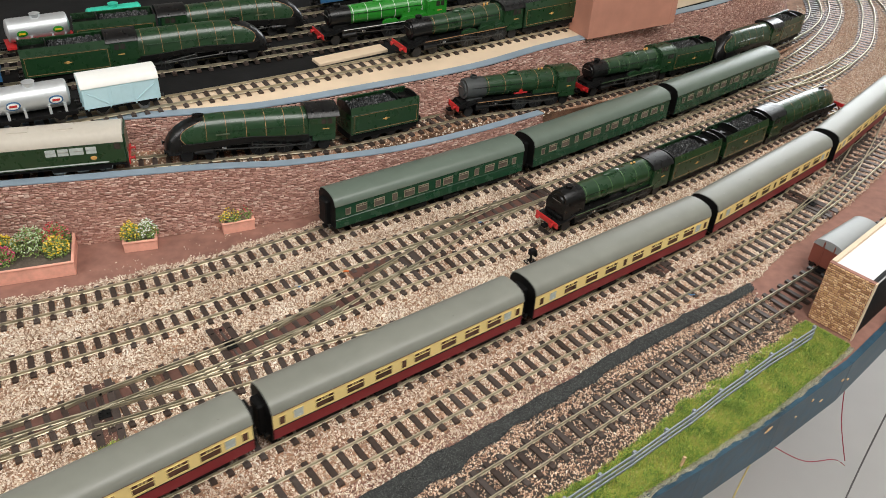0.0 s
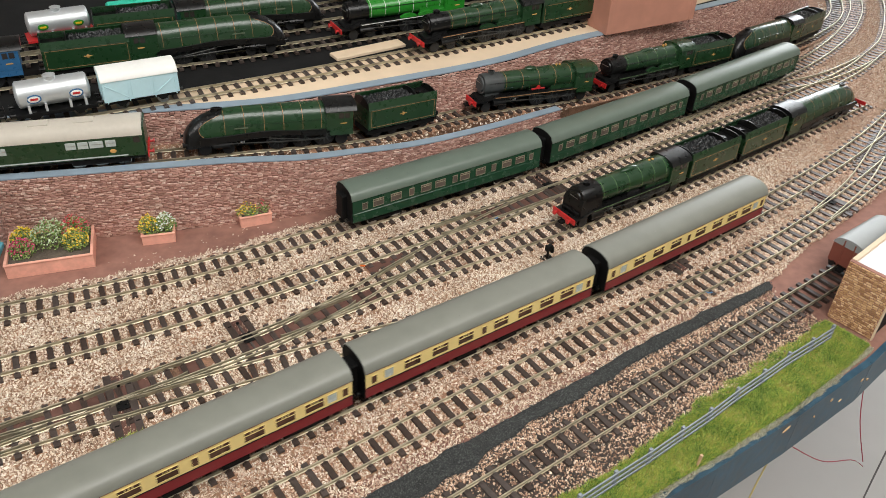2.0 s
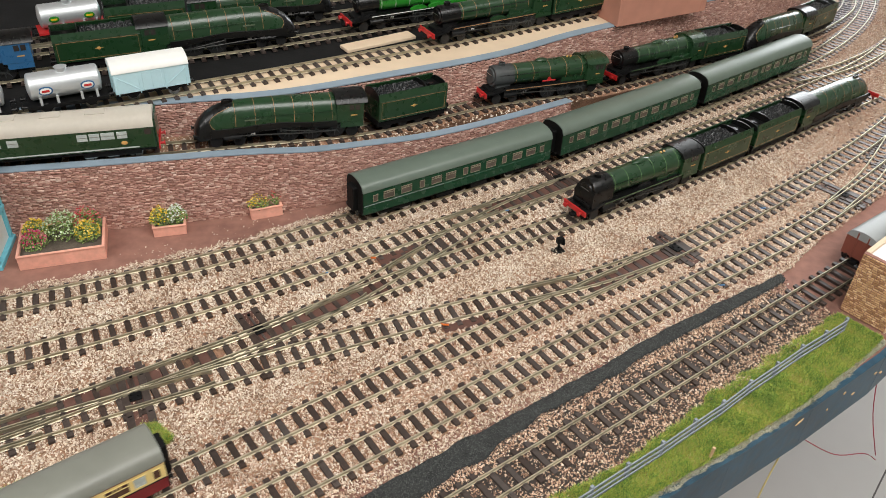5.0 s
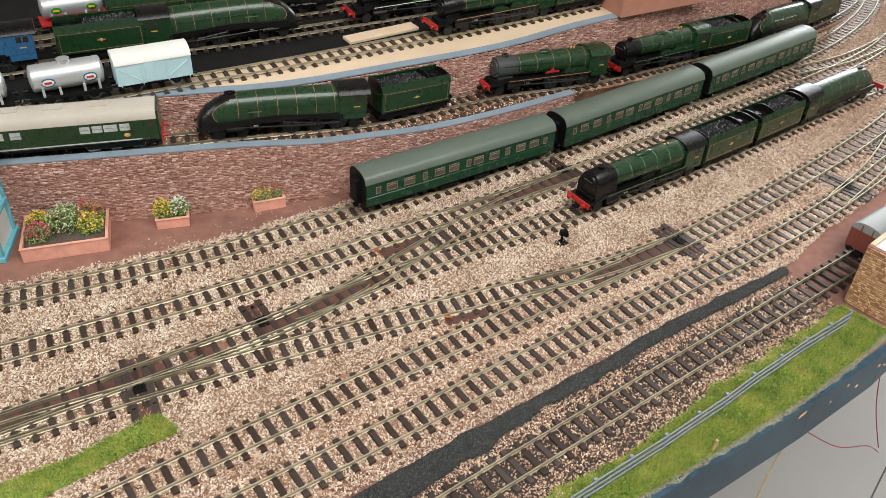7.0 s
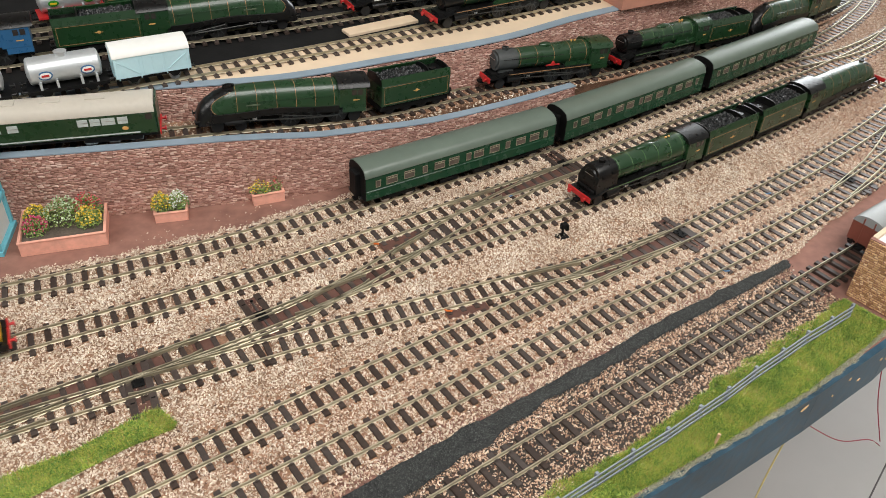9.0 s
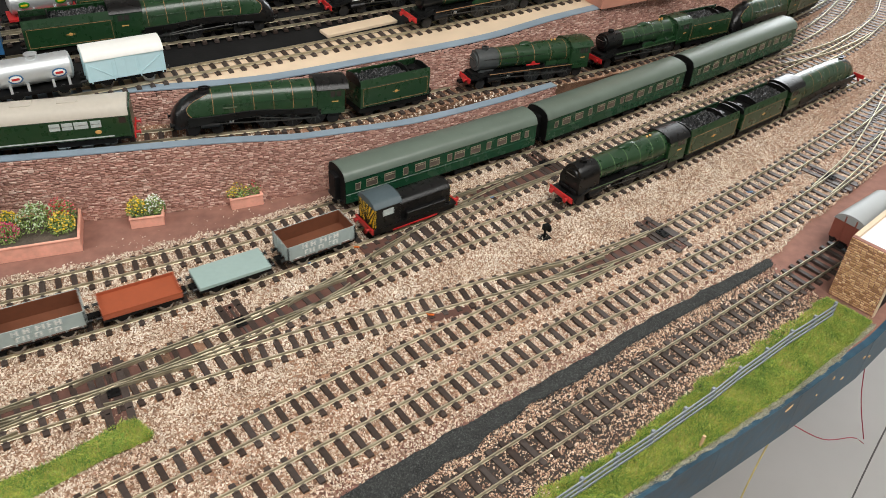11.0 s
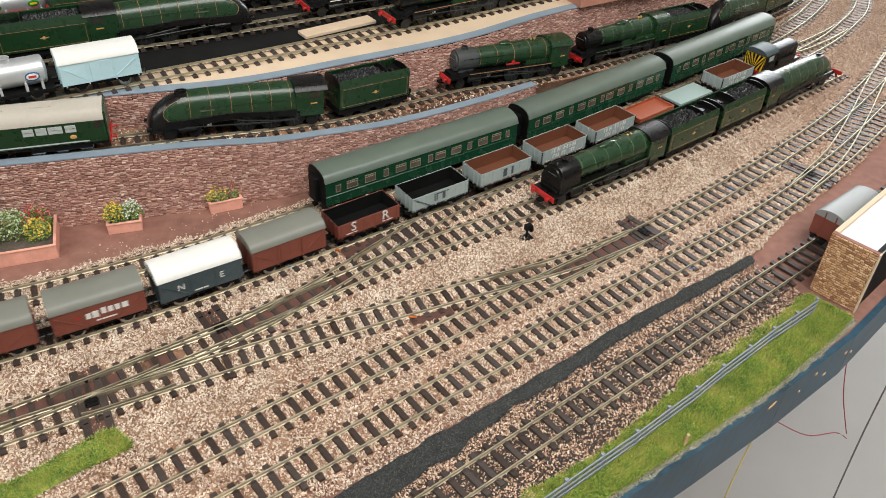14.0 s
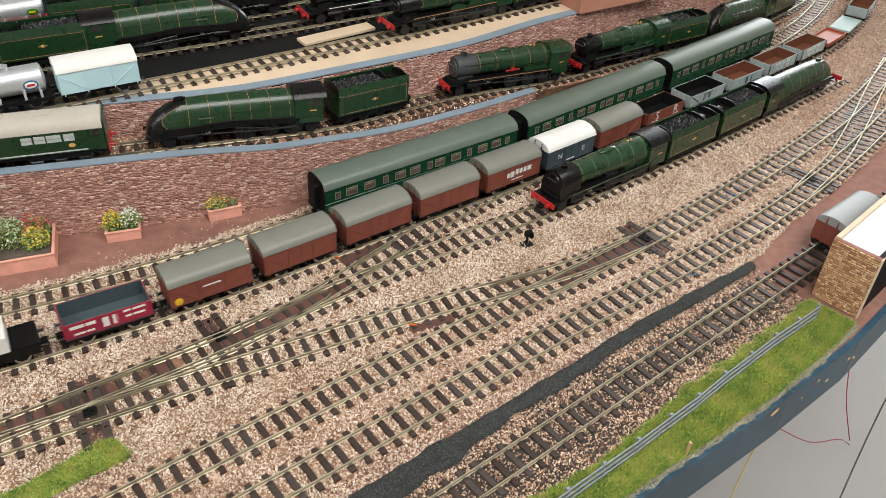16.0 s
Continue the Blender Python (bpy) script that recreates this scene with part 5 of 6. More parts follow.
    for s in (-1, 1):
        part("plate_edge", built(box, -0.083, 0.06, *sorted((s * 0.0165, s * 0.0167)), 0.0184, 0.0192), M[lined], c)
        if nameplate:
            plate_bm = bmesh.new()
            box(plate_bm, -0.012, 0.008, *sorted((s * 0.0138, s * 0.0146)), 0.0232, 0.0250, 0.0002)
            tube(plate_bm, (-0.002, s * 0.0138, 0.0258), (-0.002, s * 0.0147, 0.0258), 0.0026, 14)
            part("nameplate", plate_bm, M[nameplate], c, "small red nameplate with a round badge")
        for x in (-0.005, -0.030, -0.054) if splashers else ():
            bm = bmesh.new()
            loft(bm, [[(x + 0.0115 * math.cos(t), y, 0.0196 + 0.0048 * math.sin(t)) for t in [math.pi * k / 10 for k in range(11)]] for y in (s * 0.0125, s * 0.0160)])
            part("splasher", bm, M[mat], c)
    part("frame", built(box, -0.083, 0.08, -0.0085, 0.0085, 0.0065, 0.0185), M["dull_black"], c)
    cab(c, mat, -0.084, -0.056, cabroof)
    motion_gear(c, (-0.005, -0.030, -0.054), 0.0122)
    front_end(c, 0.086, beam)
    return c


def streamliner(mat, label, group, bands=6):
    """A tender engine in a wedge-fronted casing; forward is nose first."""
    c = thing("steam_locomotive", label, "locomotive", group)

    def ring(x, half, top, low=0.0195, p=2.3, n=18):
        pts = [(x, -half, low)]
        for i in range(n + 1):
            t = math.pi * i / n
            cx, sz = math.cos(t), math.sin(t)
            pts.append((x, -half * math.copysign(abs(cx) ** (2 / p), cx), low + (top - low) * abs(sz) ** (2 / p)))
        return pts + [(x, half, low)]
    form = ((-0.055, 0.0164, 0.0450, 0.0195, 2.5), (-0.03, 0.0163, 0.0455, 0.0195, 2.4), (0.0, 0.0160, 0.0457, 0.0195, 2.35), (0.03, 0.0156, 0.0455, 0.0195, 2.3), (0.05, 0.0151, 0.0445, 0.0180, 2.25), (0.060, 0.0149, 0.0430, 0.0150, 2.3), (0.070, 0.0146, 0.0388, 0.0115, 2.4), (0.078, 0.0139, 0.0330, 0.0092, 2.5), (0.084, 0.0126, 0.0265, 0.0082, 2.6), (0.0875, 0.0104, 0.0200, 0.0082, 2.6), (0.089, 0.006, 0.0135, 0.0092, 2.4))
    xs = np.array([f[0] for f in form])
    rows = []
    for x in np.r_[np.linspace(-0.055, 0.045, 9), np.linspace(0.046, 0.089, 62)]:
        w, z, l, pw = [float(np.interp(x, xs, [f[k] for f in form])) for k in (1, 2, 3, 4)]
        rows.append(ring(float(x), w, z, l, pw, 28))
    green, dark = bmesh.new(), bmesh.new()
    for a, b in zip(rows, rows[1:]):
        for k in range(len(a) - 1):
            q = (a[k], a[k + 1], b[k + 1], b[k])
            cx, cz = sum(v[0] for v in q) / 4, sum(v[2] for v in q) / 4
            edge = 0.0505 + 0.0235 * max(0.0, 1 - ((cz - 0.0275) / 0.0150) ** 2)
            tgt = dark if cx > edge else green
            tgt.faces.new([tgt.verts.new(v) for v in q])
    green.faces.new([green.verts.new(v) for v in rows[0]])
    dark.faces.new([dark.verts.new(v) for v in rows[-1]])
    for tgt in (green, dark):
        bmesh.ops.remove_doubles(tgt, verts=tgt.verts, dist=1e-6)
    casing = part("casing", green, M[mat], c, smooth=True)
    part("nose", dark, M["black"], c, "black wedge-shaped nose", smooth=True)
    for s in (-1, 1):
        bm = bmesh.new()
        prev = None
        for z in np.linspace(0.0140, 0.0415, 26):
            x = 0.0505 + 0.0235 * max(0.0, 1 - ((z - 0.0275) / 0.0150) ** 2)
            half, top, low, pw = [float(np.interp(x, xs, [f[k] for f in form])) for k in (1, 2, 3, 4)]
            y = half * max(0.0, 1 - min(1.0, max(0.0, (z - low) / (top - low))) ** pw) ** (1 / pw)
            here = Vector((x, s * (y + 0.0001), z))
            if prev is not None:
                tube(bm, prev, here, 0.00028, 5)
            prev = here
        part("nose_lining", bm, M["lining"], casing, "thin orange line round the nose")
    bm = bmesh.new()
    loft(bm, [[(x + 0.0056 * k * math.cos(t), 0.0026 * k * math.sin(t), z) for t in [2 * math.pi * i / 16 for i in range(16)]] for x, z, k in ((0.0545, 0.041, 1.2), (0.0545, 0.0460, 1), (0.0545, 0.0466, 1.05), (0.0545, 0.0466, 0.75), (0.0545, 0.0455, 0.7))])
    part("chimney", bm, M["black"], c, smooth=True)
    for s in (-1, 1):
        bm = bmesh.new()
        rows = []
        for x in np.linspace(0.074, -0.055, 26):
            drop = 0.0195 + 0.0028 * math.exp(-((x - 0.01) / 0.03) ** 2)
            low = 0.0155 + 0.0035 * max(0, 1 - abs(x - 0.0) / 0.05) if x < 0.055 else 0.0130
            rows.append([(x, s * 0.0164, low), (x, s * 0.0172, low), (x, s * 0.0172, drop + 0.0022), (x, s * 0.0158, drop + 0.0024)])
        loft(bm, rows)
        part("valance", bm, M["black"], c, "curved black side skirt")
        bm = bmesh.new()
        tube(bm, (0.046, s * 0.0158, 0.0335), (-0.05, s * 0.0167, 0.0335), 0.0003, 6)
        part("handrail", bm, M[mat], casing)
        part("nameplate", built(box, 0.026, 0.040, *sorted((s * 0.0155, s * 0.0160)), 0.0288, 0.0302), M["band_dark"], casing, "dull nameplate, drawn as a bar")
    for x in np.linspace(0.049, -0.05, bands):
        w = float(np.interp(-x, (-0.05, -0.03, 0, 0.03, 0.055), (0.0150, 0.0156, 0.0160, 0.0163, 0.0164))) + 0.00022
        top = float(np.interp(-x, (-0.05, -0.03, 0, 0.03, 0.055), (0.0445, 0.0455, 0.0457, 0.0455, 0.0450))) + 0.0002
        bm = bmesh.new()
        loft(bm, [ring(x + o, w, top, 0.0235, 2.35) for o in (-0.00026, 0.00026)], cap=False, closed=False)
        part("lining_band", bm, M["lining"], casing)
    part("frame", built(box, -0.083, 0.078, -0.0085, 0.0085, 0.0065, 0.0195), M["dull_black"], c)
    cab(c, mat, -0.084, -0.055, "black", 0.0462)
    motion_gear(c, (-0.005, -0.030, -0.054), 0.0122)
    buffers(c, 0.086, 1, 0.0130)
    coupling(c, 0.084, 1)
    return c


def diesel(label):
    c = thing("diesel_locomotive", label, "locomotive", "stock on the middle line")
    h, w = 0.112, 0.0175
    part("body", built(box, -h, h, -w, w, 0.0118, 0.0345, 0.0008), M["loco_green"], c)
    bm = bmesh.new()
    loft(bm, [arch(x, w + 0.0003, 0.0343, 0.0352, 0.0118, 14, 2.2) for x in (-h, h)])
    part("roof", bm, M["stone_roof"], c, "pale stone-grey roof", smooth=True)
    for s in (-1, 1):
        part("waist_band", built(box, -h + 0.003, h - 0.016, *sorted((s * w, s * (w + 0.0002))), 0.0135, 0.0148), M["pale_pane"], c, "pale waist stripe")
        for x in (0.046, 0.057, 0.069, 0.082, -0.015, -0.03):
            k = 0.0062 if x == 0.069 else 0.0047
            g = part("engine_window", built(box, x - k, x + k, *sorted((s * w, s * (w + 0.0003))), 0.0245, 0.0318, 0.0002), M["pale_pane"], c, "pale square-paned window")
            part("glazing_bar", built(box, x - k, x + k, *sorted((s * (w + 0.0003), s * (w + 0.0005))), 0.0282, 0.0285), M["steel"], g)
        bm = bmesh.new()
        bmesh.ops.create_uvsphere(bm, u_segments=12, v_segments=6, radius=1, matrix=Matrix.Translation((0.083, s * w, 0.0195)) @ Matrix.Diagonal((0.003, 0.0004, 0.0022, 1)))
        part("emblem", bm, M["emblem"], c)
        part("cab_window", built(box, h - 0.009, h - 0.003, *sorted((s * w, s * (w + 0.0002))), 0.027, 0.033), M["glass"], c)
    for d in (-1, 1):
        part("cab_front", built(box, *sorted((d * h, d * (h + 0.002))), -w + 0.001, w - 0.001, 0.0118, 0.042, 0.0008), M["loco_green"], c)
        part("buffer_beam", built(box, *sorted((d * (h + 0.002), d * (h + 0.0032))), -w, w, 0.0095, 0.0135), M["red"], c)
        buffers(c, d * (h + 0.003), d, 0.0125, "red")
        b = part("bogie", built(box, d * 0.07 - 0.027, d * 0.07 + 0.027, -0.0145, 0.0145, 0.0045, 0.0092, 0.0008), M["dull_black"], c)
        wheel_set(b, (d * 0.07 - 0.021, d * 0.07, d * 0.07 + 0.021), 0.0066)
    part("underframe", built(box, -h, h, -0.0155, 0.0155, 0.0088, 0.0118), M["dull_black"], c)
    for x in (-0.07, -0.02, 0.02, 0.06):
        part("roof_hatch", built(box, x - 0.009, x + 0.009, -0.006, 0.006, 0.0462, 0.0474, 0.0003), M["stone_roof"], c)
    return c


def shunter():
    c = thing("shunting_locomotive", "black diesel shunter with yellow and black striped ends", "locomotive", "goods train")
    h, w = 0.049, 0.0168
    part("running_plate", built(box, -h, h, -w, w, 0.0112, 0.0130), M["black"], c)
    part("frame", built(box, -h, h, -0.0148, 0.0148, 0.0048, 0.0112, 0.0005), M["black"], c)
    bm = bmesh.new()
    loft(bm, [arch(x, 0.0118, 0.0130, 0.0300, 0.0048, 10) for x in (-0.018, h - 0.005)])
    hood = part("hood", bm, M["black"], c, smooth=True)
    for s in (-1, 1):
        for x in np.linspace(-0.012, 0.038, 6):
            part("hood_door", built(box, x - 0.0038, x + 0.0038, *sorted((s * 0.0118, s * 0.0122)), 0.0145, 0.0290), M["black"], hood)
        part("side_box", built(box, -0.010, 0.036, *sorted((s * 0.0118, s * 0.0162)), 0.0130, 0.0205, 0.0005), M["black"], c)
        bm = bmesh.new()
        box(bm, -0.026, 0.026, *sorted((s * 0.0152, s * 0.0160)), 0.0050, 0.0064)
        part("coupling_rod", bm, M["red"], c, "red side rod")
    body = part("cab", built(box, -h + 0.003, -0.018, -w + 0.0008, w - 0.0008, 0.013, 0.036, 0.0004), M["black"], c)
    bm = bmesh.new()
    loft(bm, [arch(x, w - 0.0002, 0.0358, 0.0362, 0.0068, 12) for x in (-h + 0.0015, -0.0165)])
    part("cab_roof", bm, M["slate"], c, "blue-grey cab roof", smooth=True)
    for s in (-1, 1):
        part("cab_window", built(box, -0.038, -0.026, *sorted((s * (w - 0.0008), s * (w - 0.0005))), 0.026, 0.033), M["pale_pane"], body)
    for x, d, half, z1 in ((-h + 0.003, -1, 0.0155, 0.0345), (h - 0.005, 1, 0.0112, 0.031)):
        e = part("striped_end", built(box, *sorted((x, x + d * 0.0006)), -half, half, 0.0132, z1), M["yellow"], c, "yellow end with black chevron stripes")
        for k in range(-6, 7):
            bm = bmesh.new()
            y0 = k * 0.0066
            for s in (-1, 1):
                pts = [(s * max(0, min(half, y0 + o + (z - 0.0132))), z) for z, o in ((0.0134, 0), (0.0134, 0.0034), (z1 - 0.0002, 0.0034), (z1 - 0.0002, 0))]
                if abs(pts[0][0] - pts[1][0]) + abs(pts[2][0] - pts[3][0]) > 0.0008 and d < 0:
                    loft(bm, [[(xx, y, z) for y, z in pts] for xx in (x + d * 0.0006, x + d * 0.0009)])
            if bm.verts:
                part("stripe", bm, M["black"], e)
            else:
                bm.free()
    for d in (-1, 1):
        part("buffer_beam", built(box, *sorted((d * h, d * (h + 0.0014))), -w, w, 0.0085, 0.0140), M["red"], c, "red buffer beam")
        buffers(c, d * (h + 0.001), d, 0.0118, "red")
    wheel_set(c, (-0.026, 0.0, 0.026), 0.0085, tyre="wheel")
    return c


def put(ob, line, x=None, y=None, s=None, turn=0.0, wheelbase=0.08):
    ob.matrix_basis = on_track(line, near(line, x, y) if s is None else s, wheelbase, turn)
    return ob


# stock that stands still
su = lambda x, y: near("u", x, y)
put(diesel("dark green diesel locomotive with stone-grey roof and pale stripe"), "u", s=su(-0.237, 0.74) - 0.118)
mid = "stock on the middle line"
a4 = streamliner("loco_green", "dark green streamlined steam locomotive with black wedge nose", mid)
put(a4, "u", s=su(-0.201, 0.76) + 0.078, turn=180)
tn = tender("loco_green", "dark green tender heaped with coal behind the streamlined engine", mid)
put(tn, "u", s=su(-0.201, 0.76) + 0.222, turn=180)
wc = pacific("loco_green", "green steam locomotive with plain grey smokebox and red beam", mid, "grey_smokebox", bands=5, cabroof="loco_green", girth=1.08, splashers=False, nameplate="red")
put(wc, "u", s=su(0.083, 0.925) + 0.086, turn=180)
a3 = pacific("loco_green", "green steam locomotive with black smokebox on the rising line", mid, lined="band_lit", cabroof="loco_green", banjo=True)
put(a3, "u", s=su(0.254, 1.06) + 0.062, turn=180)
put(copy_thing(tn, Matrix()), "u", s=su(0.254, 1.06) + 0.192, turn=180)
put(copy_thing(a4, Matrix()), "u", s=su(0.254, 1.06) + 0.337, turn=180)
put(copy_thing(tn, Matrix()), "u", s=su(0.254, 1.06) + 0.470, turn=180)
gc = coach("mid_green", "mid_green", "green_roof", "plain dark green passenger coach with grey-green roof", "green coaches", L=0.244, gutters=True, pane="coach_glass")
s0 = near("a", -0.036, 0.755)
put(gc, "a", s=s0 + 0.108, wheelbase=0.16)
put(copy_thing(gc, Matrix()), "a", s=s0 + 0.367, wheelbase=0.16)
put(copy_thing(gc, Matrix()), "a", s=s0 + 0.627, wheelbase=0.16)
mid = "engines on the inner siding"
a2 = pacific("loco_green", "dark green steam locomotive with black front and red beam", mid, "black", True, lined="band_lit", girth=1.12, banjo=True, splashers=False)
sc = near("c", 0.175, 0.775)
put(a2, "c", s=sc + 0.092, turn=180)
put(copy_thing(tn, Matrix()), "c", s=sc + 0.228, turn=180)
put(copy_thing(tn, Matrix()), "c", s=sc + 0.325, turn=0)
put(copy_thing(a4, Matrix()), "c", s=sc + 0.462, turn=0)

# the upper yard
up = "stock in the upper yard"
put(tank_wagon("tank_silver", "silver tank wagon with oval white badges", "blue"), "v", s=near("v", -0.343, 0.757) + 0.011)
put(tank_wagon("tank_silver", "silver tank wagon with oval white badges at the yard edge", "blue"), "v", s=near("v", -0.343, 0.757) - 0.077)
put(van("pale_blue", "white_roof", "pale blue van with white roof", group=up), "v", s=near("v", -0.265, 0.815) - 0.009)
e1 = pacific("loco_green", "green express steam locomotive with black smokebox and red beam", up)
put(e1, "v", s=near("v", 0.01, 0.98) + 0.080, turn=180)
put(copy_thing(tn, Matrix()), "v", s=near("v", 0.01, 0.98) + 0.212, turn=180)
a5 = copy_thing(a4, Matrix())
sw = near("w", -0.146, 0.965) - 0.007
put(a5, "w", s=sw - 0.085, turn=0)
put(copy_thing(tn, Matrix()), "w", s=sw - 0.213, turn=0)
blue = streamliner("express_blue", "blue streamlined steam locomotive beside a green tender", up)
put(blue, "w", s=sw - 0.362, turn=180)
black_engine = pacific("black", "black steam locomotive facing the plywood strip", up, lined="black")
put(black_engine, "k", s=near("k", 0.0, 1.13) + 0.085, turn=180)
bright = pacific("apple_green", "bright green steam locomotive with red buffer beam", up, lined="white", cabroof="apple_green")
put(bright, "w", s=near("w", -0.095, 1.0) + 0.086, turn=180)
a6 = copy_thing(a4, Matrix())
sk = near("k", -0.143, 1.035) + 0.020
put(a6, "k", s=sk - 0.085, turn=0)
put(copy_thing(tn, Matrix()), "k", s=sk - 0.219, turn=0)
put(tank_wagon("tank_silver", "silver tank wagon with green badges on red frame", "green", frame_mat="red"), "m", s=near("m", -0.33, 0.99) - 0.092)
hop = tank_wagon("teal", "teal green bulk wagon", "", 0.07, "teal")
put(hop, "m", s=near("m", -0.33, 0.99) - 0.006)
put(coach("express_blue", "express_blue", "roof_grey", "blue coach at the back of the upper yard", up), "m", s=near("m", -0.02, 1.19))

# the brown van by the stone building
put(van("bauxite", "van_roof", "brown van with pale grey roof by the stone building", group="siding"), "g", s=near("g", 0.478, 0.735) + 0.013)


# ---- trains that run ----
def steam_train():
    """Crimson and cream coaches that roll away down the third line."""
    c = coach("crimson", "cream", "roof_grey", "crimson and cream passenger coach with grey roof", "crimson and cream train", frame_mat="cream", pane="compartment_glass")
    made = [(c, 2.626)]
    for s in (2.884, 3.140, 3.394, 3.652):
        made.append((copy_thing(c, Matrix()), s))
    return made


def goods_train():
    out = [(shunter(), 0.176)]
    g = open_wagon("wagon_grey", "inside_brown", "grey open wagon with brown inside and worn lettering")
    name_bars = [(u, u + 0.0016, 0.0210, 0.0260) for u in (-0.020, -0.0165, -0.0115, -0.008, -0.002, 0.003, 0.0065, 0.012, 0.0155)] + [(u, u + 0.0035, 0.0233, 0.0242) for u in (-0.020, -0.0115, -0.002, 0.0065, 0.012)]
    name_bars += [(u, u + 0.0013, 0.0148, 0.0192) for u in (-0.018, -0.013, -0.0095, -0.004, 0.0, 0.006, 0.011, 0.0145)] + [(u, u + 0.0032, 0.0183, 0.0192) for u in (-0.018, -0.004, 0.006, 0.011)] + [(-0.028, -0.022, 0.0130, 0.0138), (0.022, 0.028, 0.0130, 0.0138)]
    bars(name_bars, g, M["white"], 0.0158)
    for d in (-1, 1):
        for s in (-1, 1):
            part("corner_plate", built(box, *sorted((d * 0.0352, d * 0.0340)), *sorted((s * 0.0159, s * 0.0164)), 0.0105, 0.0272), M["dull_black"], g, "black iron corner plate")
    out += [(g, 0.072)]
    out += [(flat_wagon("pale_green", "pale grey-green flat wagon with plain deck", 0.0146, False), -0.012)]
    out += [(flat_wagon("orange_brown", "orange-brown low-sided wagon, empty"), -0.092)]
    out += [(copy_thing(g, Matrix()), -0.172), (copy_thing(g, Matrix()), -0.256)]
    g1 = open_wagon("wagon_grey", "inside_brown", "grey open wagon with dark upright lettering")
    bars([(-0.004, 0.001, 0.0150, 0.0245), (0.006, 0.010, 0.0150, 0.0245)], g1, M["slate"], 0.0158)
    out += [(g1, -0.341)]
    g2 = open_wagon("wagon_grey", "dull_black", "empty grey open wagon with black inside and dark stripe", posts="wagon_grey")
    bars([(-0.008, 0.010, 0.0235, 0.0248), (-0.008, -0.004, 0.016, 0.0235), (0.002, 0.006, 0.016, 0.0235)], g2, M["slate"], 0.0158)
    for s in (-1, 1):
        for d in (-1, 1):
            bm = bmesh.new()
            tube(bm, (d * 0.033, s * 0.0160, 0.0262 if d * s > 0 else 0.0125), (d * 0.012, s * 0.0160, 0.0125), 0.0007, 5)
            part("strap", bm, M["slate"], g2, "dark diagonal iron strap")
    out += [(g2, -0.427)]
    sr = open_wagon("bauxite", "dull_black", "empty brown open wagon with black inside and large white letters")
    lettered(sr, "S", 0.0145, 0.0164, -0.018, 0.0175)
    lettered(sr, "R", 0.0145, 0.0164, 0.018, 0.0175)
    bars([(-0.026, -0.014, 0.0145, 0.0155), (0.015, 0.026, 0.0145, 0.0155)], sr, M["white"], 0.0158)
    out += [(sr, -0.512)]
    v0 = van("bauxite", "roof_grey", "brown goods van with grey roof")
    ne = van("slate", "white_roof", "slate-grey goods van with white roof and white letters")
    lettered(ne, "N", 0.0088, 0.0168, -0.018, 0.0195)
    lettered(ne, "E", 0.0088, 0.0168, 0.018, 0.0195)
    bars([(-0.007, 0.005, 0.0140, 0.0152)], ne, M["white"], 0.0168)
    out += [(v0, -0.597), (ne, -0.680)]
    bi = van("bauxite", "roof_grey", "brown van with cream advertising lettering")
    bars([(-0.006, -0.001, 0.0195, 0.0262), (0.001, 0.005, 0.0212, 0.0275), (0.0065, 0.0105, 0.0212, 0.0268), (0.012, 0.016, 0.0212, 0.0268), (0.0175, 0.0225, 0.0212, 0.0268), (-0.011, -0.007, 0.020, 0.0255), (-0.004, 0.012, 0.0155, 0.0168)], bi, M["white"], 0.0168)
    bars([(-0.019, -0.016, 0.0225, 0.0245)], bi, M["red"], 0.0168, "red_mark")
    out += [(bi, -0.764)]
    out += [(copy_thing(v0, Matrix()), s) for s in (-0.849, -0.934, -1.019)]
    dot = van("bauxite", "roof_grey", "brown van with a round yellow disc on its side")
    for s in (-1, 1):
        bm = bmesh.new()
        tube(bm, (s * 0.030, s * 0.0166, 0.0165), (s * 0.030, s * 0.0170, 0.0165), 0.0036, 18)
        part("disc", bm, M["yellow"], dot)
    bars([(-0.008, 0.008, 0.0235, 0.0248)], dot, M["white"], 0.0168)
    out += [(dot, -1.104)]
    kh = open_wagon("wine", "slate", "wine-red open wagon, grey inside, white lettering")
    bars([(-0.030, -0.010, 0.0215, 0.0245), (-0.028, -0.012, 0.0150, 0.0170), (-0.005, 0.0, 0.0150, 0.0245), (0.003, 0.007, 0.0150, 0.0245), (0.012, 0.030, 0.0235, 0.0255), (0.013, 0.029, 0.0180, 0.0200)], kh, M["white"], 0.0158)
    out += [(kh, -1.190)]
    bk = flat_wagon("dull_black", "black flat wagon with an end platform and white hut", 0.015, True)
    part("platform", built(box, 0.014, 0.033, -0.0150, 0.0150, 0.015, 0.0185), M["dull_black"], bk)
    part("hut", built(box, -0.033, 0.012, -0.0150, 0.0150, 0.0145, 0.033, 0.0005), M["white"], bk)
    out += [(bk, -1.276)]
    return out


STEAM, GOODS = steam_train(), goods_train()

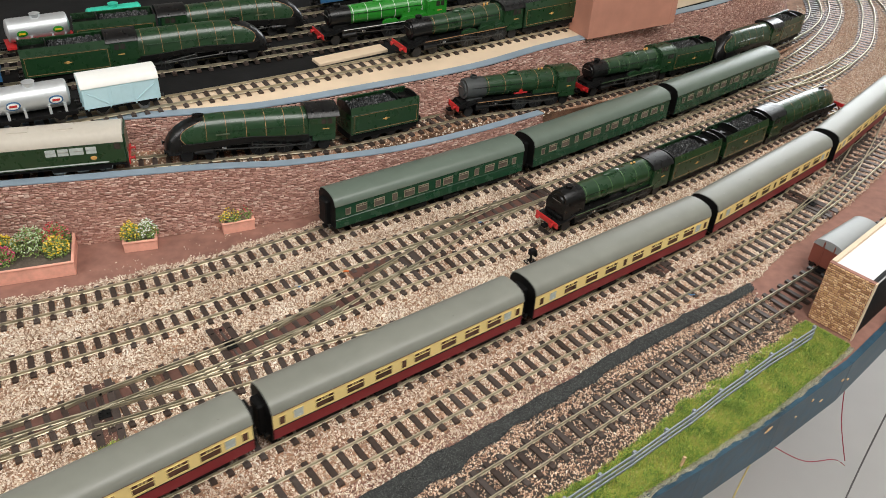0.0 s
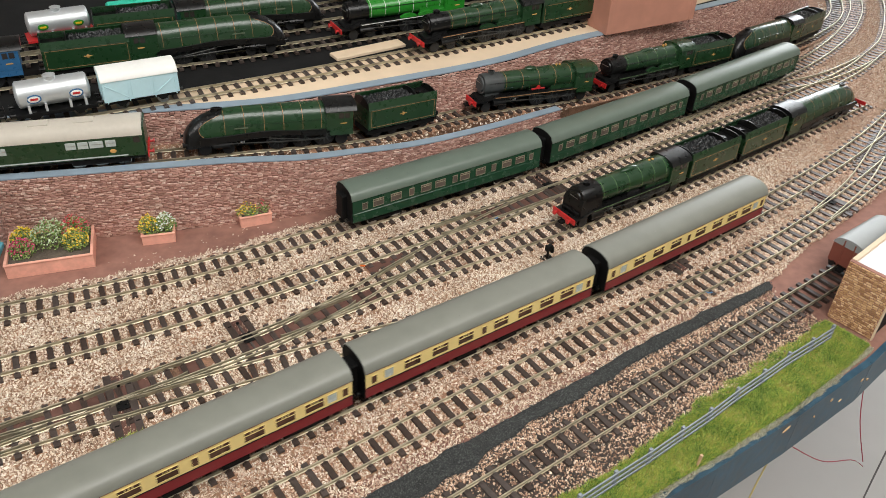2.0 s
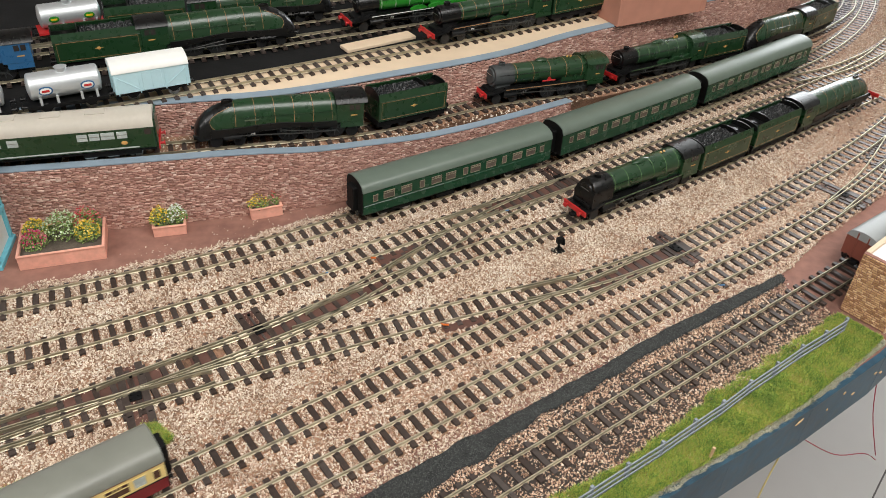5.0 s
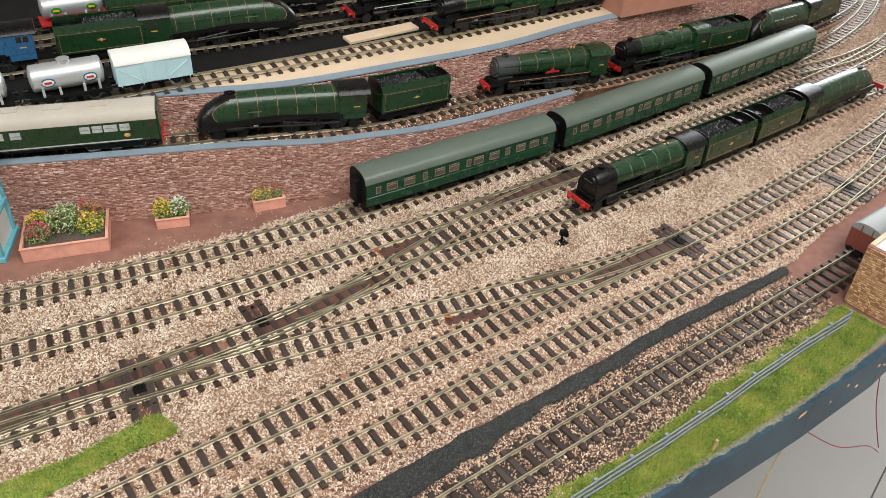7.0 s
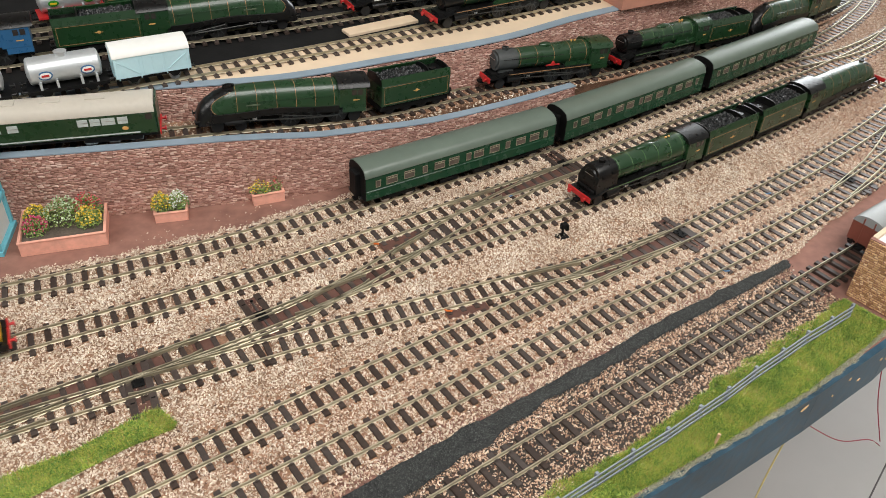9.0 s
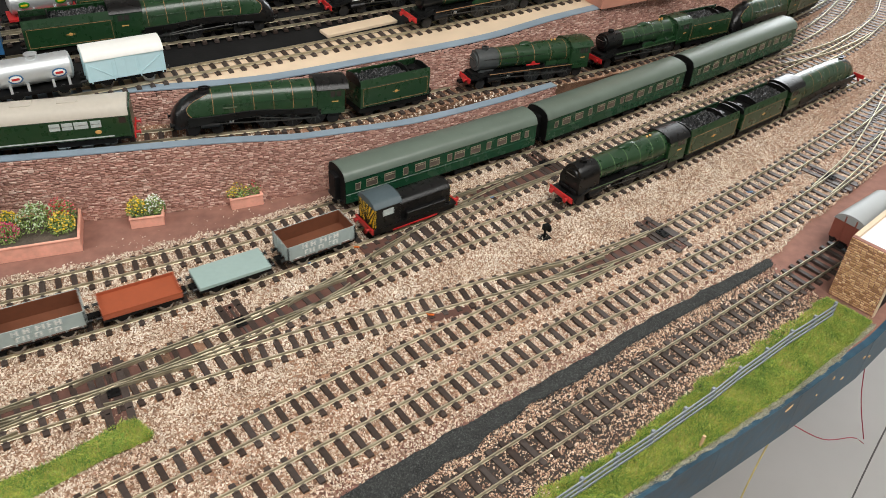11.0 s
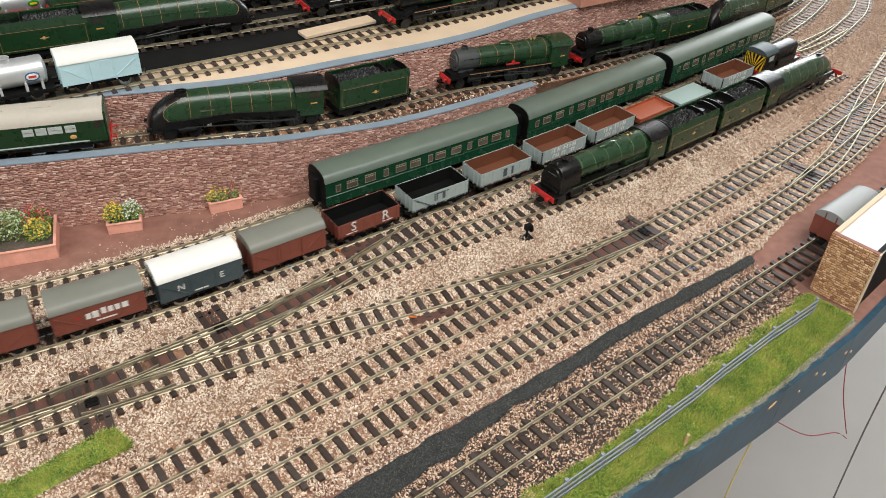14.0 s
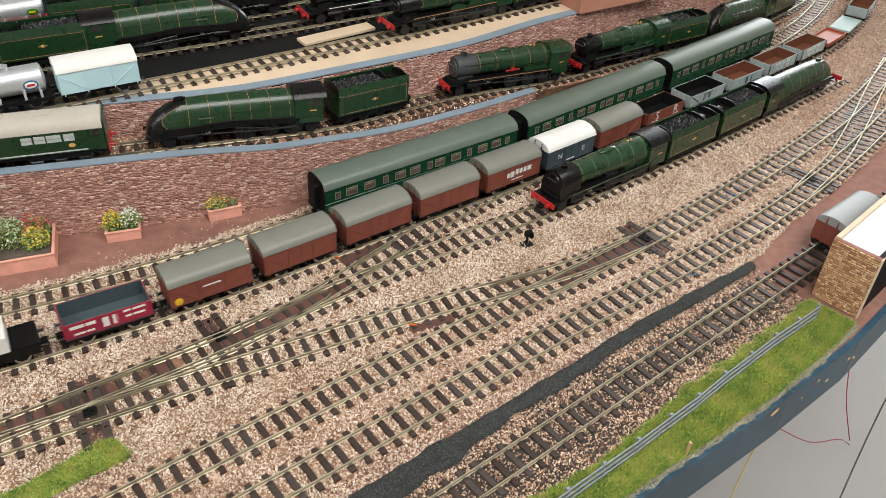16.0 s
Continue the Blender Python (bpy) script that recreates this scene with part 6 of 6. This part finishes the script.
# ---- line-side things ----
def planter(x, y, yaw, w, d, h, label):
    c = thing("flower_planter", label, "planter", "planters along the wall")
    t = 0.0022
    for s in (-1, 1):
        part("long_side", built(box, -w / 2, w / 2, *sorted((s * d / 2, s * (d / 2 - t))), 0, h, 0.0004), M["terracotta"], c)
        part("short_side", built(box, *sorted((s * w / 2, s * (w / 2 - t))), -d / 2 + t, d / 2 - t, 0, h, 0.0004), M["terracotta"], c)
        part("rim", built(box, -w / 2 - 0.0006, w / 2 + 0.0006, *sorted((s * (d / 2 + 0.0006), s * (d / 2 - t))), h, h + 0.0014, 0.0003), M["terracotta"], c)
        part("rim", built(box, *sorted((s * (w / 2 + 0.0006), s * (w / 2 - t))), -d / 2 + t, d / 2 - t, h, h + 0.0014, 0.0003), M["terracotta"], c)
    part("earth", lumps(-w / 2 + t, w / 2 - t, -d / 2 + t, d / 2 - t, h - 0.0022, 0.001, 16, 8, 2), M["earth"], c, "dark potting earth")
    c.matrix_basis = pose(x, y, 0, 0, 0, yaw)
    return c


def flowers(m, x, y, z, r, high, bloom, label, seed, dense=1.0):
    """A bushy plant: many small leaves round hidden stems, with blossoms near its outside."""
    rr = random.Random(seed)
    c = thing("flowering_plant", label, "plant", "plants in the planters")
    c.matrix_basis = m @ Matrix.Translation((x, y, z))
    bm, bl = bmesh.new(), bmesh.new()
    for k in range(int(330 * dense)):
        a, u = rr.uniform(0, 6.283), rr.random() ** 0.5
        p = Vector((math.cos(a) * r * u, math.sin(a) * r * u, high * rr.uniform(0.1, 1) * (1.05 - 0.6 * u * u)))
        d = Vector((rr.gauss(0, 1), rr.gauss(0, 1), rr.gauss(0.6, 0.6))).normalized() * rr.uniform(0.0014, 0.0030)
        s = d.orthogonal().normalized() * 0.0006
        vs = [bm.verts.new(q) for q in (p - d * 0.5, p + s, p + d * 0.5, p - s)]
        bm.faces.new(vs)
    for k in range(int(64 * dense)):
        a, u = rr.uniform(0, 6.283), rr.random() ** 0.5
        p = Vector((math.cos(a) * r * u, math.sin(a) * r * u, high * rr.uniform(0.6, 1.1) * (1.08 - 0.6 * u * u)))
        bmesh.ops.create_icosphere(bl, subdivisions=1, radius=rr.uniform(0.0005, 0.0010), matrix=Matrix.Translation(p)) if k % 3 == 0 else None
        for j in range(3):
            d = Vector((rr.gauss(0, 1), rr.gauss(0, 1), rr.gauss(0.3, 0.6))).normalized() * 0.0011
            s = d.orthogonal().normalized() * 0.0007
            bl.faces.new([bl.verts.new(p + q) for q in (-d, s, d, -s)])
    part("leaves", bm, M["leaf"], c)
    part("blossoms", bl, M[bloom], c)
    return c


yaw1 = math.degrees(math.atan2(0.028, 0.073))
m1 = pose(-0.3265, 0.6735, 0, 0, 0, yaw1)
planter(-0.3265, 0.6735, yaw1, 0.078, 0.056, 0.0145, "large pink terracotta planter with flowering plants")
for x, y, r, hgt, bloom, label in ((-0.024, -0.008, 0.012, 0.016, "pink_bloom", "plant with small pink blossoms"), (-0.024, 0.010, 0.012, 0.017, "yellow_bloom", "plant with bright yellow blossoms"), (0.001, 0.006, 0.018, 0.023, "pale_leaf", "broad pale green plant with whitish leaves"), (0.024, -0.006, 0.012, 0.018, "yellow_bloom", "plant with bright yellow blossoms"), (0.023, 0.012, 0.014, 0.021, "red_bloom", "plant with dull red blossoms")):
    flowers(m1, x, y, 0.013, r, hgt, bloom, label, int(x * 1e4) + 900, 2.4)
yaw2 = math.degrees(math.atan2(0.010, 0.030))
m2 = pose(-0.2355, 0.7155, 0, 0, 0, yaw2)
planter(-0.2355, 0.7155, yaw2, 0.032, 0.022, 0.0105, "small pink terracotta planter against the brick wall")
flowers(m2, -0.008, 0, 0.009, 0.011, 0.018, "yellow_bloom", "bushy plant with yellow blossoms", 5, 1.6)
flowers(m2, 0.008, 0.001, 0.009, 0.0105, 0.019, "white_bloom", "bushy plant with white blossoms", 6, 1.6)
yaw3 = math.degrees(math.atan2(0.014, 0.030))
m3 = pose(-0.1475, 0.759, 0, 0, 0, yaw3)
planter(-0.1475, 0.759, yaw3, 0.033, 0.023, 0.0115, "small pink terracotta planter beside the coaches")
flowers(m3, -0.007, 0, 0.010, 0.012, 0.016, "yellow_bloom", "bushy plant with yellow blossoms", 8, 1.6)
flowers(m3, 0.008, 0.002, 0.010, 0.0105, 0.020, "red_bloom", "bushy plant with red blossoms", 9, 1.6)
m4 = pose(-0.268, 0.352, 0, 0, 0, 40)
planter(-0.268, 0.352, 40, 0.04, 0.026, 0.0145, "pink terracotta planter on the grass patch")
flowers(m4, 0.004, 0, 0.013, 0.010, 0.014, "yellow_bloom", "bushy plant with yellow blossoms", 11)

# fence along the verge
fence = thing("post_and_rail_fence", "grey plastic three-rail fence along the grass verge", "fence")
POSTS = [(-0.008, 0.277), (0.021, 0.300), (0.051, 0.324), (0.080, 0.348), (0.110, 0.372), (0.140, 0.396), (0.169, 0.4195), (0.1975, 0.4425), (0.2265, 0.4655), (0.2555, 0.490), (0.282, 0.512), (0.3095, 0.537), (0.338, 0.561), (0.366, 0.585), (0.393, 0.606), (0.418, 0.626)]
for x, y in POSTS:
    bm = bmesh.new()
    box(bm, -0.0014, 0.0014, -0.0012, 0.0012, 0, 0.0182, 0.0002)
    part("post", bm, M["fence"], fence, m=pose(x, y, 0.001, 0, 0, 38 + random.uniform(-4, 4)))
for (xa, ya), (xb, yb) in zip(POSTS, POSTS[1:]):
    ln, yaw = math.dist((xa, ya), (xb, yb)), math.degrees(math.atan2(yb - ya, xb - xa))
    for z in (0.0052, 0.0112, 0.0172):
        bm = bmesh.new()
        box(bm, 0, ln, -0.0005, 0.0005, -0.0010, 0.0010)
        part("fence_rail", bm, M["fence"], fence, m=pose(xa, ya, z + random.uniform(-.0003, .0003), 0, 0, yaw) @ Matrix.Translation((0, -0.0014, 0)))
bm = bmesh.new()
tube(bm, (0.265, 0.467, 0.002), (0.2665, 0.4685, 0.0125), 0.0011, 8, 0.0014)
stake = solid("wooden_peg", bm, M["bare_wood"], "small bare wooden peg in the grass", "peg")

# stone-faced building over the siding
SB = pose(0.4285, 0.6615, 0, 0, 0, -46)
house = thing("stone_building", "yellow stone-faced model building with white card roof", "building")
house.matrix_basis = SB
hw, hd, hh = 0.043, 0.19, 0.067
part("front_wall", built(box, 0, hw, 0, 0.004, 0, hh), M["mortar"], house)
part("side_wall", built(box, hw - 0.004, hw - 0.0008, 0.004, hd, 0, hh), M["dull_black"], house, "added black side wall, stands in for the drum")
part("end_strip", built(box, hw, hw + 0.0012, -0.0008, 0.0042, 0, hh), M["ply"], house, "pale bare wood edge")
part("side_wall", built(box, 0, 0.004, 0.05, hd, 0.052, hh), M["bare_wood"], house, "bare wooden wall head")
part("back_wall", built(box, 0.004, hw - 0.004, hd - 0.004, hd, 0, hh), M["bare_wood"], house)
part("roof", built(box, 0.004, hw - 0.0005, 0.004, hd - 0.004, hh - 0.006, hh - 0.003), M["card"], house, "white card roof, set below the wall head")
part("wall_head", built(box, 0, 0.0042, 0.0042, hd, hh - 0.006, hh + 0.0006), M["ply"], house)
vs, fs = [], []
r = random.Random(9)
z = 0.0008
while z < hh - 0.002:
    ch = r.uniform(0.0019, 0.0027)
    x = -0.0005 + r.uniform(-0.003, 0)
    while x < hw - 0.001:
        ln = r.uniform(0.0026, 0.0058)
        o, dep = len(vs), r.uniform(0.0006, 0.0012)
        x0, x1, z0, z1 = max(0.0, x) + 0.0002, min(hw, x + ln) - 0.0002, z + 0.0002, z + ch - 0.0002
        if x1 - x0 > 0.001:
            for yy, k in ((0, 0), (-dep, 0.0004)):
                vs += [(x0 + k, yy, z0 + k + r.uniform(0, .0003)), (x1 - k, yy, z0 + k), (x1 - k, yy, z1 - k), (x0 + k, yy, z1 - k + r.uniform(-.0003, 0))]
            fs += [[o + i for i in f] for f in ((4, 5, 6, 7), (0, 1, 5, 4), (1, 2, 6, 5), (2, 3, 7, 6), (3, 0, 4, 7))]
        x += ln
    z += ch
stone_mesh = []
for k in range(0, len(vs), 8):
    me = bpy.data.meshes.new("stone")
    me.from_pydata([tuple(Vector(v) - Vector(vs[k])) for v in vs[k:k + 8]], [], [(4, 5, 6, 7), (0, 1, 5, 4), (1, 2, 6, 5), (2, 3, 7, 6), (3, 0, 4, 7)])
    me.materials.append(M["stone_face"])
    ob = new("stone", me)
    ob.parent, ob.matrix_local = house, Matrix.Translation(Vector(vs[k]) - Vector((0, 0.0001, 0)))
for o in [x for x in M["stone_face"].node_tree.nodes if x.bl_idname == "ShaderNodeNewGeometry"]:
    nt = M["stone_face"].node_tree
    info = nt.nodes.new("ShaderNodeObjectInfo")
    for l in [l for l in nt.links if l.from_node == o]:
        nt.links.new(info.outputs["Random"], l.to_socket)
bm = bmesh.new()
tube(bm, (0.515, 0.645, 0.0145), (0.530, 0.660, 0.0145), 0.0145, 26)
solid("drum", bm, M["dull_black"], "black round drum beside the stone building", "drum")

# cream and turquoise hut at the near end of the wall
hut = thing("signal_hut", "white hut with turquoise corner posts beside the planter", "hut")
hut.matrix_basis = pose(-0.371, 0.634, 0, 0, 0, 14)
part("wall", built(box, -0.12, -0.003, 0, 0.05, 0.004, 0.085), M["white"], hut)
part("corner_post", built(box, -0.004, 0.0, -0.001, 0.004, 0.0, 0.085, 0.0004), M["sky_blue"], hut)
part("corner_post", built(box, -0.004, 0.0, 0.047, 0.0515, 0.0, 0.085, 0.0004), M["sky_blue"], hut)
part("plinth", built(box, -0.12, 0.002, -0.0025, 0.052, 0.0, 0.005, 0.0004), M["sky_blue"], hut)
part("mid_rail", built(box, -0.12, 0.0008, -0.0015, 0.051, 0.038, 0.042, 0.0003), M["sky_blue"], hut)
part("roof", built(box, -0.125, 0.004, -0.005, 0.056, 0.085, 0.088, 0.0005), M["bare_wood"], hut)

# pink stained board that stands on the upper wall, timber behind
yawp = math.degrees(math.atan2(0.083, 0.130))
pb = thing("engine_shed", "pink stained plain wooden shed side, unfinished", "shed")
pb.matrix_basis = pose(0.247, 1.080, 0.1065, 0, 0, yawp)
part("side_wall", built(box, 0, 0.150, 0, 0.004, 0, 0.11, 0.0003), M["pink_board"], pb)
part("corner_post", built(box, -0.002, 0.006, -0.0006, 0.006, 0, 0.11, 0.0006), M["pink_board"], pb)
part("corner_post", built(box, 0.142, 0.152, -0.0006, 0.006, 0, 0.11, 0.0006), M["pink_board"], pb)
part("end_wall", built(box, 0, 0.004, 0.006, 0.10, 0, 0.11), M["pink_board"], pb)
bm = bmesh.new()
box(bm, 0, 0.22, 0, 0.02, 0, 0.02, 0.001)
tb = solid("timber_batten", bm, M["ply"], "bare timber batten lying behind the coping", "batten")
tb.matrix_basis = pose(0.372, 1.205, 0.1068, 0, 0, 39)
bm = bmesh.new()
box(bm, 0, 0.095, 0, 0.02, 0, 0.004, 0.0006)
tb = solid("plywood_offcut", bm, M["ply"], "pale plywood offcut lying behind the track", "offcut")
tb.matrix_basis = pose(-0.085, 0.945, 0.1050, 0, 0, 37)

# point motors, clips and a ground signal
def point_base(x, y, yaw, reach=0.030, label="dark point motor base between long ties"):
    c = thing("point_motor", label, "point motor", "point motors")
    c.matrix_basis = pose(x, y, 0.0005, 0, 0, yaw)
    part("base", built(box, -0.0065, 0.0065, -reach + 0.002, reach - 0.002, 0.0, 0.0026), M["point_brown"], c, "brown plastic base")
    for s in (-1, 1):
        tie = part("long_tie", built(box, s * 0.0078 - 0.0030, s * 0.0078 + 0.0030, -reach, reach, 0.0, 0.0036, 0.0003), M["sleeper"], c)
        for y0 in (-0.0215, 0.0215):
            part("slot", built(box, s * 0.0078 - 0.0016, s * 0.0078 + 0.0016, y0 - 0.0006, y0 + 0.0006, 0.0035, 0.0038), M["dull_black"], tie)
    part("tie_bar", built(box, -0.0010, 0.0010, -0.024, 0.024, 0.0026, 0.0036, 0.0002), M["sleeper"], c, "dark sliding tie bar")
    bm = bmesh.new()
    tube(bm, (0, 0.0215, 0.004), (0, 0.0215, 0.0052), 0.0013, 10)
    part("drive_pin", bm, M["dull_black"], c)
    bm = bmesh.new()
    box(bm, -0.0052, 0.0045, -0.0062, 0.0062, 0.0036, 0.0047, 0.0003)
    for k in range(5):
        u, v = (-0.004, -0.001, 0.002, 0.0035, -0.0028)[k], (-0.004, 0.003, -0.002, 0.0045, 0.0005)[k]
        tube(bm, (u, v, 0.0046), (u, v, 0.0056), 0.0011, 8)
    part("spring_box", bm, M["dull_black"], c, "black spring box between the rails")
    return c


for x, y, line in ((-0.108, 0.572, "c"), (-0.186, 0.486, "p"), (0.285, 0.738, "d"), (0.172, 0.862, "b"), (0.50, 0.868, "e")):
    point_base(x, y, at(line, near(line, x, y))[1], 0.038 if line == "p" else 0.030)
for x, y, mat, label in ((-0.024, 0.686, "orange", "orange"), (0.053, 0.595, "orange", "orange"), (-0.065, 0.657, "blue_clip", "blue"), (0.109, 0.786, "blue_clip", "blue"), (0.318, 0.680, "blue_clip", "blue"), (0.395, 0.825, "blue_clip", "blue")):
    bm = bmesh.new()
    k = 0.62 if label == "blue" else 0.85
    tube(bm, (0, 0, 0.0018), (0.0055 * k, -0.003 * k, 0.0042), 0.0011 * k, 8)
    tube(bm, (0, 0, 0.0018), (-0.003 * k, 0.002 * k, 0.0022), 0.0007 * k, 8)
    clip = solid("wire_clip", bm, M[mat], f"tiny {label} wire joiner in the ballast", "clip", "wire clips")
    clip.location = (x, y, 0.0025)
sig = thing("ground_signal", "small black ground signal standing in the ballast", "signal")
sig.matrix_basis = pose(0.163, 0.722, 0.001, 0, 0, 30)
part("base", built(box, -0.006, 0.006, -0.005, 0.005, 0, 0.0022, 0.0004), M["dull_black"], sig)
part("post", built(tube, (0, 0, 0.002), (0, 0, 0.013), 0.0013, 10), M["dull_black"], sig)
part("lamp_body", built(box, -0.003, 0.003, -0.0025, 0.0025, 0.011, 0.0175, 0.0006), M["dull_black"], sig)
bm = bmesh.new()
tube(bm, (0.0032, 0, 0.0125), (0.0042, 0, 0.0125), 0.0048, 18)
part("disc", bm, M["dull_black"], sig)
bm = bmesh.new()
box(bm, -0.0006, 0.0006, -0.019, 0.019, 0.011, 0.0165, 0.0003)
for s in (-1, 1):
    loft(bm, [[(x, s * 0.0095 - 0.0012, z), (x, s * 0.0095 + 0.0012, z), (x + 0.001, s * 0.0095 + 0.0012, z), (x + 0.001, s * 0.0095 - 0.0012, z)] for x, z in ((-0.001, 0.012), (-0.012, 0.0005))])
stop = solid("buffer_stop", bm, M["red"], "small red buffer stop at the siding's end", "buffer stop")
(sx, sy, sz), syaw = at("c", sc + 0.565)
stop.matrix_basis = pose(sx, sy, sz - 0.003, 0, 0, syaw + 180)


def wire(points, r, mat, label):
    s, q = spline(points, 0.012)
    bm = bmesh.new()
    rings = []
    for i, p in enumerate(q):
        d = Vector(q[min(i + 1, len(q) - 1)] - q[max(i - 1, 0)]).normalized()
        a = d.orthogonal().normalized()
        b = d.cross(a)
        rings.append([Vector(p) + (a * math.cos(t) + b * math.sin(t)) * r for t in [k * math.pi / 3 for k in range(6)]])
    loft(bm, rings)
    return solid("wire", bm, M[mat], label, "wire", "wires under the board", smooth=True)


wire([(0.365, 0.54, -0.045), (0.42, 0.56, -0.09), (0.47, 0.59, -0.12), (0.49, 0.60, -0.14)], 0.0005, "wire_red", "thin red wire hanging under the baseboard")
wire([(0.47, 0.63, -0.045), (0.475, 0.615, -0.09), (0.49, 0.60, -0.14)], 0.0005, "wire_red", "thin red wire hanging under the baseboard")
wire([(0.365, 0.545, -0.045), (0.345, 0.52, -0.11), (0.335, 0.50, -0.22), (0.33, 0.48, -0.34)], 0.0008, "wire_yellow", "thin yellow wire hanging under the baseboard")
wire([(0.62, 0.75, -0.05), (0.56, 0.67, -0.20), (0.50, 0.58, -0.33), (0.44, 0.50, -0.45), (0.42, 0.45, -0.6)], 0.0010, "wire_black", "black cable hanging under the baseboard")
wire([(0.30, 0.44, -0.60), (0.36, 0.48, -0.47), (0.44, 0.50, -0.46), (0.52, 0.52, -0.55)], 0.0014, "wire_black", "dark looped cable below the board")


# ---- the trains' runs ----
def motions():
    """Coaches roll off to the near end at a steady pace; the goods train comes in behind its shunter."""
    times = [0.5 * k for k in range(33)]
    ride = lambda t: -0.2225 * min(t, 7.0)
    for ob, s in STEAM:
        walk(ob, [(t, on_track("d", s + ride(t), 0.16)) for t in times])
    pull = lambda t: float(np.interp(t, (0, 6.0, 9.2, 11.3, 12.0, 12.5, 13.0, 14.0, 15.0, 16.0), (1.93, 1.93, 2.640, 3.104, 3.257, 3.366, 3.476, 3.694, 3.913, 4.128)))
    for ob, s in GOODS:
        walk(ob, [(t, on_track("b", s + pull(t), 0.04)) for t in times])


motions()
